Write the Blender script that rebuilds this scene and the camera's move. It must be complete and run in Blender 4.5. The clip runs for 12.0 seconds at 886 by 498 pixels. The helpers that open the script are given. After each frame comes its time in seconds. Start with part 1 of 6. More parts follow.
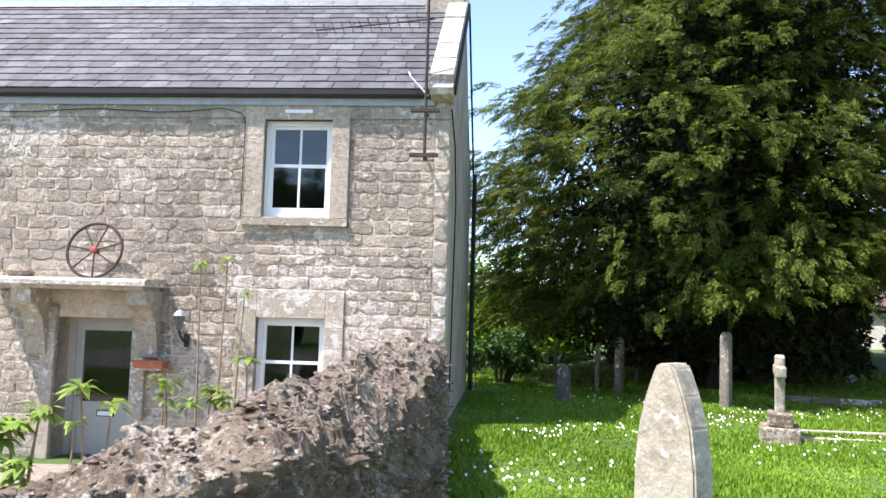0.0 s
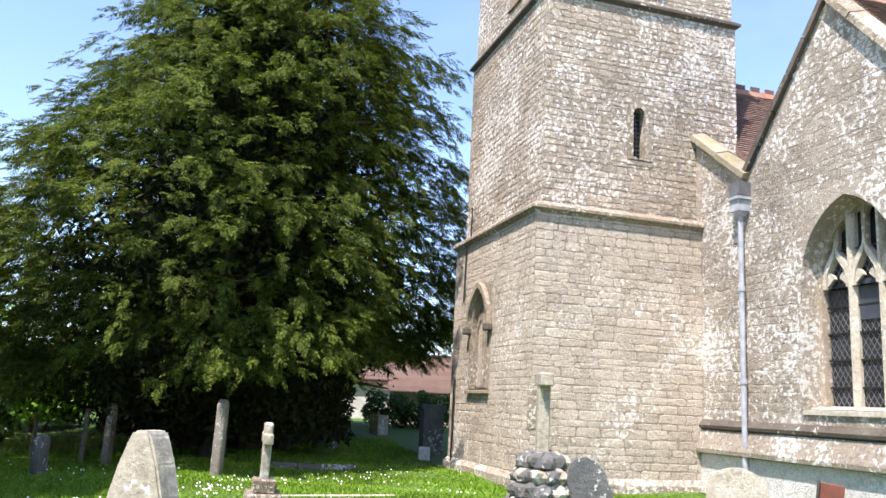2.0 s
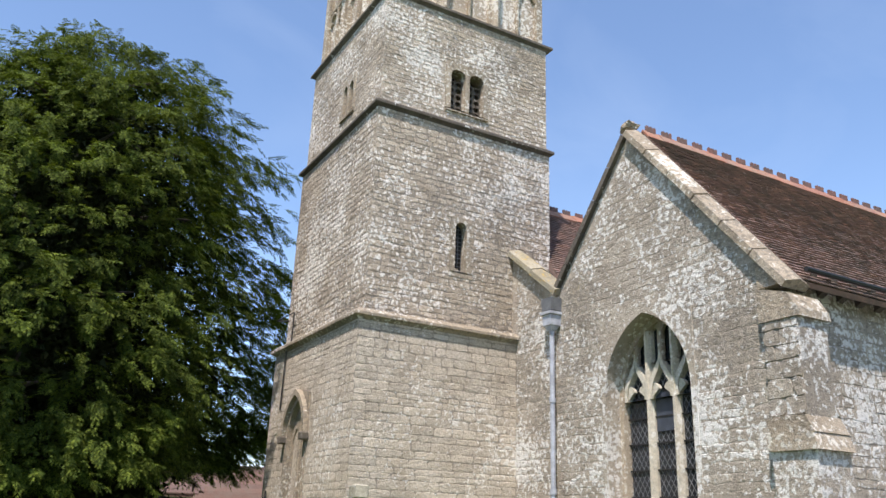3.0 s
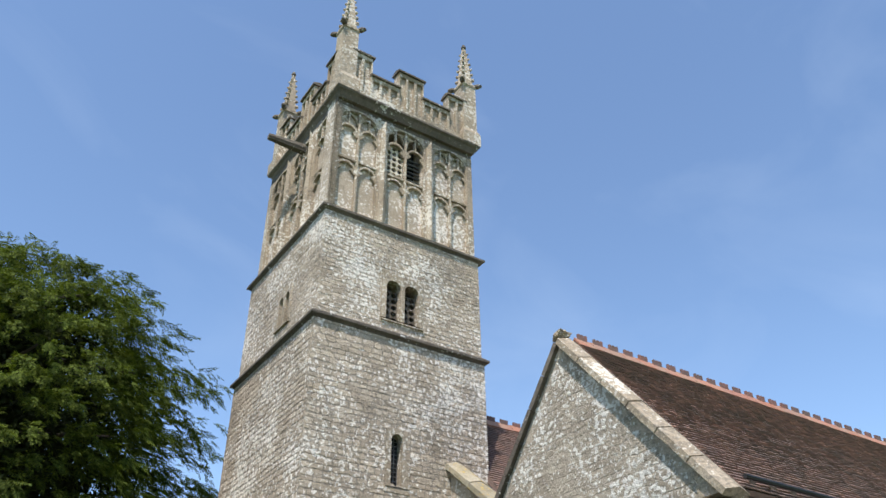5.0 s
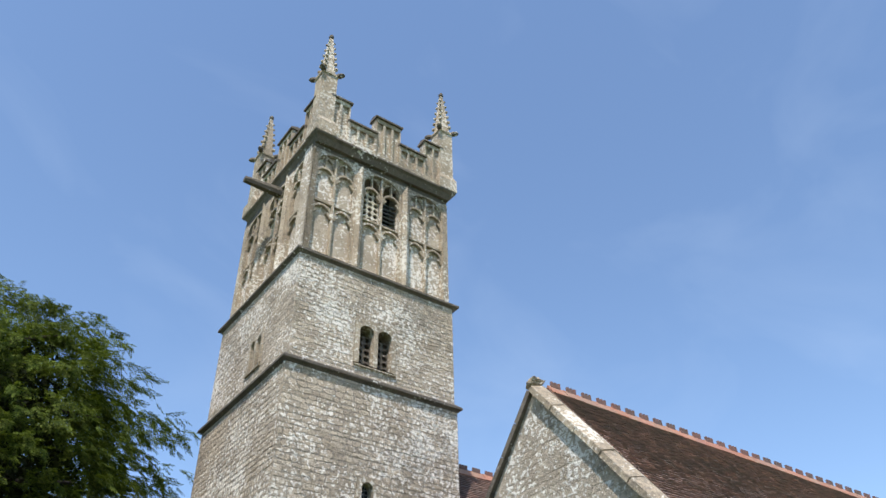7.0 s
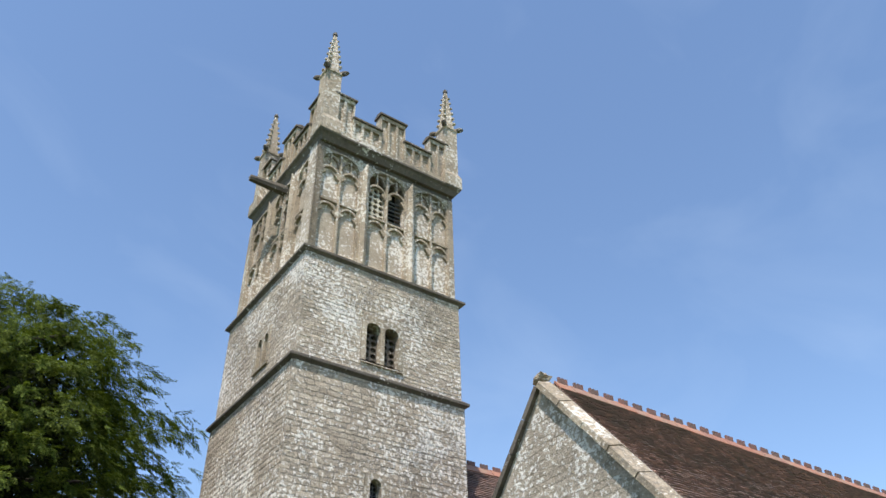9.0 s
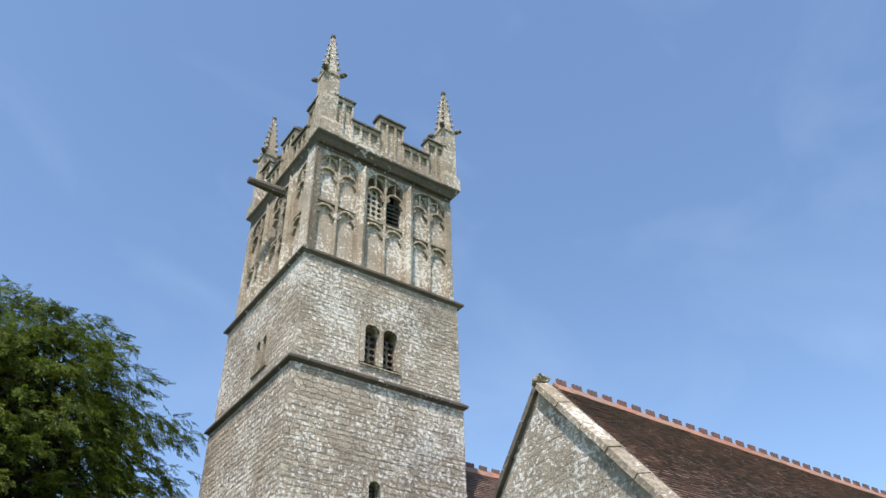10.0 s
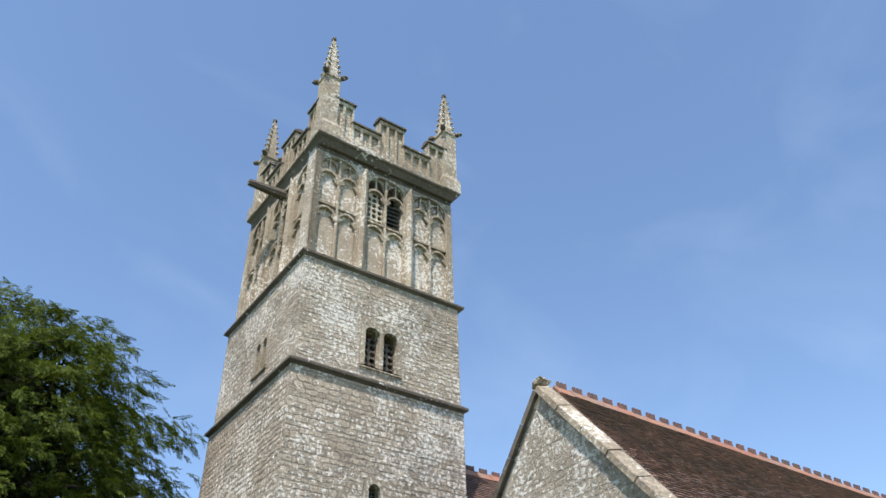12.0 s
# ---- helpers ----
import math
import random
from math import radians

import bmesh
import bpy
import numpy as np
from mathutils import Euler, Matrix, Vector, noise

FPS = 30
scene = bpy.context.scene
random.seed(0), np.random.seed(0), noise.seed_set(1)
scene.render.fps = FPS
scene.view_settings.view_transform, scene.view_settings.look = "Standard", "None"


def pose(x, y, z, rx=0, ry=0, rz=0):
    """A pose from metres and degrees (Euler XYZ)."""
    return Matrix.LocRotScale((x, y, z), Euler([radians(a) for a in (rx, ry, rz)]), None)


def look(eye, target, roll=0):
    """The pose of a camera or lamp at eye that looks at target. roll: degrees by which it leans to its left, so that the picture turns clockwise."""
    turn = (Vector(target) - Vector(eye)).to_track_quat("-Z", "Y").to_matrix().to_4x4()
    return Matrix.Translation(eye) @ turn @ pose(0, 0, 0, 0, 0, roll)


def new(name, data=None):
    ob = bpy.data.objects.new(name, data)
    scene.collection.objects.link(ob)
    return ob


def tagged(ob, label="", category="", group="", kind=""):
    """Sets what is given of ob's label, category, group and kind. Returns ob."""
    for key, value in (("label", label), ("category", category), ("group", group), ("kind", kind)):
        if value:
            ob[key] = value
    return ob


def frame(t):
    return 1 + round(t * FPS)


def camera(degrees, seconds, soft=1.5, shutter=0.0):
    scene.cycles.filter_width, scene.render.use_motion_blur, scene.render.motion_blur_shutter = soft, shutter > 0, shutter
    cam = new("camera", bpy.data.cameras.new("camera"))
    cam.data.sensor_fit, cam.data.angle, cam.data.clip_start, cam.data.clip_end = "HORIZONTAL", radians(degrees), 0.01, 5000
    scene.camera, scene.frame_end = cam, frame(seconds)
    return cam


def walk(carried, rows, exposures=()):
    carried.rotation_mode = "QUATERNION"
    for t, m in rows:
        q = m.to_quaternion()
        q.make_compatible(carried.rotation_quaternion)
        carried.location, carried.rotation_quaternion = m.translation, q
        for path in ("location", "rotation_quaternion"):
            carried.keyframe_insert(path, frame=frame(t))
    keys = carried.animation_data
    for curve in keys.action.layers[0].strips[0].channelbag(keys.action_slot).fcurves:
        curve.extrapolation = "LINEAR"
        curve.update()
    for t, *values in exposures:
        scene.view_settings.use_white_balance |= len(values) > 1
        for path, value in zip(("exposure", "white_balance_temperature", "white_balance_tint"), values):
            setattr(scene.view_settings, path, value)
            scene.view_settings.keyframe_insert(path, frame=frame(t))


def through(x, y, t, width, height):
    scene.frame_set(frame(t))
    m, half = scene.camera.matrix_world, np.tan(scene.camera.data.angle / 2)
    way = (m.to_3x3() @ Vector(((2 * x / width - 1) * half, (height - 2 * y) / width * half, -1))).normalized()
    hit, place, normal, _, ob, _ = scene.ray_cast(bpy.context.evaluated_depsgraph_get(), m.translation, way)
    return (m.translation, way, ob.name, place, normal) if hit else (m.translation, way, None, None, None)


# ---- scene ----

# ---------------------------------------------------------------- camera
EYE = 1.6
cam = camera(57.84, 12.0, soft=1.5)
PATH = [  # seconds, x, y, yaw, pitch, roll
    (0, -0.000, -0.000, 0.00, 4.90, 1.58),
    (0.5, 0.008, -0.000, -2.07, 5.35, 1.73),
    (1, 0.045, -0.004, -11.21, 6.14, 2.57),
    (1.5, 0.092, -0.019, -23.11, 8.52, 3.31),
    (2, 0.129, -0.038, -33.51, 10.96, 2.97),
    (2.5, 0.155, -0.058, -41.39, 15.45, 2.75),
    (3, 0.168, -0.071, -45.99, 19.12, 2.15),
    (3.5, 0.172, -0.074, -47.26, 24.15, 0.89),
    (3.7, 0.172, -0.074, -47.17, 25.94, 0.56),
    (5.3, 0.184, -0.088, -51.70, 35.21, -0.69),
    (5.5, 0.185, -0.090, -52.22, 35.83, -0.82),
    (6, 0.189, -0.095, -53.94, 36.73, -1.44),
    (6.5, 0.187, -0.092, -52.96, 37.18, -0.84),
    (7, 0.187, -0.092, -53.05, 37.28, -0.99),
    (9, 0.186, -0.091, -52.53, 37.05, -1.21),
    (9.5, 0.185, -0.090, -52.45, 36.96, -1.31),
    (10, 0.186, -0.091, -52.67, 37.17, -1.43),
    (10.5, 0.186, -0.091, -52.74, 37.08, -1.54),
    (11, 0.186, -0.092, -52.80, 37.32, -1.24),
    (11.5, 0.186, -0.091, -52.67, 37.49, -1.26),
    (12, 0.186, -0.091, -52.64, 37.36, -1.31),
]


def aimed(x, y, yaw, pitch, roll):
    a, b = radians(yaw), radians(pitch)
    eye = Vector((x, y, EYE))
    return look(eye, eye + Vector((-math.sin(a) * math.cos(b), math.cos(a) * math.cos(b), math.sin(b))), roll)


EXPOSURES = [  # seconds, stops, kelvin, tint
    (0, 1.4, 6500, 17), (1.0, 1.45, 6500, 17), (1.5, 1.5, 6500, 17), (2.0, 1.3, 6500, 16), (2.5, 0.9, 6500, 15), (3.5, 0.72, 6500, 11), (5.3, 0.66, 6500, 9), (12, 0.66, 6500, 9)]
walk(cam, [(t, aimed(*row)) for t, *row in PATH], EXPOSURES)

# ---------------------------------------------------------------- sky and sun
SUN_AZ, SUN_EL = 245.0, 60.5  # degrees clockwise from +y, and above the horizon
world = bpy.data.worlds.new("world")
scene.world = world
world.use_nodes = True
wn = world.node_tree.nodes
sky = wn.new("ShaderNodeTexSky")
sky.sky_type = "NISHITA"
sky.sun_disc = False
sky.sun_elevation, sky.sun_rotation = radians(SUN_EL), radians(SUN_AZ)
sky.air_density, sky.dust_density, sky.ozone_density = 1.0, 0.35, 2.6
wn["Background"].inputs["Strength"].default_value = 0.15
# thin high cirrus over the whole sky
wl = world.node_tree.links
wc, wm, wz, wr, wx = (wn.new("ShaderNode" + k) for k in ("TexCoord", "Mapping", "TexNoise", "ValToRGB", "MixRGB"))
wm.inputs["Scale"].default_value, wm.inputs["Rotation"].default_value = (1.0, 2.2, 3.0), (0.3, 0.2, 0.6)
wz.inputs["Scale"].default_value, wz.inputs["Detail"].default_value, wz.inputs["Distortion"].default_value = 2.2, 6.0, 0.6
wr.color_ramp.elements[0].position, wr.color_ramp.elements[1].position = 0.48, 0.8
wr.color_ramp.elements[1].color = (0.09, 0.09, 0.09, 1)
wx.inputs["Color2"].default_value = (4.6, 5.2, 6.0, 1)
wl.new(wc.outputs["Generated"], wm.inputs["Vector"])
wl.new(wm.outputs[0], wz.inputs["Vector"])
wl.new(wz.outputs["Fac"], wr.inputs["Fac"])
wl.new(wr.outputs["Color"], wx.inputs["Fac"])
wl.new(sky.outputs[0], wx.inputs["Color1"])
wl.new(wx.outputs["Color"], wn["Background"].inputs["Color"])
sun = new("sun", bpy.data.lights.new("sun", "SUN"))
sun.data.energy, sun.data.angle, sun.data.color = 4.0, radians(0.53), (1.0, 0.94, 0.88)
sa, se = radians(SUN_AZ), radians(SUN_EL)
sun.matrix_world = look((math.sin(sa) * math.cos(se) * 80, math.cos(sa) * math.cos(se) * 80, math.sin(se) * 80), (0, 0, 0))

# ---------------------------------------------------------------- materials


class Nodes:
    """A small wrapper to write a procedural material in few lines."""

    def __init__(self, name, rough=0.8, metal=0.0):
        self.mat = bpy.data.materials.new(name)
        self.mat.use_nodes = True
        self.t = self.mat.node_tree
        self.bsdf = self.t.nodes["Principled BSDF"]
        self.bsdf.inputs["Roughness"].default_value = rough
        self.bsdf.inputs["Metallic"].default_value = metal
        self.coord = self.t.nodes.new("ShaderNodeTexCoord").outputs["Object"]
        self.geo = self.t.nodes.new("ShaderNodeNewGeometry")
        self.place = self.geo.outputs["Position"]

    def put(self, socket, value):
        if isinstance(value, bpy.types.NodeSocket):
            self.t.links.new(value, socket)
        else:
            socket.default_value = value

    def noise(self, scale, detail=6.0, rough=0.6, where=None, stretch=None):
        n = self.t.nodes.new("ShaderNodeTexNoise")
        n.inputs["Scale"].default_value, n.inputs["Detail"].default_value, n.inputs["Roughness"].default_value = scale, detail, rough
        v = where or self.place
        if stretch:
            m = self.t.nodes.new("ShaderNodeMapping")
            m.inputs["Scale"].default_value = stretch
            self.t.links.new(v, m.inputs["Vector"])
            v = m.outputs[0]
        self.t.links.new(v, n.inputs["Vector"])
        return n.outputs["Fac"]

    def voronoi(self, scale, feature="F1", where=None):
        n = self.t.nodes.new("ShaderNodeTexVoronoi")
        n.feature = feature
        n.inputs["Scale"].default_value = scale
        self.t.links.new(where or self.place, n.inputs["Vector"])
        return n.outputs["Distance"]

    def ramp(self, fac, *stops):
        n = self.t.nodes.new("ShaderNodeValToRGB")
        e = n.color_ramp.elements
        while len(e) < len(stops):
            e.new(0.5)
        for el, (p, c) in zip(e, stops):
            el.position = p
            el.color = (*c, 1.0) if isinstance(c, tuple) else (c, c, c, 1.0)
        self.put(n.inputs[0], fac)
        return n.outputs[0]

    def mix(self, fac, a, b, how="MIX"):
        n = self.t.nodes.new("ShaderNodeMix")
        n.data_type, n.blend_type = "RGBA", how
        self.put(n.inputs[0], fac)
        for s, v in ((n.inputs[6], a), (n.inputs[7], b)):
            self.put(s, (*v, 1.0) if isinstance(v, tuple) else v)
        return n.outputs[2]

    def math(self, how, a, b=0.5):
        n = self.t.nodes.new("ShaderNodeMath")
        n.operation = how
        self.put(n.inputs[0], a), self.put(n.inputs[1], b)
        return n.outputs[0]

    def random(self):
        """A number for each piece: of its own object, or of its island in a joined mesh."""
        ob = self.t.nodes.new("ShaderNodeObjectInfo").outputs["Random"]
        return self.math("FRACT", self.math("ADD", ob, self.geo.outputs["Random Per Island"]), 0.0)

    def bump(self, height, strength=0.5, distance=0.02):
        n = self.t.nodes.new("ShaderNodeBump")
        n.inputs["Strength"].default_value, n.inputs["Distance"].default_value = strength, distance
        self.put(n.inputs["Height"], height)
        self.t.links.new(n.outputs[0], self.bsdf.inputs["Normal"])

    def done(self, colour, rough=None):
        self.put(self.bsdf.inputs["Base Color"], (*colour, 1.0) if isinstance(colour, tuple) else colour)
        if rough is not None:
            self.put(self.bsdf.inputs["Roughness"], rough)
        return self.mat


def stone_mat(name, low, mid, high, lichen=0.35, lichen_colour=(0.66, 0.64, 0.58), dark=0.5, island=0.35, scale=1.0, bump=0.6, fleck=8.0):
    """Weathered limestone: a tint for each stone, grain, pale and dark lichen in patches."""
    n = Nodes(name, 0.95)
    base = n.ramp(n.noise(1.3 * scale, 5), (0.3, low), (0.5, mid), (0.7, high))
    each = n.ramp(n.random(), (0.0, 1.0 - island), (1.0, 1.0 + island * 0.6))
    col = n.mix(1.0, base, each, "MULTIPLY")
    grain = n.noise(38 * scale, 8, 0.7)
    pits = n.noise(15 * scale, 6, 0.7)
    col = n.mix(0.55, col, n.ramp(grain, (0.3, 0.6), (0.7, 1.25)), "MULTIPLY")
    col = n.mix(0.5, col, n.ramp(pits, (0.32, 0.55), (0.5, 1.0), (0.68, 1.2)), "MULTIPLY")
    spots = n.noise(fleck * scale, 4, 0.6)
    wide = n.math("MULTIPLY", n.noise(0.55 * scale, 4), 0.8)
    many = n.math("ADD", n.math("ADD", spots, wide), n.math("MULTIPLY", n.noise(24 * scale, 4, 0.7), 0.3))
    many = n.math("MULTIPLY", many, 0.5)  # keeps within the ramp
    edge = 0.622 - 0.12 * lichen
    col = n.mix(n.math("MULTIPLY", n.ramp(many, (edge - 0.012, 0.0), (edge + 0.01, 1.0)), 0.85), col, lichen_colour)
    dirt = n.math("ADD", n.noise(9.5 * scale, 6, 0.75, stretch=(1, 1, 1.4)), n.math("MULTIPLY", n.noise(0.45 * scale, 3), 0.5))
    col = n.mix(n.math("MULTIPLY", n.ramp(dirt, (0.78, 0.0), (0.86, 1.0)), dark), col, (0.1, 0.088, 0.07))
    yellow = n.math("ADD", n.noise(12 * scale, 5, 0.7), n.math("MULTIPLY", n.noise(0.9 * scale, 2), 0.4))
    col = n.mix(n.math("MULTIPLY", n.ramp(yellow, (0.88, 0.0), (0.94, 1.0)), 0.4), col, (0.46, 0.35, 0.14))
    n.bump(n.math("ADD", grain, n.math("ADD", n.math("MULTIPLY", spots, 1.2), n.math("MULTIPLY", pits, 1.5))), bump, 0.03)
    return n.done(col)


TOWER_STONE = stone_mat("tower_stone", (0.36, 0.29, 0.21), (0.44, 0.36, 0.268), (0.51, 0.425, 0.325), 0.52, (0.8, 0.745, 0.665), island=0.22, dark=0.55, fleck=11.0)
TOWER_ASHLAR = stone_mat("tower_ashlar", (0.46, 0.38, 0.285), (0.54, 0.455, 0.35), (0.6, 0.515, 0.405), 0.22, (0.74, 0.69, 0.61), island=0.14, dark=0.28, fleck=10.0)
CHURCH_STONE = stone_mat("church_stone", (0.3, 0.25, 0.19), (0.365, 0.31, 0.24), (0.43, 0.37, 0.29), 0.62, (0.72, 0.69, 0.635), island=0.14, dark=0.45, fleck=10.0)
DRESSED = stone_mat("dressed_stone", (0.29, 0.23, 0.16), (0.365, 0.295, 0.21), (0.44, 0.365, 0.27), 0.42, (0.68, 0.63, 0.54), dark=0.5, island=0.15, fleck=11.0)
# dark moulding stone; on upper strings and frieze its tone also holds shade
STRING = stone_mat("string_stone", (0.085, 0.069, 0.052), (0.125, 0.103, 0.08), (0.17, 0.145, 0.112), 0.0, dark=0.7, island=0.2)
HOUSE_STONE = stone_mat("house_stone", (0.38, 0.312, 0.235), (0.465, 0.392, 0.305), (0.545, 0.47, 0.378), 0.38, (0.7, 0.64, 0.55), dark=0.5, island=0.24, bump=1.0)
HOUSE_DRESSED = stone_mat("house_dressed", (0.38, 0.32, 0.242), (0.46, 0.395, 0.305), (0.53, 0.465, 0.37), 0.3, dark=0.35, island=0.15)
HOUSE_FRIEZE = stone_mat("house_frieze", (0.31, 0.275, 0.21), (0.37, 0.33, 0.26), (0.44, 0.39, 0.31), 0.2, dark=0.45, island=0.15)
WINDOW_STONE = stone_mat("window_stone", (0.48, 0.42, 0.31), (0.56, 0.5, 0.39), (0.62, 0.57, 0.46), 0.2, (0.7, 0.67, 0.6), dark=0.25, island=0.05)
MORTAR = stone_mat("mortar", (0.32, 0.265, 0.2), (0.38, 0.32, 0.25), (0.43, 0.37, 0.295), 0.3, dark=0.3)
HOUSE_MORTAR = stone_mat("house_mortar", (0.44, 0.365, 0.285), (0.52, 0.44, 0.35), (0.59, 0.51, 0.415), 0.2, dark=0.25)
RUBBLE = stone_mat("rubble", (0.22, 0.165, 0.108), (0.35, 0.27, 0.19), (0.46, 0.38, 0.28), 0.42, (0.64, 0.575, 0.47), dark=0.65, island=0.3, scale=2.2, bump=1.0)
GRAVE = stone_mat("grave_stone", (0.34, 0.29, 0.19), (0.45, 0.4, 0.3), (0.54, 0.5, 0.41), 0.25, dark=0.35, island=0.05, scale=1.0, bump=0.35)
GRAVE_DARK = stone_mat("grey_grave_stone", (0.1, 0.1, 0.095), (0.15, 0.15, 0.14), (0.2, 0.2, 0.185), 0.2, dark=0.5, island=0.1, scale=1.5)
# brown-grey stone, darkened as well for the shade under the yew
GRAVE_YEW_SHADE = stone_mat("shaded_brown_grave_stone", (0.15, 0.13, 0.1), (0.22, 0.195, 0.155), (0.3, 0.27, 0.22), 0.3, dark=0.5, island=0.1, scale=1.3)
HOUSE_COPING = stone_mat("house_coping", (0.42, 0.37, 0.28), (0.5, 0.45, 0.37), (0.6, 0.56, 0.48), 0.6, (0.74, 0.72, 0.66), dark=0.5, island=0.1, scale=1.6)
WHITEWASH = stone_mat("whitewash", (0.55, 0.53, 0.48), (0.66, 0.64, 0.59), (0.74, 0.72, 0.67), 0.1, dark=0.35, island=0.05)


def plain_mat(name, colour, rough=0.6, metal=0.0, vary=0.25, scale=6.0, bump=0.15):
    n = Nodes(name, rough, metal)
    a = n.ramp(n.noise(scale), (0.3, 1.0 - vary), (0.7, 1.0 + vary))
    b = n.ramp(n.noise(scale * 9, 5), (0.3, 1.0 - vary * 0.6), (0.7, 1.0 + vary * 0.6))
    n.bump(n.noise(scale * 12, 5), bump, 0.01)
    return n.done(n.mix(1.0, n.mix(1.0, colour, a, "MULTIPLY"), b, "MULTIPLY"))


def tile_mat(name, colours, moss=(0.1, 0.09, 0.06), amount=0.5, rough=0.85):
    """Roof tiles: a colour for each, with grain and patches of moss and grime."""
    n = Nodes(name, rough)
    step = 1.0 / (len(colours) - 1)
    col = n.ramp(n.random(), *[(i * step, c) for i, c in enumerate(colours)])
    grain = n.noise(45, 6)
    col = n.mix(0.7, col, n.ramp(grain, (0.3, 0.6), (0.7, 1.3)), "MULTIPLY")
    grime = n.math("ADD", n.noise(3.0, 6, 0.7), n.math("MULTIPLY", n.noise(0.5, 3), 0.6))
    col = n.mix(n.math("MULTIPLY", n.ramp(grime, (0.76, 0.0), (0.92, 1.0)), amount), col, moss)
    n.bump(grain, 0.5, 0.01)
    return n.done(col)


CLAY = tile_mat("clay_tile", [(0.17, 0.11, 0.09), (0.26, 0.165, 0.13), (0.2, 0.135, 0.115), (0.33, 0.2, 0.15)], (0.11, 0.09, 0.075), 0.6)
RIDGE = tile_mat("ridge_tile", [(0.3, 0.125, 0.075), (0.36, 0.165, 0.105), (0.26, 0.12, 0.085)], (0.27, 0.21, 0.15), 0.5)
CREST = tile_mat("crest_tile", [(0.2, 0.095, 0.075), (0.15, 0.085, 0.075), (0.24, 0.11, 0.08)], (0.1, 0.08, 0.07), 0.6)
SLATE = tile_mat("slate", [(0.066, 0.066, 0.07), (0.118, 0.119, 0.123), (0.09, 0.088, 0.092), (0.158, 0.159, 0.162)], (0.05, 0.045, 0.046), 0.8, 0.7)
BARN_TILE = tile_mat("barn_tile", [(0.12, 0.066, 0.048), (0.165, 0.095, 0.068), (0.1, 0.06, 0.048)], (0.13, 0.1, 0.075), 0.5)
LEAD = plain_mat("lead", (0.16, 0.165, 0.17), 0.6, 0.3)
PIPE = plain_mat("grey_paint", (0.36, 0.37, 0.4), 0.5)
BLACK_IRON = plain_mat("black_iron", (0.025, 0.024, 0.023), 0.55, 0.4)
RUST = plain_mat("rusty_iron", (0.06, 0.045, 0.035), 0.8, 0.2, 0.5, 20)
WHITE_PAINT = plain_mat("white_paint", (0.8, 0.8, 0.79), 0.4, 0, 0.04)
GREY_PAINT = plain_mat("grey_door_paint", (0.36, 0.34, 0.31), 0.5, 0, 0.06)
GUTTER = plain_mat("gutter_grey", (0.3, 0.32, 0.33), 0.5, 0, 0.15)
# near-black colour standing in for unlit interiors
DARK = plain_mat("unlit_inside", (0.012, 0.012, 0.011), 0.9)
TERRACOTTA = plain_mat("terracotta", (0.38, 0.13, 0.07), 0.8)
BARK = plain_mat("bark", (0.06, 0.045, 0.035), 0.95, 0, 0.5, 8, 0.8)
WOOD = plain_mat("weathered_wood", (0.2, 0.17, 0.13), 0.9, 0, 0.4, 10, 0.6)
STEM = plain_mat("stem", (0.26, 0.19, 0.11), 0.8)
GRAVEL = plain_mat("gravel", (0.3, 0.255, 0.2), 0.95, 0, 0.35, 18, 0.8)
TARMAC = plain_mat("bounce_ground_grey", (0.16, 0.15, 0.14), 0.9, 0, 0.3, 25, 0.6)
CAP_LICHEN = stone_mat("lichen_cap", (0.3, 0.25, 0.15), (0.36, 0.31, 0.21), (0.4, 0.36, 0.28), 0.3, (0.45, 0.3, 0.06), dark=0.3)


def glass_mat(name, tint, rough=0.03):
    n = Nodes(name, rough)
    n.bsdf.inputs["IOR"].default_value = 1.5
    n.bump(n.noise(1.7, 2), 0.05, 0.05)
    return n.done(tint)


def clear_glass(name):
    n = Nodes(name, 0.02)
    n.bsdf.inputs["Transmission Weight"].default_value = 1.0
    n.bsdf.inputs["IOR"].default_value = 1.45
    n.bump(n.noise(1.3, 2), 0.04, 0.05)
    return n.done((0.85, 0.9, 0.88))


PANE = clear_glass("window_glass")
LEADED = glass_mat("leaded_glass", (0.02, 0.022, 0.025), 0.12)


def leaf_mat(name, low, mid, high, scale=0.7, rough=0.6, through=0.25):
    n = Nodes(name, rough)
    each = n.ramp(n.random(), (0.0, low), (0.5, mid), (1.0, high))
    col = n.mix(0.8, each, n.ramp(n.noise(scale, 4), (0.3, 0.55), (0.7, 1.45)), "MULTIPLY")
    n.bsdf.inputs["Specular IOR Level"].default_value = 0.2
    back = n.t.nodes.new("ShaderNodeBsdfTranslucent")
    n.put(back.inputs["Color"], n.mix(1.0, col, (1.25, 1.3, 0.7), "MULTIPLY"))
    mixer = n.t.nodes.new("ShaderNodeMixShader")
    mixer.inputs[0].default_value = through
    n.t.links.new(n.bsdf.outputs[0], mixer.inputs[1])
    n.t.links.new(back.outputs[0], mixer.inputs[2])
    n.t.links.new(mixer.outputs[0], n.t.nodes["Material Output"].inputs[0])
    return n.done(col)


YEW_LEAF = leaf_mat("yew_leaf", (0.036, 0.055, 0.008), (0.065, 0.092, 0.012), (0.135, 0.168, 0.021), 0.8, 0.8, 0.24)
# a far darker copy of the yew leaf: shade inside the crown as colour
YEW_SHADE = leaf_mat("yew_shade_leaf", (0.014, 0.019, 0.006), (0.022, 0.03, 0.009), (0.032, 0.042, 0.012), 0.5, 0.9, 0.03)
BUSH_LEAF = leaf_mat("bush_leaf", (0.11, 0.22, 0.02), (0.17, 0.32, 0.035), (0.24, 0.4, 0.06), 1.0, 0.5, 0.35)
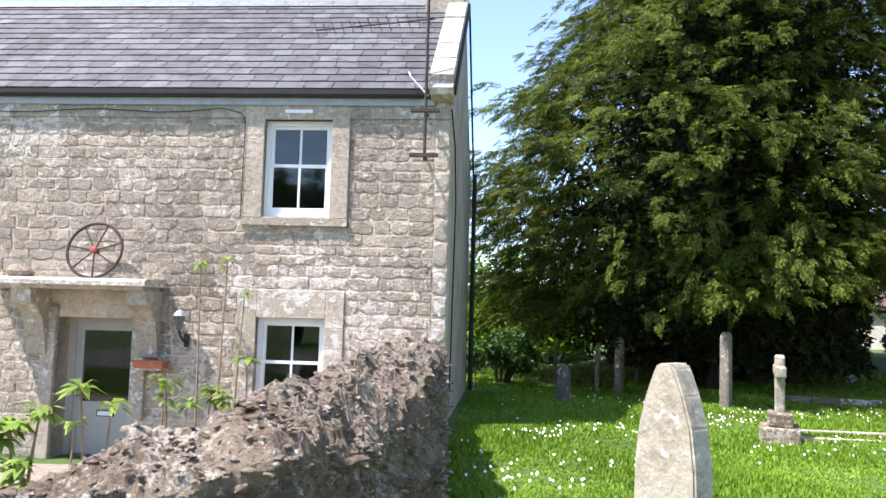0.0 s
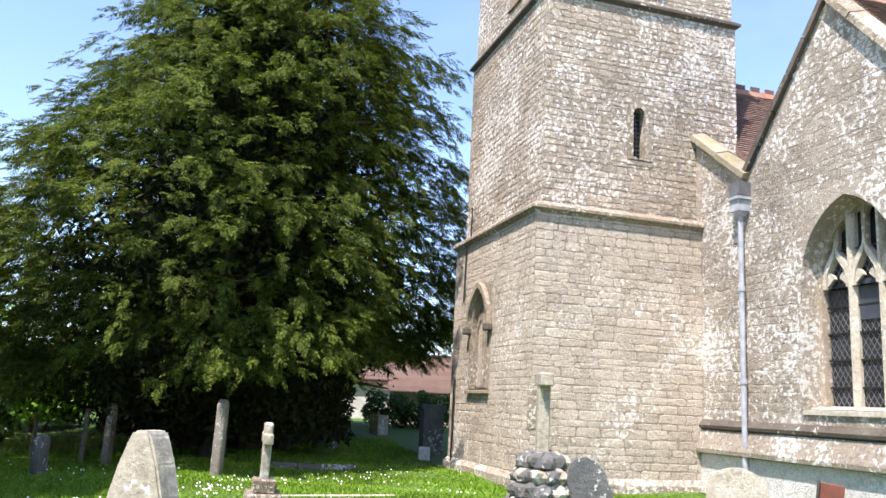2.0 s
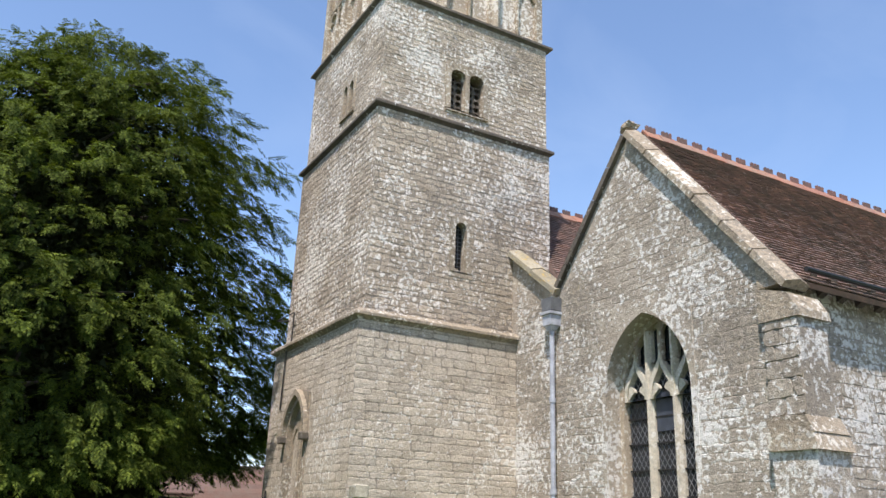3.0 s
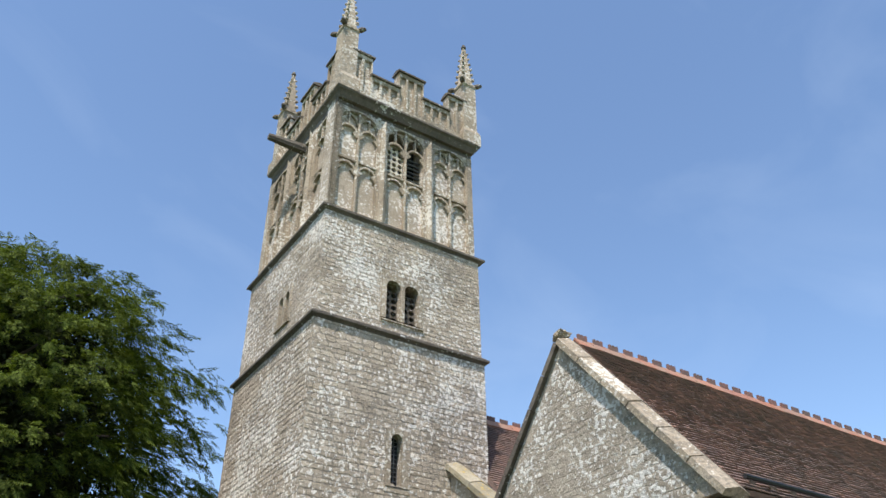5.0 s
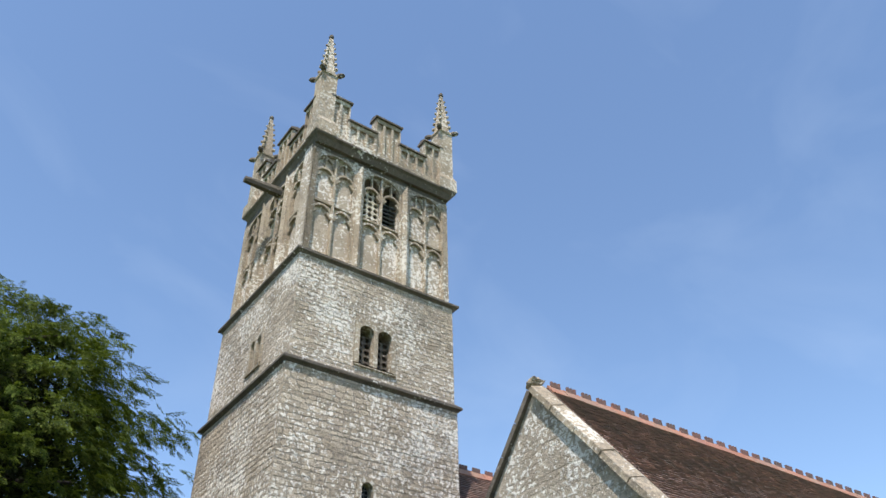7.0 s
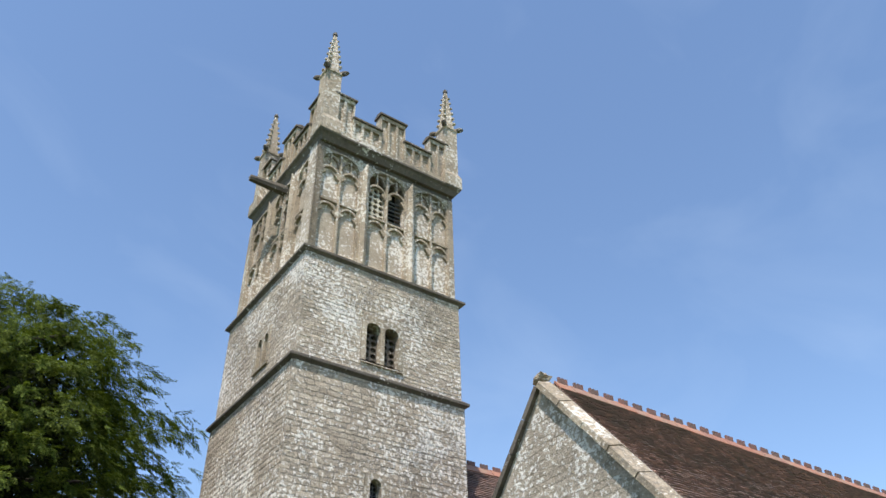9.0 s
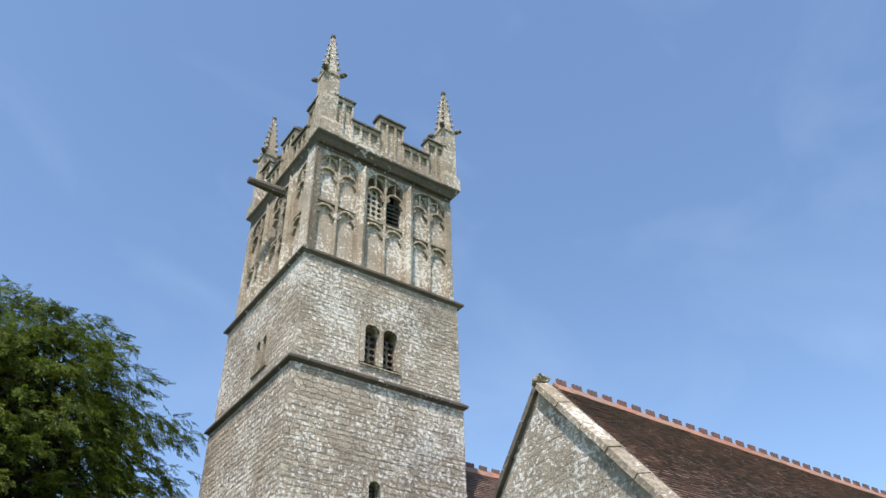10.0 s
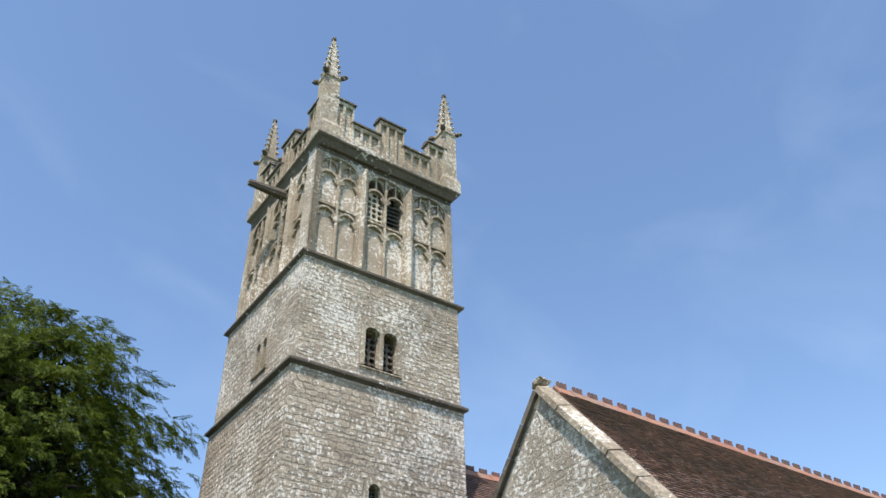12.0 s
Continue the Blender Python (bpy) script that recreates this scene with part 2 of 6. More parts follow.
IVY_LEAF = leaf_mat("ivy_leaf", (0.02, 0.05, 0.015), (0.035, 0.08, 0.02), (0.06, 0.12, 0.03), 2.0, 0.45, 0.2)
ROSE_LEAF = leaf_mat("plant_leaf", (0.14, 0.22, 0.04), (0.2, 0.3, 0.06), (0.28, 0.38, 0.09), 3.0, 0.5, 0.35)
GRASS_LEAF = leaf_mat("grass_blade", (0.12, 0.21, 0.016), (0.16, 0.28, 0.026), (0.21, 0.34, 0.04), 0.35, 0.55, 0.3)
TWIG = plain_mat("dead_twigs", (0.16, 0.115, 0.085), 0.9, 0, 0.4, 10)
PETAL = plain_mat("daisy_petal", (0.82, 0.82, 0.8), 0.6, 0, 0.03)


def ground_mat():
    n = Nodes("turf", 0.95)
    col = n.ramp(n.noise(0.35, 5), (0.3, (0.05, 0.1, 0.016)), (0.5, (0.07, 0.135, 0.02)), (0.7, (0.09, 0.16, 0.028)))
    col = n.mix(0.7, col, n.ramp(n.noise(14, 7, 0.7), (0.3, 0.5), (0.7, 1.4)), "MULTIPLY")
    bare = n.math("ADD", n.noise(2.2, 6), n.math("MULTIPLY", n.noise(0.3, 2), 0.4))
    col = n.mix(n.math("MULTIPLY", n.ramp(bare, (0.82, 0.0), (0.95, 1.0)), 0.6), col, (0.13, 0.11, 0.06))
    n.bump(n.noise(30, 6, 0.7), 0.8, 0.03)
    return n.done(col)


TURF = ground_mat()

# ---------------------------------------------------------------- building helpers


def part(name, bm, material, parent=None, label="", smooth=False, m=None):
    """Links a bmesh as one mesh object under a thing or a part; m moves it first."""
    me = bpy.data.meshes.new(name)
    if m is not None:
        bm.transform(m)
    bm.normal_update()
    bm.to_mesh(me)
    bm.free()
    return mesh_part(name, me, material, parent, label, smooth)


def mesh_part(name, me, material, parent=None, label="", smooth=False):
    me.materials.append(material)
    if smooth:
        me.polygons.foreach_set("use_smooth", [True] * len(me.polygons))
    ob = new(name, me)
    ob.parent = parent
    return tagged(ob, label) if label else ob


def thing(name, m, label, category, group="", kind=""):
    e = new(name)
    e.matrix_world = m
    e.empty_display_size = 0.3
    return tagged(e, label, category, group, kind)


def box(bm, x0, x1, y0, y1, z0, z1, bevel=0.0):
    vs = bmesh.ops.create_cube(bm, size=1.0)["verts"]
    for v in vs:
        v.co = Vector(((x0 + x1) / 2 + v.co.x * (x1 - x0), (y0 + y1) / 2 + v.co.y * (y1 - y0), (z0 + z1) / 2 + v.co.z * (z1 - z0)))
    if bevel:
        edges = {e for v in vs for e in v.link_edges}
        bmesh.ops.bevel(bm, geom=list(edges), offset=bevel, segments=1, affect="EDGES")
    return bm


def boxed(x0, x1, y0, y1, z0, z1, bevel=0.0):
    return box(bmesh.new(), x0, x1, y0, y1, z0, z1, bevel)


def prism(bm, outline, axis, a, b):
    """Extrudes a 2D outline along an axis from a to b. The outline's pair lies on the two other axes, in order."""
    def at(p, s):
        u, v = p
        return {"x": (s, u, v), "y": (u, s, v), "z": (u, v, s)}[axis]
    one = [bm.verts.new(at(p, a)) for p in outline]
    two = [bm.verts.new(at(p, b)) for p in outline]
    bm.faces.new(one), bm.faces.new(two[::-1])
    for i in range(len(one)):
        j = (i + 1) % len(one)
        bm.faces.new((one[i], two[i], two[j], one[j]))
    bmesh.ops.recalc_face_normals(bm, faces=bm.faces[:])
    return bm


def prismed(outline, axis, a, b):
    return prism(bmesh.new(), outline, axis, a, b)


def ring(bm, outer, inner, axis, a, b):
    """A plate with a hole: outer and inner outlines have as many points as each other."""
    def at(p, s):
        u, v = p
        return {"x": (s, u, v), "y": (u, s, v)}[axis]
    oa, ob = [bm.verts.new(at(p, a)) for p in outer], [bm.verts.new(at(p, b)) for p in outer]
    ia, ib = [bm.verts.new(at(p, a)) for p in inner], [bm.verts.new(at(p, b)) for p in inner]
    for i in range(len(outer)):
        j = (i + 1) % len(outer)
        for q in ((oa[i], oa[j], ia[j], ia[i]), (ob[i], ib[i], ib[j], ob[j]), (oa[i], ob[i], ob[j], oa[j]), (ia[i], ia[j], ib[j], ib[i])):
            bm.faces.new(q)
    bmesh.ops.remove_doubles(bm, verts=bm.verts[:], dist=1e-5)
    bmesh.ops.recalc_face_normals(bm, faces=bm.faces[:])
    return bm


def arch(u0, u1, v0, spring, top, n=9):
    """A pointed or round arch as an outline, from the bottom left round to the bottom right."""
    c, r = (u0 + u1) / 2, (u1 - u0) / 2
    rise = top - spring
    pts = [(u0, v0)]
    k = (rise * rise - r * r) / (2 * r) if rise > r else 0.0  # the centres stand this far beyond the middle
    big = r + k
    for i in range(n + 1):
        if rise > r:
            a = math.atan2(rise, k) * i / n
            pts.append((c + k - big * math.cos(a), spring + big * math.sin(a)))
        else:
            a = math.pi / 2 * i / n
            pts.append((c - r * math.cos(a), spring + rise * math.sin(a)))
    return pts + [(2 * c - u, v) for u, v in pts[::-1][1:]]


def hull_rect(pts, u0, u1, v0, v1):
    """For each point of an arch outline, a partner on the rectangle round it."""
    out = []
    n = len(pts)
    c = (u0 + u1) / 2
    top = max(p[1] for p in pts)
    for i, (u, v) in enumerate(pts):
        if i == 0:
            out.append((u0, v0))
        elif i == n - 1:
            out.append((u1, v0))
        else:
            f = (i - 1) / (n - 3)  # 0 at the left springing, 1 at the right
            w, h = (u1 - u0), v1 - pts[1][1]
            s = f * (w + 2 * h)
            out.append((u0, pts[1][1] + s) if s < h else (u1, v1 - (s - h - w)) if s > h + w else (u0 + s - h, v1))
    return out


def tube(points, radius, sides=8, taper=None):
    """A round bar along points; taper: a radius for each."""
    bm = bmesh.new()
    rings = []
    pts = [Vector(p) for p in points]
    for i, p in enumerate(pts):
        d = (pts[min(i + 1, len(pts) - 1)] - pts[max(i - 1, 0)]).normalized()
        a = d.orthogonal().normalized()
        if i:
            a = (last - d * last.dot(d)).normalized()
        last = a
        b = d.cross(a)
        r = taper[i] if taper else radius
        rings.append([bm.verts.new(p + (a * math.cos(2 * math.pi * k / sides) + b * math.sin(2 * math.pi * k / sides)) * r) for k in range(sides)])
    for one, two in zip(rings, rings[1:]):
        for k in range(sides):
            bm.faces.new((one[k], one[(k + 1) % sides], two[(k + 1) % sides], two[k]))
    bm.faces.new(rings[0][::-1]), bm.faces.new(rings[-1])
    return bm


def lathe(profile, sides=16, squash=1.0):
    bm = bmesh.new()
    rings = [[bm.verts.new((r * math.cos(2 * math.pi * k / sides), r * squash * math.sin(2 * math.pi * k / sides), z)) for k in range(sides)] for r, z in profile]
    for one, two in zip(rings, rings[1:]):
        for k in range(sides):
            bm.faces.new((one[k], one[(k + 1) % sides], two[(k + 1) % sides], two[k]))
    bm.faces.new(rings[0][::-1]), bm.faces.new(rings[-1])
    return bm


def mesh_from(name, verts, faces):
    me = bpy.data.meshes.new(name)
    me.from_pydata(verts, [], faces)
    me.update()
    return me


def courses(rng, u0, u1, v0, v1, height, length, holes=(), keep=None, jitter=0.25):
    """Stones of a coursed wall as rows of u0, u1, v0, v1: holes are (u0, u1, v0, v1); keep(u, v) tells where the wall is."""
    out, v = [], v0
    while v < v1 - 0.02:
        h = min(height * rng.uniform(1 - jitter, 1 + jitter), v1 - v)
        if v1 - v - h < height * 0.4:
            h = v1 - v
        u = u0 - rng.uniform(0, length * 0.5)
        while u < u1:
            w = length * rng.uniform(0.55, 1.6)
            a, b = max(u, u0), min(u + w, u1)
            if u1 - b < length * 0.3:
                b = u1
            spans = [(a, b)]
            for p, q, r, s in holes:
                if r < v + h * 0.5 < s:
                    spans = [t for x, y in spans for t in ((x, min(y, p)), (max(x, q), y)) if t[1] - t[0] > 0.03]
            for x, y in spans:
                if y - x > 0.04 and (keep is None or keep((x + y) / 2, v + h / 2)):
                    out.append((x, y, v, v + h))
            u = b if b == u1 else u + w
        v += h
    return out


def stone_shape(rng, w, h, depth, joint, rough):
    """A worn stone: an uneven outline of ten points, a rounded edge and a face that is not flat."""
    j = joint / 2
    n = 5
    base = [(j + (w - 2 * j) * i / 3, j) for i in range(4)] + [(w - j, h / 2)] + [(w - j - (w - 2 * j) * i / 3, h - j) for i in range(4)] + [(j, h / 2)]
    r = min(rough, 0.2 * h, 0.2 * w)
    back = [(u + rng.uniform(-0.6, 0.6) * r, v + rng.uniform(-0.6, 0.6) * r) for u, v in base]
    for i in (0, 3, 5, 8):  # corners knocked off
        k = rng.uniform(0.02, 0.22) * h
        u, v = back[i]
        back[i] = (u + (k if u < w / 2 else -k) * 0.7, v + (k if v < h / 2 else -k) * 0.5)
    cu, cv = w / 2, h / 2
    c = min(0.09 * h, 0.4 * depth + 0.004) if depth < 0.5 else 0.012
    front = []
    for u, v in back:
        k = c * rng.uniform(0.5, 1.4)
        front.append((u + (k if u < cu - w * 0.1 else -k if u > cu + w * 0.1 else 0), v + (k if v < cv - h * 0.1 else -k if v > cv + h * 0.1 else 0)))
    pts = [(u, 0.004, v) for u, v in back] + [(u, -depth * rng.uniform(0.6, 1.0), v) for u, v in front]
    for f in (0.3, 0.68):
        pts.append((w * f + rng.uniform(-0.06, 0.06) * w, -depth * rng.uniform(0.8, 1.25), h * rng.uniform(0.35, 0.65)))
    return pts


STONE_FACES = [(a, (a + 1) % 10, 10 + (a + 1) % 10, 10 + a) for a in range(10)]
STONE_FACES += [(10, 11, 20), (11, 12, 20), (12, 21, 20), (12, 13, 21), (13, 14, 21), (14, 15, 21), (15, 16, 21), (16, 20, 21), (16, 17, 20), (17, 18, 20), (18, 19, 20), (19, 10, 20)]


def lay(rng, stones, m, parent, material, depth, joint=0.014, rough=0.012, singles=0, near=None, name="stone"):
    """Lays stones on a wall whose face is the local plane y = 0 of m. Those that near() picks stand as single parts, the rest as one."""
    verts, faces, made = [], [], 0
    shapes = []
    for u0, u1, v0, v1 in stones:
        d = depth * rng.uniform(0.5, 1.3)
        if made < singles and (near is None or near(u0, v0)):
            if len(shapes) < 30:
                pts = [(x, y, z) for x, y, z in stone_shape(rng, 0.34, 0.15, 1.0, 0.0, rough)]
                me = mesh_from(name, pts, STONE_FACES)
                me.materials.append(material)
                shapes.append(me)
            ob = new(name, rng.choice(shapes))
            ob.parent = parent
            w, h = u1 - u0 - joint, v1 - v0 - joint
            ob.matrix_local = m @ Matrix.Translation((u0 + joint / 2, 0, v0 + joint / 2)) @ Matrix.Diagonal((w / 0.34, d, h / 0.15, 1))
            made += 1
            continue
        k = len(verts)
        verts += [m @ Vector((u0 + x, y, v0 + z)) for x, y, z in stone_shape(rng, u1 - u0, v1 - v0, d, joint, rough)]
        faces += [tuple(k + i for i in f) for f in STONE_FACES]
    if verts:
        ob = mesh_part("stonework", mesh_from("stonework", verts, faces), material, parent)
        tagged(ob, kind="stuff")


def slab_with_holes(bm, u0, u1, v0, v1, holes, y0, y1):
    """A wall from y0 to y1 with rectangular openings through it."""
    us = sorted({u0, u1, *(h[0] for h in holes), *(h[1] for h in holes)})
    vs = sorted({v0, v1, *(h[2] for h in holes), *(h[3] for h in holes)})
    for a, b in zip(us, us[1:]):
        run = None
        for c, d in zip(vs, vs[1:]):
            if any(h[0] <= (a + b) / 2 <= h[1] and h[2] <= (c + d) / 2 <= h[3] for h in holes):
                if run:
                    box(bm, a, b, y0, y1, *run)
                run = None
            else:
                run = (run[0], d) if run else (c, d)
        if run:
            box(bm, a, b, y0, y1, *run)
    bmesh.ops.remove_doubles(bm, verts=bm.verts[:], dist=1e-4)
    return bm

# ---------------------------------------------------------------- church: x runs along its south side, y into its depth
CH = pose(10.89, 12.62, 0, 0, 0, -16.8)
GX = 3.92  # plane of the west gable
rng = random.Random(4)
QUARTER = Matrix.Rotation(radians(-90), 4, "Z")
tower = thing("church_tower", CH, "tall weathered limestone church tower with battlements and pinnacles", "church tower")


def face_of(side, x, y, far=5.12):
    """The frame of a wall that looks south (u = x) or west (u = far - y)."""
    return Matrix.Translation((0, y, 0)) if side == "south" else Matrix.Translation((x, far, 0)) @ QUARTER


def band(name, x0, x1, y0, y1, z, profile, material, parent, label=""):
    """A moulded course round a square: profile of (out, height) from below."""
    bm = bmesh.new()
    loops = [[bm.verts.new(p) for p in ((x0 - o, y0 - o, z + h), (x1 + o, y0 - o, z + h), (x1 + o, y1 + o, z + h), (x0 - o, y1 + o, z + h))] for o, h in profile]
    for a, b in zip(loops, loops[1:]):
        for i in range(4):
            bm.faces.new((a[i], a[(i + 1) % 4], b[(i + 1) % 4], b[i]))
    bm.faces.new(loops[0][::-1]), bm.faces.new(loops[-1])
    return part(name, bm, material, parent, label)


def lattice(u0, u1, v0, v1, step, bar, y0, y1):
    """A grid of upright and level bars in one piece."""
    n, k = max(2, round((u1 - u0) / step)), max(2, round((v1 - v0) / step))
    cw, ch = (u1 - u0) / n, (v1 - v0) / k
    holes = [(u0 + i * cw + bar / 2, u0 + (i + 1) * cw - bar / 2, v0 + j * ch + bar / 2, v0 + (j + 1) * ch - bar / 2) for i in range(n) for j in range(k)]
    return slab_with_holes(bmesh.new(), u0, u1, v0, v1, holes, y0, y1)


def pierced(u0, u1, v0, v1, cols, rows, y0, y1):
    """A stone plate pierced with rows of round holes."""
    bm = bmesh.new()
    cw, ch = (u1 - u0) / cols, (v1 - v0) / rows
    for i in range(cols):
        for j in range(rows):
            c, d = u0 + (i + 0.5) * cw, v0 + (j + 0.5) * ch
            square = [(c + a * cw / 2, d + b * ch / 2) for a, b in ((1, 0), (1, 1), (0, 1), (-1, 1), (-1, 0), (-1, -1), (0, -1), (1, -1))]
            hole = [(c + 0.41 * cw * math.cos(k * math.pi / 4), d + 0.41 * ch * math.sin(k * math.pi / 4)) for k in range(8)]
            ring(bm, square, hole, "y", y0, y1)
    return bm


def arc_band(outer, inner, y0, y1):
    """A moulding that follows an arch, open at its foot."""
    bm = bmesh.new()
    rows = [[bm.verts.new((u, y, v)) for (u, v), y in ((p, y0), (q, y0), (q, y1), (p, y1))] for p, q in zip(outer, inner)]
    for a, b in zip(rows, rows[1:]):
        for i in range(4):
            bm.faces.new((a[i], b[i], b[(i + 1) % 4], a[(i + 1) % 4]))
    bm.faces.new(rows[0]), bm.faces.new(rows[-1][::-1])
    bmesh.ops.recalc_face_normals(bm, faces=bm.faces[:])
    return bm


def louvres(m, u0, u1, v0, v1, y, count, parent, material):
    for i in range(count):
        v = v0 + (v1 - v0) * (i + 0.5) / count
        bm = boxed(u0, u1, -0.09, 0.09, -0.012, 0.012)
        part("louvre", bm, material, parent, m=m @ Matrix.Translation((0, y, v)) @ Matrix.Rotation(radians(35), 4, "X"))


def arched_opening(m, u0, u1, v0, spring, top, pad, parent, y_front, y_back, material, name="window_surround"):
    """Dressed stone round an arched opening: a plate with the opening through it."""
    inner = arch(u0, u1, v0, spring, top)
    outer = hull_rect(inner, u0 - pad, u1 + pad, v0 - pad * 0.0, top + pad)
    return part(name, ring(bmesh.new(), outer, inner, "y", y_front, y_back), material, parent, m=m)


# stages: bottom, top, west face x, south face y, inset of the far sides
STAGES = [(0.0, 5.72, -0.1, -0.1, 5.2), (5.72, 10.9, 0.09, 0.07, 5.04), (10.9, 14.12, 0.16, 0.13, 5.0)]
LANCET = (1.52, 2.62, 2.0, 3.5, 4.3)
SLIT = (2.27, 2.57, 7.2, 8.28, 8.43)
PAIR_S = [(2.04, 2.46), (2.58, 3.0)]
PAIR_W = [(2.62, 2.88), (3.0, 3.26)]
HOLES = {
    (0, "south"): [], (0, "west"): [(LANCET[0] - 0.16, LANCET[1] + 0.16, LANCET[2], LANCET[4] + 0.16)],
    (1, "south"): [(SLIT[0] - 0.13, SLIT[1] + 0.2, SLIT[2] - 0.02, SLIT[4] + 0.12)], (1, "west"): [],
    (2, "south"): [(1.9, 3.14, 11.38, 12.75)], (2, "west"): [(2.5, 3.38, 11.55, 12.68)],
}
for n, (z0, z1, wx, sy, far) in enumerate(STAGES):
    for side in ("south", "west"):
        m = face_of(side, wx, sy)
        u0, u1 = (wx, far) if side == "south" else (5.12 - far, 5.12 - sy)
        if side == "west":
            u1 -= 0.6
        holes = HOLES[n, side]
        wall = part("tower_wall", slab_with_holes(bmesh.new(), u0, u1, z0, z1, holes, 0.0, 0.6), MORTAR, tower, m=m)
        if side == "west":
            u1 += 0.6
        small = n == 2 or side == "west"
        hgt = (0.16, 0.14, 0.13)[n]
        end = GX if (side == "south" and n == 0) else u1
        stones = courses(rng, u0, end, z0, z1, hgt, (0.42, 0.3, 0.28)[n], holes, jitter=0.3)
        lay(rng, stones, m, wall, (TOWER_ASHLAR, TOWER_STONE, TOWER_STONE)[n], (0.006, 0.009, 0.009)[n], (0.007, 0.008, 0.008)[n], (0.016, 0.04, 0.035)[n],
            singles=260 if side == "south" and n == 0 else 0, near=lambda u, v: 0.2 < v < 5.2)
    # the two sides that no view shows, plain
    bm = boxed(far - 0.6, far, sy + 0.6, far, z0, z1)
    box(bm, wx + 0.6, far - 0.6, far - 0.6, far, z0, z1)
    part("tower_wall", bm, MORTAR, tower)
# floors in the same near-black, for the tower's unlit inside
part("floor_inside", boxed(0.7, 4.4, 0.7, 4.4, 5.6, 5.75), DARK, tower)
part("floor_inside", boxed(0.7, 4.4, 0.7, 4.4, 14.0, 14.15), DARK, tower)
band("plinth", 0.0, 5.1, 0.0, 5.1, 0.0, [(0.2, 0.0), (0.2, 0.18), (0.1, 0.3)], TOWER_STONE, tower)
part("corner_patch", boxed(-0.125, 0.3, -0.125, 0.02, 1.2, 2.0, 0.02), DRESSED, tower)
# string courses, each with a sloping weathering above and a hollow below
STR = [(0.0, -0.05), (0.05, 0.0), (0.12, 0.04), (0.12, 0.1), (0.0, 0.2)]
band("string_course", -0.1, 5.0, -0.1, 5.2, 5.72, STR, DRESSED, tower)
# the upper two are darker than the lowest: shaded undersides put into colour
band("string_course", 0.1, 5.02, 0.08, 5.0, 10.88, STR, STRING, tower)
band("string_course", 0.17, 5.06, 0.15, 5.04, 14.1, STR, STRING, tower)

# lancet with a hood in the west face
m = face_of("west", STAGES[0][2], 0)
arched_opening(m, *LANCET, 0.16, tower, -0.03, 0.3, DRESSED)
hood_in = arch(LANCET[0] - 0.12, LANCET[1] + 0.12, LANCET[3], LANCET[3], LANCET[4] + 0.13)
hood_out = arch(LANCET[0] - 0.24, LANCET[1] + 0.24, LANCET[3], LANCET[3], LANCET[4] + 0.27)
bm = arc_band(hood_out, hood_in, -0.14, 0.0)
part("hood_mould", bm, DRESSED, tower, "pale stone hood mould", m=m)
for u in (LANCET[0] - 0.18, LANCET[1] + 0.18):
    part("label_stop", boxed(u - 0.1, u + 0.1, -0.2, 0.0, LANCET[3] - 0.16, LANCET[3] + 0.02, 0.03), STRING, tower, m=m)
part("sill", prismed([(-0.1, 1.9), (0.3, 1.9), (0.3, 2.06), (-0.1, 1.96)], "x", LANCET[0] - 0.2, LANCET[1] + 0.2), DRESSED, tower, m=m)
mid = (LANCET[0] + LANCET[1]) / 2
for a, b in ((LANCET[0], mid - 0.05), (mid + 0.05, LANCET[1])):
    inner = arch(a + 0.06, b - 0.06, 2.05, 3.35, 3.7)
    part("tracery", ring(bmesh.new(), hull_rect(inner, a, b, 2.05, 4.1), inner, "y", 0.1, 0.2), DRESSED, tower, m=m)
part("mullion", boxed(mid - 0.055, mid + 0.055, 0.07, 0.22, 2.04, 4.1, 0.015), DRESSED, tower, m=m)
part("blind_panel", boxed(LANCET[0], LANCET[1], 0.13, 0.25, 2.0, 4.3), TOWER_ASHLAR, tower, m=m)
part("conductor_rod", tube([(5.12 - 4.75, -0.06, 0.0), (5.12 - 4.75, -0.06, 2.3)], 0.025), BLACK_IRON, tower, m=m)
part("conductor_rod", tube([(5.12 - 4.3, -0.05, 4.2), (5.12 - 4.25, -0.05, 5.7)], 0.02), BLACK_IRON, tower, m=m)
part("bracket", tube([(0.35, 0.12, 6.6), (0.35, -0.2, 6.55), (0.75, 0.1, 6.75), (0.75, 0.1, 5.9)], 0.022), BLACK_IRON, tower, m=m)

# slit in the south face
m = face_of("south", 0, STAGES[1][3])
inner = arch(SLIT[0], SLIT[1], SLIT[2], SLIT[3], SLIT[4])
part("window_surround", ring(bmesh.new(), hull_rect(inner, SLIT[0] - 0.13, SLIT[1] + 0.2, SLIT[2], SLIT[4] + 0.12), inner, "y", -0.035, 0.35), DRESSED, tower, m=m)
part("sill", boxed(SLIT[0] - 0.15, SLIT[1] + 0.22, -0.02, 0.35, SLIT[2] - 0.14, SLIT[2] - 0.002, 0.015), DRESSED, tower, m=m)
part("leading", lattice(SLIT[0], SLIT[1], SLIT[2], SLIT[4], 0.1, 0.012, 0.2, 0.215), LEAD, tower, m=m)
part("glazing", boxed(SLIT[0], SLIT[1], 0.22, 0.235, SLIT[2], SLIT[4]), LEADED, tower, m=m)

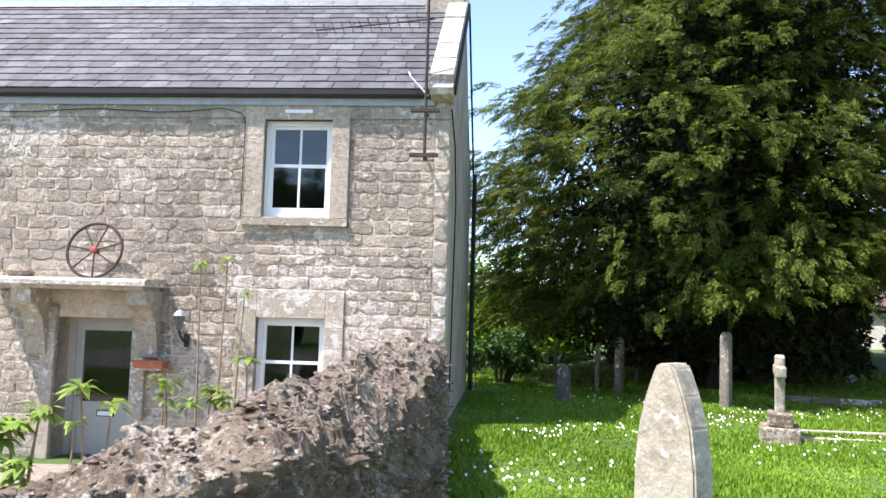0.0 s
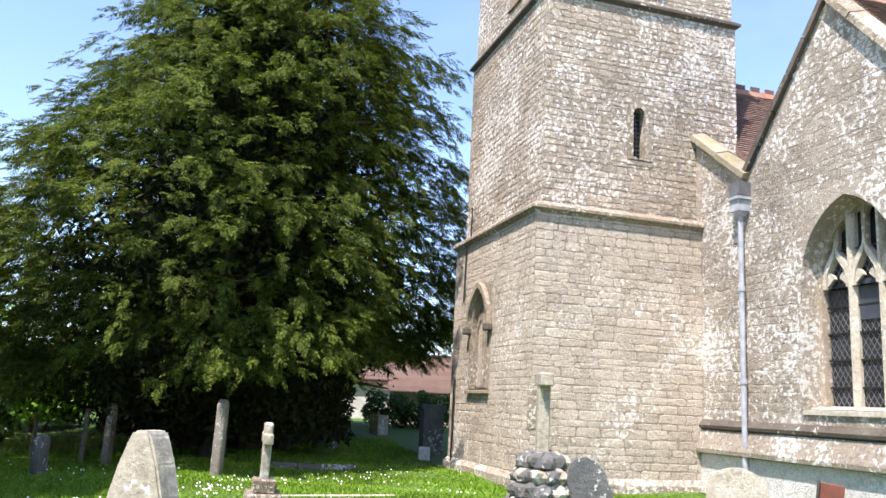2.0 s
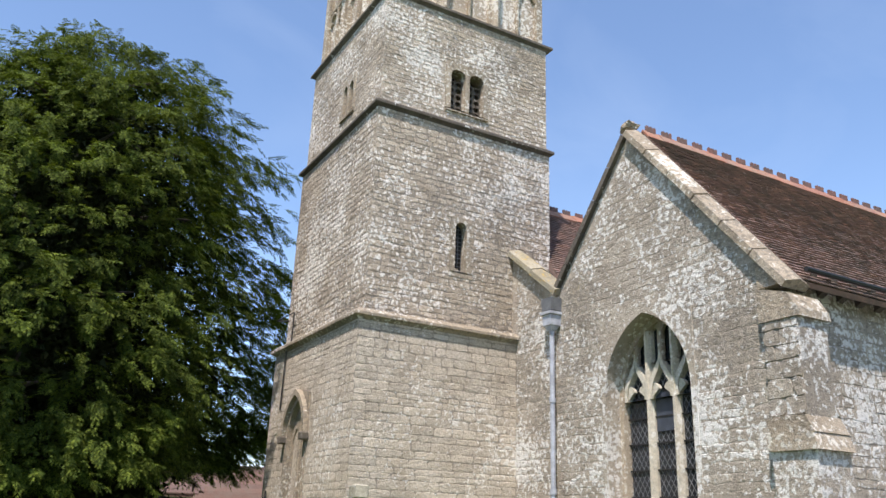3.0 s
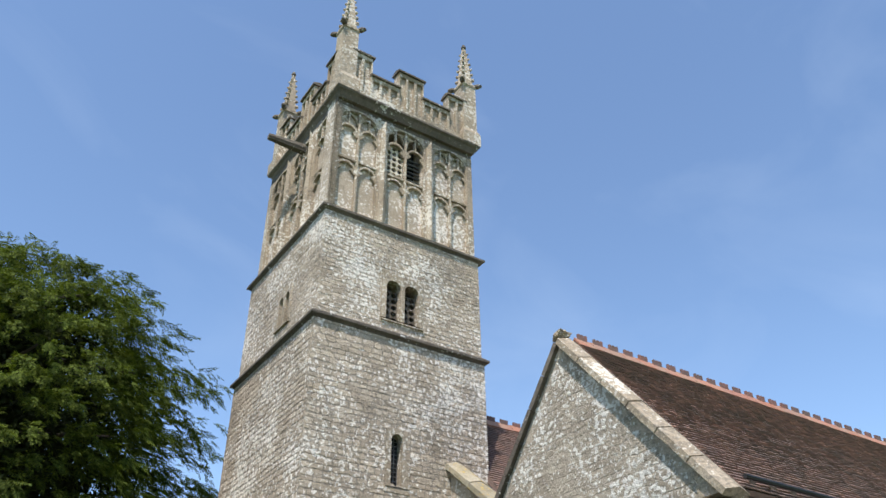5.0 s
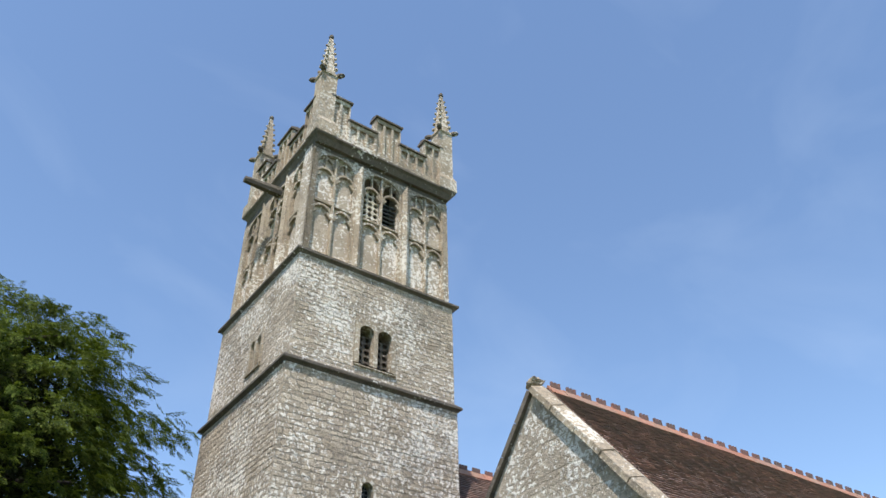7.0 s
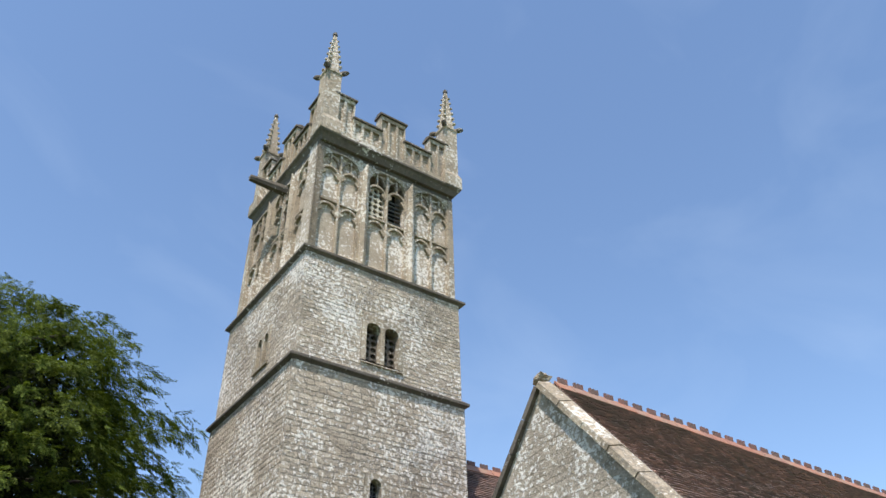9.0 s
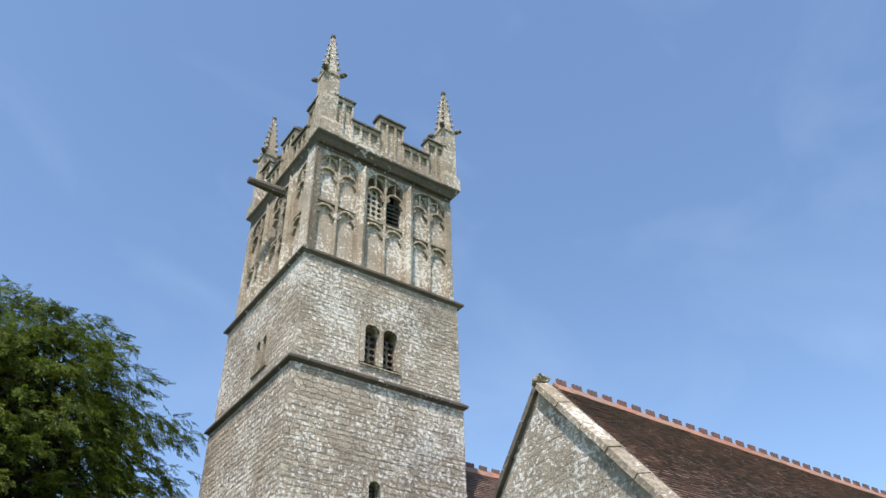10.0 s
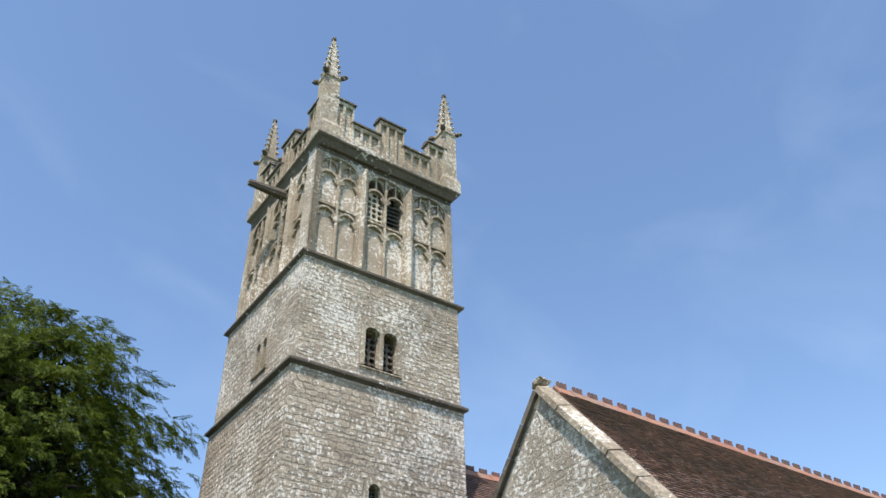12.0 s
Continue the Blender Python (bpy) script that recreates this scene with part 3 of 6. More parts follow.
# paired openings with pierced stone screens
for side, pair, v0, v1, hole in (("south", PAIR_S, 11.42, 12.55, HOLES[2, "south"][0]), ("west", PAIR_W, 11.62, 12.5, HOLES[2, "west"][0])):
    m = face_of(side, STAGES[2][2], STAGES[2][3])
    cut = (pair[0][1] + pair[1][0]) / 2
    for (a, b), (p, q) in zip(pair, ((hole[0], cut), (cut, hole[1]))):
        inner = arch(a, b, v0, v1 - 0.16, v1)
        part("window_surround", ring(bmesh.new(), hull_rect(inner, p, q, v0, hole[3]), inner, "y", -0.03, 0.4), DRESSED, tower, m=m)
        part("pierced_screen", pierced(a, b, v0, v1 - 0.22, 2, round((v1 - v0 - 0.22) / 0.19), 0.16, 0.24), STRING, tower, m=m)
        # black sheet behind the opening paints the darkness inside
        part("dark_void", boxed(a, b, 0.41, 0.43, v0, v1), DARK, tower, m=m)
    part("sill", prismed([(-0.06, hole[2] - 0.04), (0.4, hole[2] - 0.04), (0.4, v0), (-0.06, v0 - 0.05)], "x", hole[0], hole[1]), DRESSED, tower, m=m)

# belfry: three panelled bays on each side
BZ0, BZ1 = 14.3, 18.28
BAYS = [(0.42, 1.68), (1.97, 3.26), (3.55, 4.8)]
for side in ("south", "west"):
    m = face_of(side, 0.27, 0.24)
    u0, u1 = 0.27, 4.97
    if side == "west":
        u0, u1 = 0.15, 4.88
    void = [(BAYS[1][0] + 0.04, BAYS[1][1] - 0.04, 16.22, 17.85)]
    back = part("belfry_wall", slab_with_holes(bmesh.new(), u0, u1 - (0.17 if side == "west" else 0.0), BZ0 - 0.1, BZ1 + 0.2, void, 0.15, 0.6), TOWER_STONE, tower, m=m)
    edges = [u0, *(x for bay in BAYS for x in bay), u1]
    for a, b in zip(edges[::2], edges[1::2]):
        between = 0.2 < b - a < 0.45 and u0 < a and b < u1
        part("pilaster", prismed([(a, 0.15), (a, 0.0), (b, 0.0), (b, 0.15)], "z", BZ0, BZ1 - 0.25), DRESSED, tower, m=m)
        if between:  # a narrow buttress with a pointed head stands before it
            c = (a + b) / 2
            bm = prismed([(c - 0.11, 0.0), (c - 0.11, -0.05), (c, -0.13), (c + 0.11, -0.05), (c + 0.11, 0.0)], "z", BZ0, BZ1 - 0.6)
            for v in bm.verts:
                if v.co.z > BZ1 - 0.7 and abs(v.co.x - c) < 0.01:
                    v.co.z += 0.28
            part("bay_buttress", bm, DRESSED, tower, m=m)
    # dark stone here also paints the cornice's shadow on the band
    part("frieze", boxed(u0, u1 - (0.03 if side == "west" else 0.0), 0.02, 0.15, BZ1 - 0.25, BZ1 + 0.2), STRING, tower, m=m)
    part("sill_course", prismed([(-0.03, BZ0 - 0.1), (0.15, BZ0 - 0.1), (0.15, BZ0 + 0.24), (-0.01, BZ0)], "x", u0, u1), DRESSED, tower, m=m)
    for k, (a, b) in enumerate(BAYS):
        inner = arch(a + 0.03, b - 0.03, BZ0 + 0.1, 17.55, 17.98)
        part("bay_head", ring(bmesh.new(), hull_rect(inner, a, b, BZ0 + 0.1, BZ1 - 0.25), inner, "y", 0.02, 0.15), DRESSED, tower, m=m)
        c = (a + b) / 2
        part("mullion", boxed(c - 0.035, c + 0.035, 0.03, 0.148, BZ0 + 0.1, 17.95, 0.01), DRESSED, tower, m=m)
        part("transom", boxed(a, b, 0.05, 0.148, 16.14, 16.22, 0.01), DRESSED, tower, m=m)
        for p, q in ((a, c - 0.03), (c + 0.03, b)):
            for spring, top in ((15.78, 16.1), (17.14, 17.46)):
                outer, head = arch(p, q, spring - 0.12, spring, top, 7), arch(p + 0.055, q - 0.055, spring - 0.12, spring, top - 0.07, 7)
                part("light_head", arc_band(outer, head, 0.05, 0.148), DRESSED, tower, m=m)
                for e in (p + 0.05, q - 0.05):  # a cusp on either side of each head
                    t = 1 if e < (p + q) / 2 else -1
                    part("cusp", prismed([(e - t * 0.02, spring - 0.1), (e + t * 0.11, spring + 0.03), (e + t * 0.08, spring + 0.08), (e - t * 0.01, spring + 0.17)], "y", 0.07, 0.147), DRESSED, tower, m=m)
            part("head_bar", boxed((p + q) / 2 - 0.022, (p + q) / 2 + 0.022, 0.05, 0.147, 17.45, 17.93), DRESSED, tower, m=m)
            part("head_arc", arc_band(arch(p + 0.02, q - 0.02, 17.5, 17.56, 17.86, 6), arch(p + 0.05, q - 0.05, 17.5, 17.56, 17.82, 6), 0.07, 0.146), DRESSED, tower, m=m)
        if k == 1:
            part("pierced_screen", pierced(a + 0.04, c - 0.03, 16.22, 17.4, 3, 6, 0.17, 0.24), WINDOW_STONE, tower, m=m)
            louvres(m, c + 0.04, b - 0.04, 16.25, 17.3, 0.3, 7, tower, LEAD)
            # black sheet for the unlit bell chamber behind the lights
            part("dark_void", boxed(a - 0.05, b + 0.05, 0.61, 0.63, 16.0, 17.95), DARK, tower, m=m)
bm = boxed(4.4, 4.97, 0.84, 4.97, 14.2, 18.3)
box(bm, 0.87, 4.4, 4.4, 4.97, 14.2, 18.3)
part("belfry_wall", bm, TOWER_STONE, tower)
part("roof_deck", boxed(0.4, 4.9, 0.4, 4.9, 18.3, 18.5), LEAD, tower)
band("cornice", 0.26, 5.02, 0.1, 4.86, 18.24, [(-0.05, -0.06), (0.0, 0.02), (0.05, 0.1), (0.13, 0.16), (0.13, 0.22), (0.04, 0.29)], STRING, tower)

# battlements on four sides
PX0, PX1, PY0, PY1 = 0.24, 5.04, 0.08, 4.88
LOW, HIGH = 19.55, 20.28
SPANS = [(0.0, 1.02, HIGH), (1.02, 1.95, LOW), (1.95, 2.85, HIGH), (2.85, 3.78, LOW), (3.78, 4.8, HIGH)]
for turn in range(4):
    cx, cy = (PX0 + PX1) / 2, (PY0 + PY1) / 2
    m = Matrix.Translation((cx, cy, 0)) @ Matrix.Rotation(radians(90 * turn), 4, "Z") @ Matrix.Translation((-2.4, -2.4, 0))
    for a, b, top in SPANS:
        p, q = max(a, 0.36), min(b, 4.44)
        cell = 0.29
        k = max(1, round((q - p) / cell))
        merlon = part("parapet", boxed(p, q, 0.08, 0.3, 18.5, top - 0.09), DRESSED, tower, m=m)
        for i in range(k + 1):
            u = p + (q - p) * i / k
            part("panel_bar", boxed(max(p, u - 0.04), min(q, u + 0.04), 0.0, 0.08, 18.72, top - 0.24), DRESSED, merlon, m=m)
        part("panel_rail", boxed(p, q, 0.0, 0.08, 18.5, 18.72), DRESSED, merlon, m=m)
        part("panel_rail", boxed(p, q, 0.0, 0.08, top - 0.24, top - 0.09), DRESSED, merlon, m=m)
        cap = prismed([(-0.07, top - 0.09), (0.36, top - 0.09), (0.36, top - 0.03), (0.15, top + 0.06), (-0.07, top - 0.03)], "x", p - 0.05, q + 0.05)
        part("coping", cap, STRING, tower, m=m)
for x, y in ((PX0 + 0.2, PY0 + 0.2), (PX1 - 0.2, PY0 + 0.2), (PX0 + 0.2, PY1 - 0.2), (PX1 - 0.2, PY1 - 0.2)):
    m = Matrix.Translation((x, y, 0))
    bm = bmesh.new()
    prof = [(0.33, 18.45), (0.33, 18.9), (0.25, 19.1), (0.25, 20.98), (0.29, 21.02), (0.29, 21.1), (0.19, 21.2), (0.05, 23.0), (0.02, 23.02)]
    loops = [[bm.verts.new((sx * r, sy * r, z)) for sx, sy in ((-1, -1), (1, -1), (1, 1), (-1, 1))] for r, z in prof]
    for a, b in zip(loops, loops[1:]):
        for i in range(4):
            bm.faces.new((a[i], a[(i + 1) % 4], b[(i + 1) % 4], b[i]))
    bm.faces.new(loops[0][::-1]), bm.faces.new(loops[-1])
    pin = part("pinnacle", bm, DRESSED, tower, m=m)
    for sx, sy in ((-1, -1), (1, -1), (1, 1), (-1, 1)):
        beast = bmesh.new()
        bmesh.ops.create_icosphere(beast, subdivisions=2, radius=1.0)
        for v in beast.verts:
            v.co = Vector((v.co.x * 0.15 + 0.05, v.co.y * 0.085, v.co.z * 0.095)) * (1 + 0.25 * noise.noise(v.co * 2.3))
        part("grotesque", beast, STRING, tower, m=Matrix.Translation((x + sx * 0.27, y + sy * 0.27, 21.1)) @ Matrix.Rotation(math.atan2(sy, sx), 4, "Z"))
        for i in range(6):
            z = 21.42 + i * 0.26
            r = 0.19 - 0.14 * (z - 21.2) / 1.8
            knob = bmesh.new()
            bmesh.ops.create_icosphere(knob, subdivisions=1, radius=0.07 - 0.006 * i)
            part("crocket", knob, DRESSED, pin, m=Matrix.Translation((x + sx * (r + 0.02), y + sy * (r + 0.02), z)))
    fin = bmesh.new()
    for r, z in ((0.055, 23.0), (0.1, 23.08), (0.06, 23.16)):
        bmesh.ops.create_icosphere(fin, subdivisions=1, radius=r, matrix=Matrix.Translation((0, 0, z)))
    part("finial", fin, STRING, pin, m=m)
# gargoyle spout on the west side
bm = bmesh.new()
prism(bm, [(-0.15, 0.0), (-0.12, 0.16), (0.12, 0.16), (0.15, 0.0), (0.1, -0.14), (-0.1, -0.14)], "x", -0.95, 0.4)
for v in bm.verts:
    if v.co.x < 0:
        v.co.y *= 0.6
        v.co.z = v.co.z * 0.55 - 0.02
part("gargoyle", bm, STRING, tower, "dark carved gargoyle spout", m=Matrix.Translation((0.1, 2.5, 17.85)))

# ---------------------------------------------------------------- church aisle with the west gable
church = thing("church", CH, "limestone church aisle and nave under red clay tile roofs", "church")
APY, APZ, PITCH = -4.08, 9.38, 1.2  # wall apex under the coping
VY, VZ = -1.66, 6.48  # valley between the gable and the tower
SY = -7.05  # south wall
U = lambda y: -y  # wall coordinate on the west front
mg = Matrix.Translation((GX, 0, 0)) @ QUARTER
WU0, WU1, WZ0, WSP, WTOP = 3.16, 5.36, 1.85, 4.12, 5.58
eave_z = APZ - PITCH * (APY - SY)


def front_top(u):
    """The height of the west front at u."""
    y = -u
    if y > VY:
        return VZ + (y - VY) * 0.8
    return APZ - PITCH * abs(y - APY)


hole = (WU0 - 0.12, WU1 + 0.12, WZ0, WTOP + 0.2)
bm = bmesh.new()
box(bm, U(0.1), hole[0], 0.0, 0.7, 0, hole[3])
box(bm, hole[1], U(SY), 0.0, 0.7, 0, eave_z)
box(bm, hole[0], hole[1], 0.0, 0.7, 0, hole[2])
prism(bm, [(hole[1], eave_z), (U(SY), eave_z), (hole[1], front_top(hole[1]))], "y", 0.0, 0.7)
prism(bm, [(hole[0], hole[3]), (hole[1], hole[3]), (hole[1], front_top(hole[1])), (U(APY), APZ), (hole[0], front_top(hole[0]))], "y", 0.0, 0.7)
prism(bm, [(U(0.1), hole[3]), (hole[0], hole[3]), (hole[0], front_top(hole[0])), (U(VY), VZ), (U(0.1), front_top(U(0.1)))], "y", 0.0, 0.7)
front = part("west_wall", bm, MORTAR, church, m=mg)
stones = courses(rng, U(-0.1), U(SY), 1.55, APZ, 0.17, 0.36, [hole], keep=lambda u, v: v < front_top(u) - 0.14, jitter=0.35)
lay(rng, stones, mg, front, CHURCH_STONE, 0.006, 0.006, 0.04, singles=220, near=lambda u, v: v < 4.5)
# plinth: moulded course, weathered offset, limewashed foot
part("plinth_course", prismed([(0.0, 1.36), (-0.1, 1.4), (-0.12, 1.46), (-0.02, 1.58), (0.1, 1.58), (0.1, 1.36)], "x", U(-0.1), U(SY)), STRING, church, m=mg)
part("plinth_course", prismed([(-0.02, 0.86), (-0.2, 0.9), (-0.21, 0.98), (-0.05, 1.36), (0.1, 1.36), (0.1, 0.86)], "x", U(-0.1), U(SY)), CHURCH_STONE, church, m=mg)
part("plinth_foot", boxed(U(-0.1), U(SY), -0.06, 0.1, 0, 0.88), WHITEWASH, church, "limewashed plinth below the moulding", m=mg)

# great west window of three lights
inner = arch(WU0, WU1, WZ0, WSP, WTOP, 12)
part("window_surround", ring(bmesh.new(), hull_rect(inner, *hole), inner, "y", -0.012, 0.45), CHURCH_STONE, church, m=mg)
mw = mg @ Matrix.Translation((0, 0.15, 0))  # the tracery stands deep in the wall
win = part("window_frame", ring(bmesh.new(), inner, arch(WU0 + 0.1, WU1 - 0.1, WZ0 + 0.001, WSP, WTOP - 0.13, 12), "y", 0.2, 0.4), DRESSED, church, m=mw)
part("sill", prismed([(-0.05, WZ0 - 0.1), (0.55, WZ0 - 0.1), (0.55, WZ0 + 0.08), (-0.05, WZ0 - 0.02)], "x", WU0 - 0.02, WU1 + 0.04), WINDOW_STONE, church, "pale sloping stone sill", m=mg)


def under_arch(u):
    pts = [p for p in inner if p[1] >= WSP]
    for (a, p), (b, q) in zip(pts, pts[1:]):
        if min(a, b) <= u <= max(a, b) and a != b:
            return p + (q - p) * (u - a) / (b - a)
    return WSP


third = (WU1 - WU0 - 0.2) / 3
cuts = [WU0 + 0.1 + third * i for i in range(4)]
for u in cuts[1:3]:
    part("mullion", prismed([(u - 0.07, 0.42), (u - 0.07, 0.3), (u - 0.025, 0.2), (u + 0.025, 0.2), (u + 0.07, 0.3), (u + 0.07, 0.42)], "z", WZ0, under_arch(u) - 0.03), WINDOW_STONE, win, m=mw)
for i in range(3):
    a, b = cuts[i] + 0.04, cuts[i + 1] - 0.04
    c = (a + b) / 2
    head = arch(a + 0.06, b - 0.06, 4.02, 4.12, 4.62, 9)
    # ogee: draw the upper half of each head inward and up
    head = [(c + (u - c) * (1 - 0.45 * max(0, (v - 4.3) / 0.32)), v + (0.12 if v > 4.6 else 0)) for u, v in head]
    outer = arch(a - 0.02, b + 0.02, 4.02, 4.16, 4.78, 9)
    outer = [(c + (u - c) * (1 - 0.4 * max(0, (v - 4.4) / 0.38)), v + (0.14 if v > 4.75 else 0)) for u, v in outer]
    part("light_head", ring(bmesh.new(), outer, head, "y", 0.22, 0.36), WINDOW_STONE, win, m=mw)
    for s in (1, -1):
        e = c - s * (b - a) / 2 + s * 0.06
        part("cusp", prismed([(e, 4.06), (e + s * 0.17, 4.2), (e + s * 0.13, 4.27), (e + s * 0.02, 4.34)], "y", 0.25, 0.33), WINDOW_STONE, win, m=mw)
    top = under_arch(c)
    if top > 4.95:
        part("tracery_bar", boxed(c - 0.04, c + 0.04, 0.24, 0.36, 4.85, top), DRESSED, win, m=mw)
        for d in (-1, 1):
            e = c + d * third / 4
            t2 = under_arch(e)
            if t2 > 5.0:
                r0 = arch(min(c, c + d * third / 2) + 0.05, max(c, c + d * third / 2) - 0.03, 4.7, t2 - 0.32, t2 - 0.1, 6)
                part("tracery_head", ring(bmesh.new(), hull_rect(r0, min(c, c + d * third / 2) + 0.01, max(c, c + d * third / 2), 4.7, t2 - 0.03), r0, "y", 0.26, 0.34), DRESSED, win, m=mw)
    pane = part("glazing", boxed(cuts[i] + 0.02, cuts[i + 1] - 0.02, 0.36, 0.372, WZ0, 4.75), LEADED, win, m=mw)
    # diamond leading
    bm = bmesh.new()
    step, w = 0.135, cuts[i + 1] - cuts[i]
    for k in range(-6, 26):
        for s in (1, -1):
            v = WZ0 + k * step * 1.35
            pts = []
            for f in (0, 1):
                pts.append((cuts[i] + w * f, v + s * (w * (f - 0.5)) * 1.5))
            lo, hi = WZ0, 4.6
            (ua, va), (ub, vb) = pts
            if max(va, vb) < lo or min(va, vb) > hi:
                continue
            def clip(t):
                return ua + (ub - ua) * t, va + (vb - va) * t
            t0, t1 = sorted(((lo - va) / (vb - va), (hi - va) / (vb - va)))
            t0, t1 = max(0, t0), min(1, t1)
            if t1 > t0:
                (p, q), (r, s2) = clip(t0), clip(t1)
                prism(bm, [(p, q - 0.009), (r, s2 - 0.009), (r, s2 + 0.009), (p, q + 0.009)], "y", 0.35, 0.358)
    part("leading", bm, LEAD, win, m=mw)
    for k in range(5):
        v = 2.25 + k * 0.48
        part("saddle_bar", boxed(cuts[i], cuts[i + 1], 0.315, 0.345, v - 0.014, v + 0.014), BLACK_IRON, win, m=mw)
part("opened_light", boxed(cuts[1] + 0.09, cuts[2] - 0.09, 0.325, 0.345, 3.42, 4.15), plain_mat("wired_glass", (0.05, 0.058, 0.075), 0.3), win, m=mw)
part("glazing", boxed(WU0, WU1, 0.385, 0.4, 4.6, WTOP), LEADED, win, m=mw)
# black sheet closes the window, the unlit aisle put into its colour
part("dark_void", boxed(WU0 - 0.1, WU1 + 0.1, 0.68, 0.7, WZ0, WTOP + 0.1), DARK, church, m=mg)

# gable coping: separate stones up the two rakes
def coping_run(ya, za, yb, zb, count, parent, material=DRESSED, out=0.16):
    for i in range(count):
        f0, f1 = i / count, (i + 1) / count - 0.006
        p, q = Vector((0, ya + (yb - ya) * f0, za + (zb - za) * f0)), Vector((0, ya + (yb - ya) * f1, za + (zb - za) * f1))
        along = (q - p).normalized()
        up = Vector((0, -along.z, along.y))
        if up.z < 0:
            up = -up
        bm = bmesh.new()
        lift = rng.uniform(-0.012, 0.012)
        prof = [(-out, 0.0 + lift), (-out, 0.12 + lift), (0.12, 0.2 + lift), (0.42, 0.12 + lift), (0.42, 0.0 + lift)]
        one = [bm.verts.new(p + Vector((x, 0, 0)) + up * h) for x, h in prof]
        two = [bm.verts.new(q + Vector((x, 0, 0)) + up * h) for x, h in prof]
        bm.faces.new(one), bm.faces.new(two[::-1])
        for k in range(5):
            bm.faces.new((one[k], two[k], two[(k + 1) % 5], one[(k + 1) % 5]))
        bmesh.ops.recalc_face_normals(bm, faces=bm.faces[:])
        part("coping_stone", bm, material, parent, m=Matrix.Translation((GX, 0, 0)))


coping_run(SY - 0.42, APZ - PITCH * (APY - SY + 0.42), APY, APZ, 6, church)
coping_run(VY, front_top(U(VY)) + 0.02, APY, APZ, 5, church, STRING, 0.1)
coping_run(VY - 0.06, VZ + 0.02, 0.1, front_top(U(0.1)), 2, church, CAP_LICHEN)
bm = bmesh.new()
bmesh.ops.create_icosphere(bm, subdivisions=2, radius=0.17)
for v in bm.verts:
    v.co = Vector((v.co.x * 0.9, v.co.y * 1.25, v.co.z * 0.6)) * (1 + 0.7 * noise.noise(v.co * 9))
part("apex_stone", bm, DRESSED, church, "weathered stump of a gable cross", m=Matrix.Translation((GX + 0.06, APY, APZ + 0.22)))
part("kneeler", prismed([(SY - 0.4, eave_z - 0.42), (SY + 0.12, eave_z - 0.42), (SY + 0.12, eave_z + 0.2), (SY - 0.42, eave_z - 0.44 + 0.0)], "x", GX - 0.05, GX + 0.4), DRESSED, church)

# corner buttress with two weathered offsets
bm = bmesh.new()
box(bm, GX - 0.16, GX + 0.6, SY - 0.72, SY + 0.04, 0, 2.86)
prism(bm, [(SY - 0.7, 2.86), (SY + 0.03, 2.86), (SY + 0.03, 3.31), (SY - 0.6, 3.31)], "x", GX - 0.19, GX + 0.6)
butt = part("buttress", bm, CHURCH_STONE, church)
part("offset_stone", prismed([(SY - 0.8, 2.83), (SY + 0.06, 2.83), (SY + 0.06, 3.08), (SY - 0.72, 3.08)], "x", GX - 0.22, GX + 0.62), DRESSED, butt)
part("offset_stone", prismed([(SY - 0.74, 3.08), (SY + 0.05, 3.08), (SY + 0.05, 3.33), (SY - 0.62, 3.33)], "x", GX - 0.2, GX + 0.61), DRESSED, butt)
part("buttress", boxed(GX - 0.14, GX + 0.55, SY - 0.62, SY + 0.02, 3.3, 4.85, 0.01), CHURCH_STONE, church)
part("offset_stone", prismed([(SY - 0.68, 4.8), (SY + 0.05, 4.8), (SY + 0.05, 5.36), (SY - 0.5, 5.2), (SY - 0.66, 4.94)], "x", GX - 0.18, GX + 0.58), DRESSED, church)
for y0, y1, v0, v1 in ((SY - 0.72, SY + 0.04, 0.0, 2.83), (SY - 0.62, SY + 0.02, 3.34, 4.8)):
    lay(rng, courses(rng, -y1, -y0, v0, v1, 0.26, 0.42, jitter=0.2), Matrix.Translation((GX - 0.155, 0, 0)) @ QUARTER, butt, CHURCH_STONE, 0.006, 0.006, 0.01)

# south wall, eaves and roof
ms = Matrix.Translation((0, SY, 0))
south = part("south_wall", boxed(GX + 0.6, 24.0, SY, SY + 0.7, 0, eave_z), MORTAR, church)
lay(rng, courses(rng, GX + 0.6, 14.0, 0.9, eave_z - 0.22, 0.2, 0.45, jitter=0.3), ms, south, CHURCH_STONE, 0.01, 0.008, 0.03)
part("eaves_course", boxed(GX + 0.5, 24.0, SY - 0.1, SY + 0.1, eave_z - 0.24, eave_z - 0.04), STRING, church)
for i in range(24):
    x = GX + 0.75 + i * 0.52
    part("corbel", prismed([(SY - 0.3, eave_z - 0.2), (SY, eave_z - 0.36), (SY, eave_z - 0.02), (SY - 0.32, eave_z - 0.06)], "x", x, x + 0.16), STRING, church)
part("gutter", tube([(GX + 0.5, SY - 0.42, eave_z - 0.1), (24, SY - 0.42, eave_z - 0.12)], 0.045), BLACK_IRON, church)


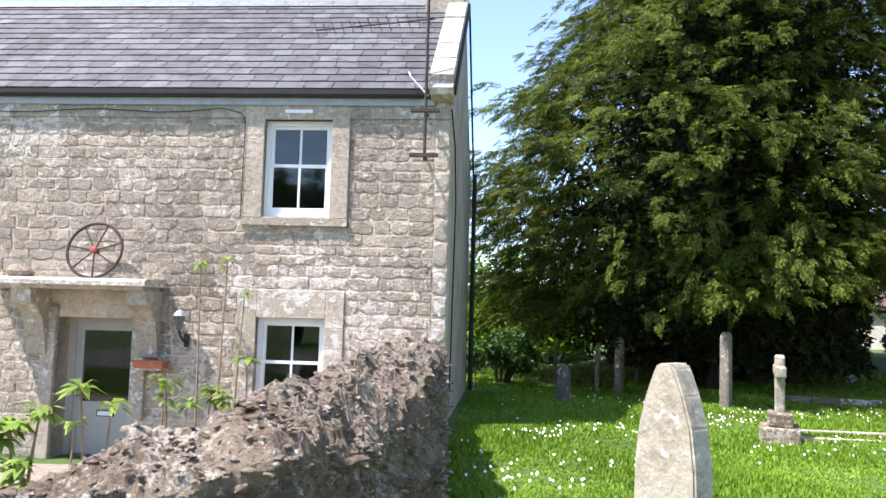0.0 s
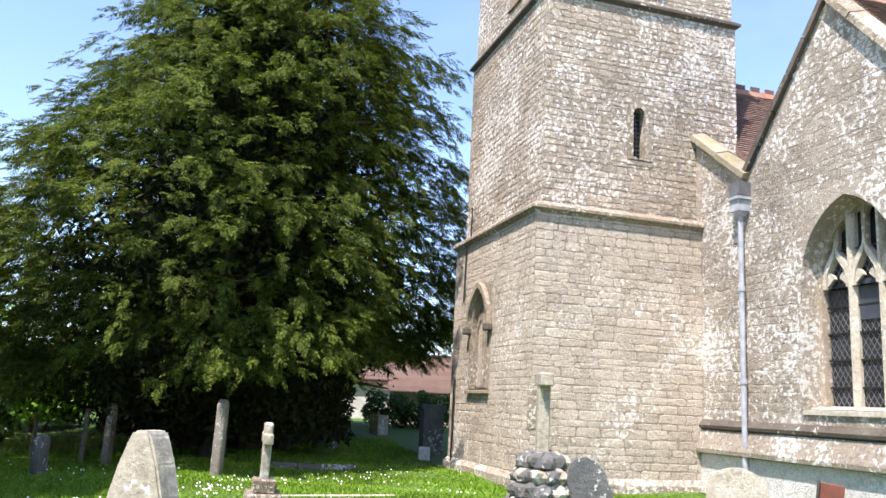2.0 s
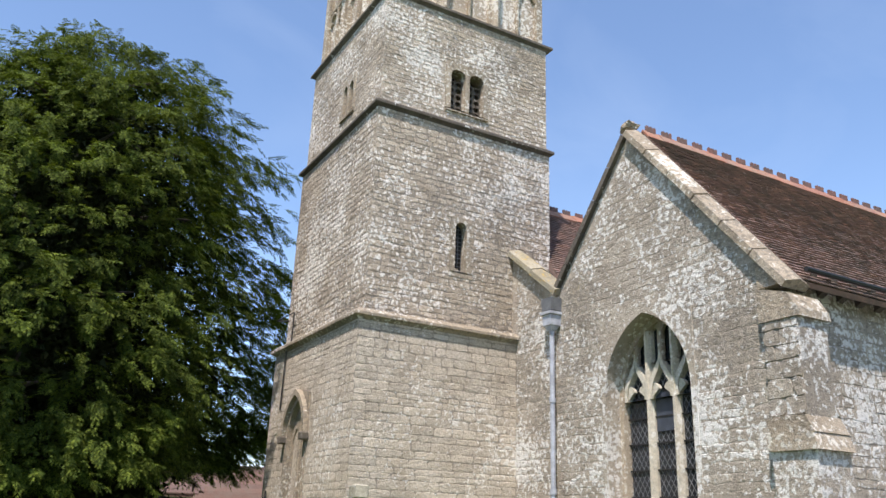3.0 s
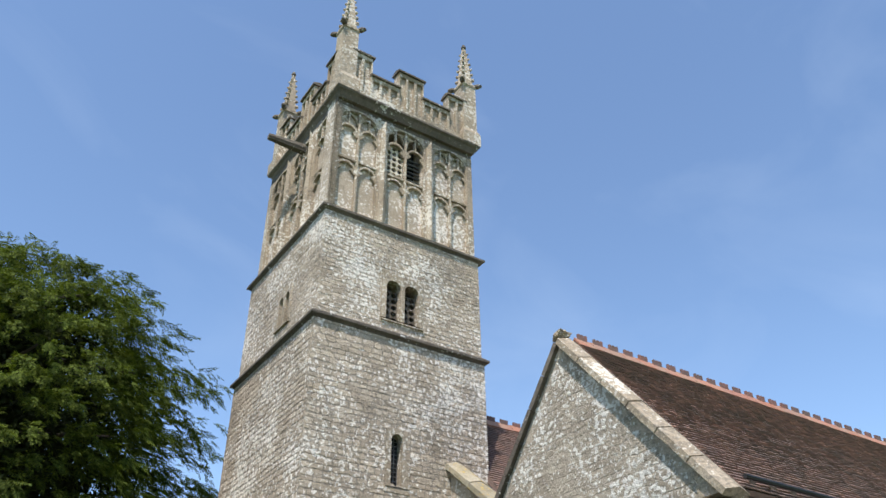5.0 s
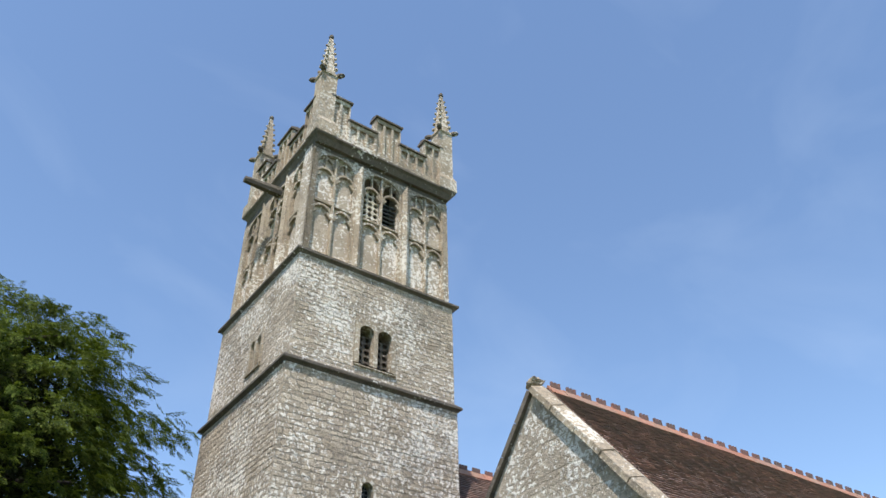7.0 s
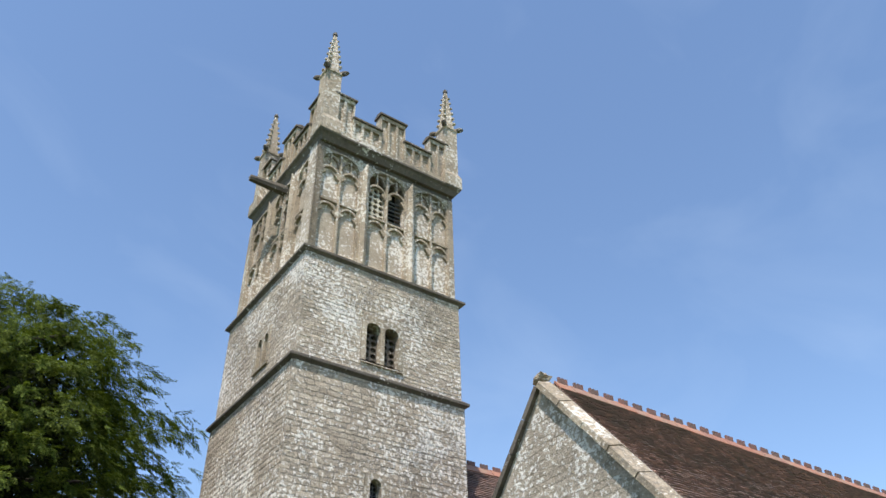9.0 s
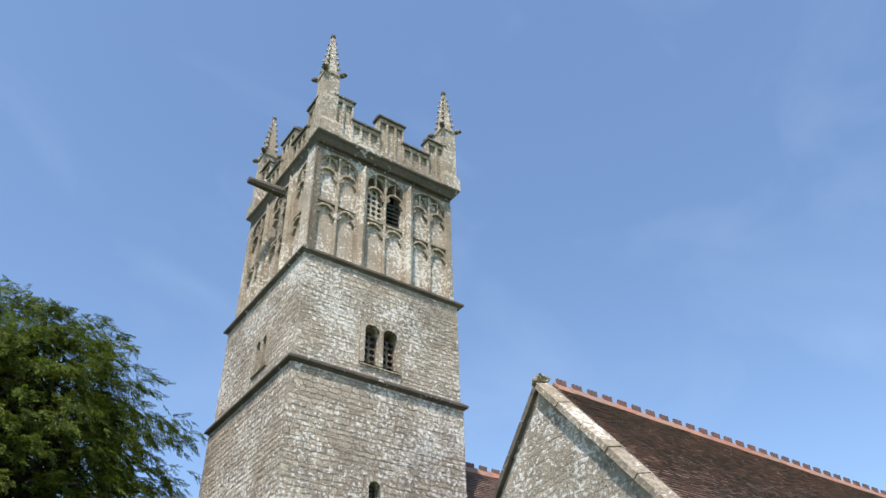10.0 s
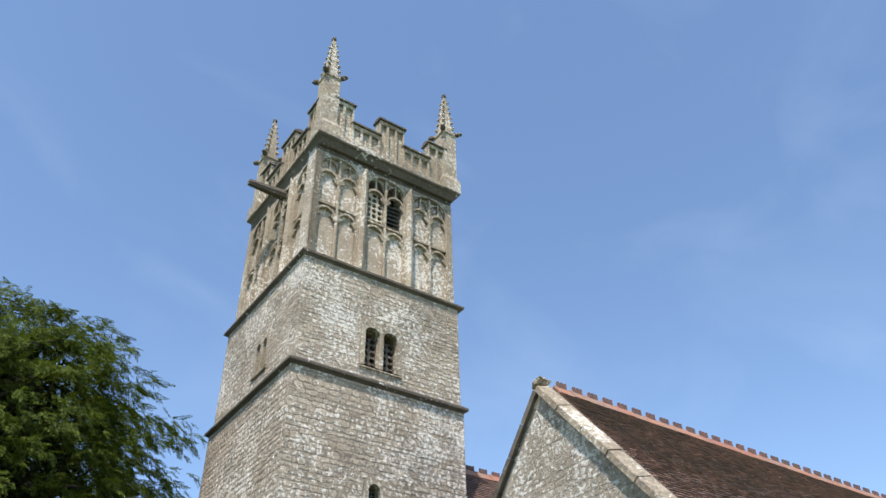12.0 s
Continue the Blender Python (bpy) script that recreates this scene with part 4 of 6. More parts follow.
def roof_slope(y_eave, z_eave, y_ridge, z_ridge, x0, x1, parent, material, gauge, width, singles, where):
    """Plain tiles in courses, each lifted a little at its tail."""
    length = math.hypot(y_ridge - y_eave, z_ridge - z_eave)
    n = round(length / gauge)
    a = math.atan2(z_ridge - z_eave, y_ridge - y_eave)
    m = Matrix.Translation((0, y_eave, z_eave)) @ Matrix.Rotation(a, 4, "X")
    base = part("roof", boxed(x0, x1, 0, length, -0.12, -0.02), material, parent, m=m)
    verts, faces, made = [], [], 0
    unit = [mesh_from("tile", [(0.004, 0, h0), (0.996, 0, h1), (0.996, 1.25, -0.3), (0.004, 1.25, -0.3), (0.004, 0, h0 - 0.9), (0.996, 0, h1 - 0.9)], [(0, 1, 2, 3), (4, 5, 1, 0), (4, 0, 3), (1, 5, 2)]) for h0, h1 in ((1.0, 1.1), (1.2, 1.0), (0.9, 0.95), (1.1, 1.35))]
    for me in unit:
        me.materials.append(material)
    t = 0.03
    for r in range(n):
        v = r * gauge
        u = x0 - rng.uniform(0, 0.02) - (width / 2 if r % 2 else 0)
        while u < x1:
            w = width * rng.uniform(0.97, 1.03)
            p, q = max(u, x0), min(u + w, x1)
            if q - p > 0.03:
                me = rng.choice(unit)
                place = Matrix.Translation((p, v + rng.uniform(-0.006, 0.006), 0)) @ Matrix.Diagonal((q - p, gauge, t, 1))
                if made < singles and where(p, r):
                    ob = new("tile", me)
                    ob.parent = base
                    ob.matrix_local = m @ place
                    made += 1
                else:
                    k = len(verts)
                    mm = m @ place
                    verts += [mm @ x.co for x in me.vertices]
                    faces += [tuple(k + i for i in f.vertices) for f in me.polygons]
            u += w
    tagged(mesh_part("tiling", mesh_from("tiling", verts, faces), material, base), kind="stuff")
    return base


RY, RZ = APY, APZ + 0.2
NY, NZ = -1.1, 6.55  # foot of the nave roof
roof_slope(SY - 0.42, RZ - PITCH * (RY - SY + 0.42), RY, RZ, GX + 0.4, 24.0, church, CLAY, 0.105, 0.17, 280, lambda p, r: p < 6.5 and r < 30)
part("roof", prismed([(RY, RZ - 0.02), (RY, RZ - 0.14), (NY, RZ - 0.14 - PITCH * (NY - RY)), (NY, RZ - PITCH * (NY - RY))], "x", GX + 0.4, 24.0), CLAY, church)
roof_slope(NY, NZ, 2.0, NZ + 3.72, 5.0, 15.0, church, CLAY, 0.105, 0.17, 0, lambda p, r: False)
part("roof", prismed([(2.0, NZ + 3.72), (5.6, 6.0), (5.6, 5.8), (2.0, NZ + 3.57)], "x", 5.1, 24.0), CLAY, church)
part("nave_wall", boxed(5.1, 24.0, 5.0, 5.6, 0, 6.0), CHURCH_STONE, church)
part("east_wall", boxed(23.4, 24.0, SY, 5.6, 0, 6.0), CHURCH_STONE, church)


def ridge_run(x0, x1, y, z):
    x, i = x0, 0
    while x < x1:
        w = 0.46
        bm = prismed([(-0.17, -0.17), (0.0, 0.06), (0.17, -0.17), (0.14, -0.2), (0.0, 0.0), (-0.14, -0.2)], "x", 0, w - 0.008)
        crest = part("ridge_tile", bm, RIDGE, church, m=Matrix.Translation((x, y, z + rng.uniform(-0.008, 0.008))))
        bm = boxed(0.1, 0.36, -0.025, 0.025, 0.03, 0.13)
        for k in range(3):
            box(bm, 0.1 + k * 0.1, 0.16 + k * 0.1, -0.025, 0.025, 0.13, 0.165)
        part("crest", bm, CREST, crest, m=Matrix.Translation((x, y, z)))
        x += w
        i += 1


ridge_run(GX + 0.42, 22.0, RY, RZ + 0.03)
ridge_run(5.05, 10.0, 2.0, NZ + 0.03 + 3.72)

# rainwater pipe in the valley beside the tower
pipe = [(GX - 0.14, VY + 0.02, 5.95), (GX - 0.14, VY + 0.02, 0.1)]
down = part("downpipe", tube(pipe, 0.055, 12), PIPE, church, "grey painted cast iron downpipe")
for z in (0.5, 2.35, 4.2):
    part("pipe_collar", tube([(GX - 0.14, VY + 0.02, z - 0.05), (GX - 0.14, VY + 0.02, z + 0.05)], 0.075, 12), PIPE, down)
bm = bmesh.new()
loops = [[bm.verts.new((GX - 0.14 + sx * r, VY + 0.02 + sy * r, z)) for sx, sy in ((-1, -1), (1, -1), (1, 1), (-1, 1))] for r, z in ((0.07, 5.7), (0.11, 5.78), (0.14, 5.8), (0.14, 6.02), (0.18, 6.04), (0.18, 6.1))]
for a, b in zip(loops, loops[1:]):
    for i in range(4):
        bm.faces.new((a[i], a[(i + 1) % 4], b[(i + 1) % 4], b[i]))
bm.faces.new(loops[0][::-1]), bm.faces.new(loops[-1])
part("hopper", bm, PIPE, down)
part("spout", prismed([(VY - 0.14, 6.12), (VY + 0.16, 6.12), (VY + 0.2, 6.4), (VY - 0.16, 6.4)], "x", GX - 0.3, GX + 0.05), LEAD, church)

# ---------------------------------------------------------------- cottage: x along its front, y into its depth
HO = pose(0.07, 11.78, 0, 0, 0, -4.6)
house = thing("cottage", HO, "stone cottage with a slate roof and white sash windows", "house")
FL, EV, HL, HD = -0.66, 4.8, -11.0, 6.5  # floor, wall head, far end, depth
RIZ, RIY = 7.62, 3.2
UP = (-2.83, -1.79, 3.05, 4.53)
LO = (-2.83, -1.79, 0.1, 1.53)
DOOR = (-5.9, -4.7, FL, 1.46)
DOOR2 = (-9.6, -8.5, FL, 1.46)
holes = [UP, LO, DOOR, (-9.4, -8.4, 3.05, 4.53)]
front = part("front_wall", slab_with_holes(bmesh.new(), HL, 0.0, FL, EV, holes, 0.0, 0.5), HOUSE_MORTAR, house)
dressed = [(UP[0] - 0.3, UP[1] + 0.28, UP[2] - 0.02, 4.8), (LO[0] - 0.3, LO[1] + 0.28, LO[2] - 0.1, LO[3] + 0.42), (DOOR[0] - 0.22, DOOR[1] + 0.22, FL, 1.95), (-9.7, -8.1, 3.03, 4.8)]
rows = courses(rng, HL, -0.0, FL, 4.55, 0.17, 0.3, dressed + [(-0.22, 0.0, 0.9, 4.55)], jitter=0.25)
lay(rng, rows, Matrix.Identity(4), front, HOUSE_STONE, 0.016, 0.006, 0.05, singles=290, near=lambda u, v: u > -6.6 and v > 1.0)
lay(rng, courses(rng, -0.22, 0.0, 0.9, 4.55, 0.36, 0.5, jitter=0.15), Matrix.Identity(4), front, HOUSE_DRESSED, 0.025, 0.01, 0.01, name="quoin", singles=20)
# dressed band under the eaves, set out in long blocks
for i in range(9):
    part("frieze_block", boxed(HL + i * 1.222, HL + (i + 1) * 1.222 - 0.006, -0.03, 0.05, 4.55, EV), HOUSE_FRIEZE, front)
for a, b, v0, v1 in dressed[:2]:
    w = UP if v1 > 4 else LO
    part("jamb", boxed(a, w[0], -0.034, 0.1, v0, v1 - 0.0, 0.008), HOUSE_DRESSED, front)
    part("jamb", boxed(w[1], b, -0.034, 0.1, v0, v1 - 0.0, 0.008), HOUSE_DRESSED, front)
    part("lintel", boxed(w[0] + 0.002, w[1] - 0.002, -0.034, 0.1, w[3], v1 - 0.0, 0.008), HOUSE_DRESSED, front)
# back, sides and gables
part("back_wall", boxed(HL, 0, HD - 0.5, HD, FL, EV), HOUSE_STONE, house)
part("gable_wall", prismed([(0.501, FL), (HD - 0.501, FL), (HD - 0.501, EV), (RIY, RIZ - 0.14), (0.501, EV + 0.12)], "x", -0.5, 0.0), plain_mat("render_coat", (0.42, 0.39, 0.34), 0.9, 0, 0.25, 1.5, 0.4), house, "plain grey rendered gable end")
part("gable_wall", prismed([(0.501, FL), (HD - 0.501, FL), (HD - 0.501, EV), (RIY, RIZ - 0.14), (0.501, EV + 0.12)], "x", HL, HL + 0.5), HOUSE_STONE, house)
# floors in dark bark colour, so that the rooms look unlit
part("floor", boxed(HL + 0.5, -0.5, 0.5, HD - 0.5, FL - 0.1, FL), BARK, house)
part("upper_floor", boxed(HL + 0.5, -0.5, 0.5, HD - 0.5, 2.2, 2.4), BARK, house)


def slates(x0, x1, y0, z0, y1, z1, parent):
    length = math.hypot(y1 - y0, z1 - z0)
    m = Matrix.Translation((0, y0, z0)) @ Matrix.Rotation(math.atan2(z1 - z0, y1 - y0), 4, "X")
    base = part("roof", boxed(x0, x1, 0, length, -0.1, -0.015), SLATE, parent, m=m)
    gauge = length / 15
    unit = []
    for k in range(10):
        j = [rng.uniform(-0.03, 0.03) for _ in range(4)]
        pts = [(0.014, 0 + j[0], 1.0 + j[3] * 6), (0.986, 0 + j[1], 1.0 + j[2] * 6), (0.986, 1.2, -0.2), (0.014, 1.2, -0.2), (0.014, 0 + j[0], 0.0), (0.986, j[1], 0.0)]
        me = mesh_from("slate", pts, [(0, 1, 2, 3), (4, 5, 1, 0), (4, 0, 3), (1, 5, 2)])
        me.materials.append(SLATE)
        unit.append(me)
    for r in range(15):
        u = x0 - (0.22 if r % 2 else 0.0) - rng.uniform(0, 0.05)
        while u < x1:
            w = rng.uniform(0.3, 0.46)
            p, q = max(u, x0), min(u + w, x1)
            if q - p > 0.05:
                ob = new("slate", rng.choice(unit))
                ob.parent = base
                ob.matrix_local = m @ Matrix.Translation((p, r * gauge, 0)) @ Matrix.Diagonal((q - p, gauge, 0.018, 1))
            u += w
    return base


slates(HL, -0.28, -0.12, 4.98, RIY, RIZ, house)
part("roof", prismed([(RIY, RIZ - 0.02), (HD + 0.2, 4.98), (HD + 0.2, 4.88), (RIY, RIZ - 0.12)], "x", HL, -0.02), SLATE, house)
for i in range(23):
    part("ridge_tile", prismed([(-0.16, -0.1), (0, 0.07), (0.16, -0.1), (0.13, -0.12), (0, 0.03), (-0.13, -0.12)], "x", 0, 0.46), LEAD, house, m=Matrix.Translation((HL + i * 0.467, RIY, RIZ + 0.02)))
# stone coping on the gable and the chimney foot
for i in range(6):
    f0, f1 = i / 6, (i + 1) / 6 - 0.004
    y0, z0, y1, z1 = -0.26 + (RIY + 0.26) * f0, 5.0 + (RIZ - 5.0) * f0, -0.26 + (RIY + 0.26) * f1, 5.0 + (RIZ - 5.0) * f1
    t = rng.uniform(0.13, 0.16)
    part("coping_stone", prismed([(y0, z0 + 0.02), (y1, z1 + 0.02), (y1 - 0.08, z1 + t), (y0 - 0.08, z0 + t)], "x", -0.31, 0.04), HOUSE_COPING, house, "lichen-whitened coping stone")
part("kneeler", prismed([(-0.3, 4.86), (0.02, 4.8), (0.02, 5.06), (-0.28, 5.05), (-0.34, 4.95)], "x", -0.3, 0.04), HOUSE_DRESSED, house)
part("chimney", boxed(-0.75, -0.02, RIY - 0.45, RIY + 0.45, RIZ - 0.35, RIZ + 1.5, 0.01), HOUSE_DRESSED, house)
part("gable_trim", prismed([(-0.1, 4.9), (RIY, RIZ - 0.12), (RIY, RIZ + 0.02), (-0.16, 5.02)], "x", 0.041, 0.075), BLACK_IRON, house, "dark verge board")
part("verge_board", prismed([(HD + 0.1, 4.9), (RIY, RIZ - 0.12), (RIY, RIZ + 0.02), (HD + 0.16, 5.02)], "x", 0.041, 0.075), BLACK_IRON, house)
part("corner_pipe", tube([(0.1, HD - 0.1, FL), (0.1, HD - 0.1, 4.9)], 0.05), BLACK_IRON, house)
part("cable", tube([(0.01, -0.06, 4.7), (0.05, 0.3, 4.2), (0.06, 0.6, 3.4), (0.03, 0.7, 0.5)], 0.012, 6), BLACK_IRON, house)
# gutter and fascia
part("gutter", prismed([(-0.17, 4.96), (-0.17, 4.89), (-0.14, 4.85), (-0.08, 4.85), (-0.05, 4.89), (-0.05, 4.96), (-0.065, 4.96), (-0.08, 4.88), (-0.14, 4.88), (-0.155, 4.96)], "x", HL, -0.24), BLACK_IRON, house, "dark cast iron gutter")
part("fascia", boxed(HL, -0.24, -0.07, -0.032, 4.74, 4.87, 0.006), GUTTER, house)
pts = [(HL + i * 0.5, -0.05, 4.66 + 0.035 * math.sin(i * 1.3) + 0.02 * math.sin(i * 0.47)) for i in range(16)] + [(-3.2, -0.045, 4.62), (-3.13, -0.045, 4.5), (-3.14, -0.045, 3.0)]
part("cable", tube(pts, 0.007, 5), BLACK_IRON, house)
part("cable", tube([(-1.52, -0.045, 4.56), (-1.52, -0.045, 3.1)], 0.008, 5), WOOD, house)
part("vent", boxed(-2.52, -2.1, -0.045, 0.0, 4.63, 4.68), WHITE_PAINT, house)


def sash(w, parent, bottom_bar=0.09):
    """A white sash window: box frame, two sashes of two panes, glass set back."""
    x0, x1, z0, z1 = w
    f = 0.07
    frame_ob = part("window_frame", ring(bmesh.new(), [(x0, z0), (x0, z1), (x1, z1), (x1, z0)], [(x0 + f, z0 + 0.06), (x0 + f, z1 - f), (x1 - f, z1 - f), (x1 - f, z0 + 0.06)], "y", 0.1, 0.2), WHITE_PAINT, parent)
    zm = (z0 + z1) / 2 + 0.05
    for lo, hi, y in ((zm - 0.02, z1 - f, 0.15), (z0 + 0.06, zm + 0.03, 0.125)):
        s = 0.045
        b = bottom_bar if lo < zm - 0.1 else s
        sash_ob = part("sash", ring(bmesh.new(), [(x0 + f, lo), (x0 + f, hi), (x1 - f, hi), (x1 - f, lo)], [(x0 + f + s, lo + b), (x0 + f + s, hi - s), (x1 - f - s, hi - s), (x1 - f - s, lo + b)], "y", y, y + 0.04), WHITE_PAINT, frame_ob)
        c = (x0 + x1) / 2
        part("glazing_bar", boxed(c - 0.016, c + 0.016, y + 0.002, y + 0.036, lo + b, hi - s), WHITE_PAINT, sash_ob)
        for a, e in ((x0 + f + s, c - 0.016), (c + 0.016, x1 - f - s)):
            g = part("pane", boxed(a, e, y + 0.018, y + 0.022, lo + b, hi - s), PANE, sash_ob)
            g.visible_shadow = False
    return frame_ob


sash(UP, house)
sash(LO, house)
sash((-9.4, -8.4, 3.05, 4.53), house)
for z, d in ((UP[2], 0.075), (LO[2], 0.07)):
    part("sill", prismed([(-d, z - 0.14), (0.12, z - 0.14), (0.12, z + 0.0), (-d, z - 0.03)], "x", -3.13, -1.51), HOUSE_DRESSED, house)
# door with one large pane, in a stone surround
inset = Matrix.Translation((0, 0.2, 0))
part("door_frame", ring(bmesh.new(), [(DOOR[0], FL), (DOOR[0], DOOR[3]), (DOOR[1], DOOR[3]), (DOOR[1], FL)], [(DOOR[0] + 0.11, FL + 0.001), (DOOR[0] + 0.11, DOOR[3] - 0.1), (DOOR[1] - 0.09, DOOR[3] - 0.1), (DOOR[1] - 0.09, FL + 0.001)], "y", 0.14, 0.26), GREY_PAINT, house, m=inset)
dx0, dx1 = DOOR[0] + 0.11, DOOR[1] - 0.09
door = part("door", slab_with_holes(bmesh.new(), dx0, dx1, FL + 0.02, DOOR[3] - 0.1, [(dx0 + 0.12, dx1 - 0.12, 0.16, DOOR[3] - 0.2)], 0.17, 0.22), GREY_PAINT, house, "grey painted door with a large glass pane", m=inset)
g = part("pane", boxed(dx0 + 0.12, dx1 - 0.12, 0.19, 0.195, 0.16, DOOR[3] - 0.2), PANE, door, m=inset)
g.visible_shadow = False
part("letter_plate", boxed(-5.4, -5.12, 0.155, 0.17, -0.06, 0.04, 0.004), BLACK_IRON, door, m=inset)
part("letter_flap", boxed(-5.38, -5.14, 0.148, 0.156, -0.045, 0.02), WHITE_PAINT, door, m=inset)
part("handle", tube([(dx0 + 0.06, 0.17, 0.25), (dx0 + 0.06, 0.12, 0.25), (dx0 + 0.16, 0.12, 0.25)], 0.012), LEAD, door, m=inset)
for a, b in ((DOOR[0] - 0.22, DOOR[0]), (DOOR[1], DOOR[1] + 0.22)):
    part("door_jamb", boxed(a, b, -0.08, 0.34, FL, 1.62, 0.01), HOUSE_DRESSED, house)
part("door_lintel", boxed(DOOR[0] - 0.22, DOOR[1] + 0.22, 0.12, 0.34, 1.47, 1.93, 0.01), HOUSE_FRIEZE, house)
# flat stone hood on scrolled brackets
HX0, HX1, HZ, HP = -6.92, -4.25, 1.93, 0.72
part("porch_slab", prismed([(-HP, HZ), (0.0, HZ), (0.0, HZ + 0.13), (-HP + 0.05, HZ + 0.1), (-HP, HZ + 0.06)], "x", HX0, HX1), HOUSE_COPING, house, "lichen-whitened stone hood over the door")
part("hood_moulding", prismed([(-HP + 0.07, HZ - 0.06), (-0.03, HZ - 0.06), (-0.03, HZ), (-HP + 0.03, HZ)], "x", HX0 + 0.06, HX1 - 0.06), HOUSE_DRESSED, house)
for x in (DOOR[0] - 0.42, DOOR[1] + 0.12):
    prof = [(0.0, 0.85), (-0.1, 0.9), (-0.15, 1.15), (-0.24, 1.42), (-0.38, 1.58), (-0.56, 1.66), (-0.6, 1.87), (0.0, 1.87)]
    part("bracket", prismed(prof, "x", x, x + 0.3), HOUSE_DRESSED, house)
# rooms behind the glass: one near-black wall closes them, their dimness in its colour
part("room_wall", boxed(HL + 0.5, -0.5, 3.2, 3.3, FL, 4.7), plain_mat("room_shade_paint", (0.04, 0.038, 0.035), 0.9), house)

# ---------------------------------------------------------------- things on the cottage
def spoked_wheel():
    w = thing("cart_wheel", HO @ Matrix.Translation((-5.26, -0.27, 2.46)) @ Matrix.Rotation(radians(-12), 4, "X"), "rusty iron spoked wheel standing on the door hood", "wheel")
    rim_pts = [(0.42 * math.cos(a * math.pi / 24), 0, 0.42 * math.sin(a * math.pi / 24)) for a in range(49)]
    part("rim", tube(rim_pts, 0.022, 8), RUST, w)
    for i in range(7):
        a = i * 2 * math.pi / 7 + 0.3
        part("spoke", tube([(0, 0, 0), (0.42 * math.cos(a), 0, 0.42 * math.sin(a))], 0.012, 6), RUST, w)
    hub = lathe([(0.03, -0.06), (0.055, -0.05), (0.055, 0.05), (0.03, 0.06)], 12)
    part("hub", hub, plain_mat("red_paint", (0.3, 0.05, 0.04), 0.6), w, "faded red hub", m=Matrix.Rotation(radians(90), 4, "X"))


spoked_wheel()
lant = thing("wall_lantern", HO @ Matrix.Translation((-3.93, -0.1, 1.42)), "small carriage lantern on an iron bracket on the cottage wall", "lamp")
part("cage", lathe([(0.05, -0.1), (0.085, 0.1)], 4), glass_mat("lantern_glass", (0.12, 0.13, 0.12), 0.1), lant, m=Matrix.Translation((0, -0.1, 0)))
part("cap", lathe([(0.1, 0.1), (0.06, 0.16), (0.02, 0.19), (0.012, 0.24)], 8), GUTTER, lant, m=Matrix.Translation((0, -0.1, 0)))
part("bracket", tube([(0.06, 0.08, -0.28), (0.06, 0.02, -0.3), (0.03, -0.1, -0.2), (0.0, -0.1, -0.1)], 0.018, 6), BLACK_IRON, lant)
part("back_plate", boxed(0.02, 0.1, 0.06, 0.085, -0.36, -0.16, 0.01), BLACK_IRON, lant)
trough = thing("wall_trough", HO @ Matrix.Translation((-4.35, -0.16, 0.74)), "terracotta wall trough fixed beside the door", "planter")
part("basin", prismed([(-0.09, 0.0), (0.12, 0.0), (0.12, 0.1), (-0.13, 0.1)], "x", -0.22, 0.22), TERRACOTTA, trough)
part("lip", boxed(-0.25, 0.25, -0.15, 0.12, 0.085, 0.115, 0.01), TERRACOTTA, trough)
part("ledge", boxed(-0.2, 0.2, -0.08, 0.12, -0.03, 0.0), HOUSE_DRESSED, trough)
aer = thing("television_aerial", HO @ Matrix.Translation((-0.35, -0.36, 3.94)), "tall television aerial on a pole bracketed to the wall", "aerial")
part("mast", tube([(0, 0, -0.08), (0.0, 0.0, 2.9)], 0.022, 8), RUST, aer)
for z in (0.0, 0.66):
    part("wall_bracket", boxed(-0.22, 0.2, -0.03, 0.05, z - 0.025, z + 0.025), RUST, aer)
    part("stand_off", tube([(0.0, 0.0, z), (0.0, 0.36, z)], 0.018, 6), RUST, aer)
boom = part("boom", tube([(-1.95, 1.15, 2.28), (0.1, 0.0, 2.03)], 0.014, 6), RUST, aer)
for i in range(13):
    f = i / 12
    p = Vector((-1.95, 1.15, 2.28)).lerp(Vector((0.0, 0.05, 2.04)), f)
    part("element", tube([p + Vector((0.03, 0.05, -0.09)), p + Vector((-0.03, -0.05, 0.09))], 0.006, 5), RUST, boom)
part("lead_wire", tube([(0.02, 0.1, 0.9), (-0.25, 0.12, 1.2), (-0.3, 0.3, 1.32)], 0.012, 5), WHITE_PAINT, aer)
stone_bit = bmesh.new()
bmesh.ops.create_icosphere(stone_bit, subdivisions=2, radius=0.14)
for v in stone_bit.verts:
    v.co = Vector((v.co.x * 1.7, v.co.y, max(v.co.z, -0.3) * 0.75)) * (1 + 0.3 * noise.noise(v.co * 6))
ob = part("loose_stone", stone_bit, RUBBLE, None, m=HO @ Matrix.Translation((-6.4, -0.3, 2.12)))
tagged(ob, "dark weathered lump of stone on the door hood", "stone")

# ---------------------------------------------------------------- ground: one sheet to the horizon


def smooth(a, b, x):
    t = np.clip((np.asarray(x, float) - a) / (b - a), 0, 1)
    return t * t * (3 - 2 * t)


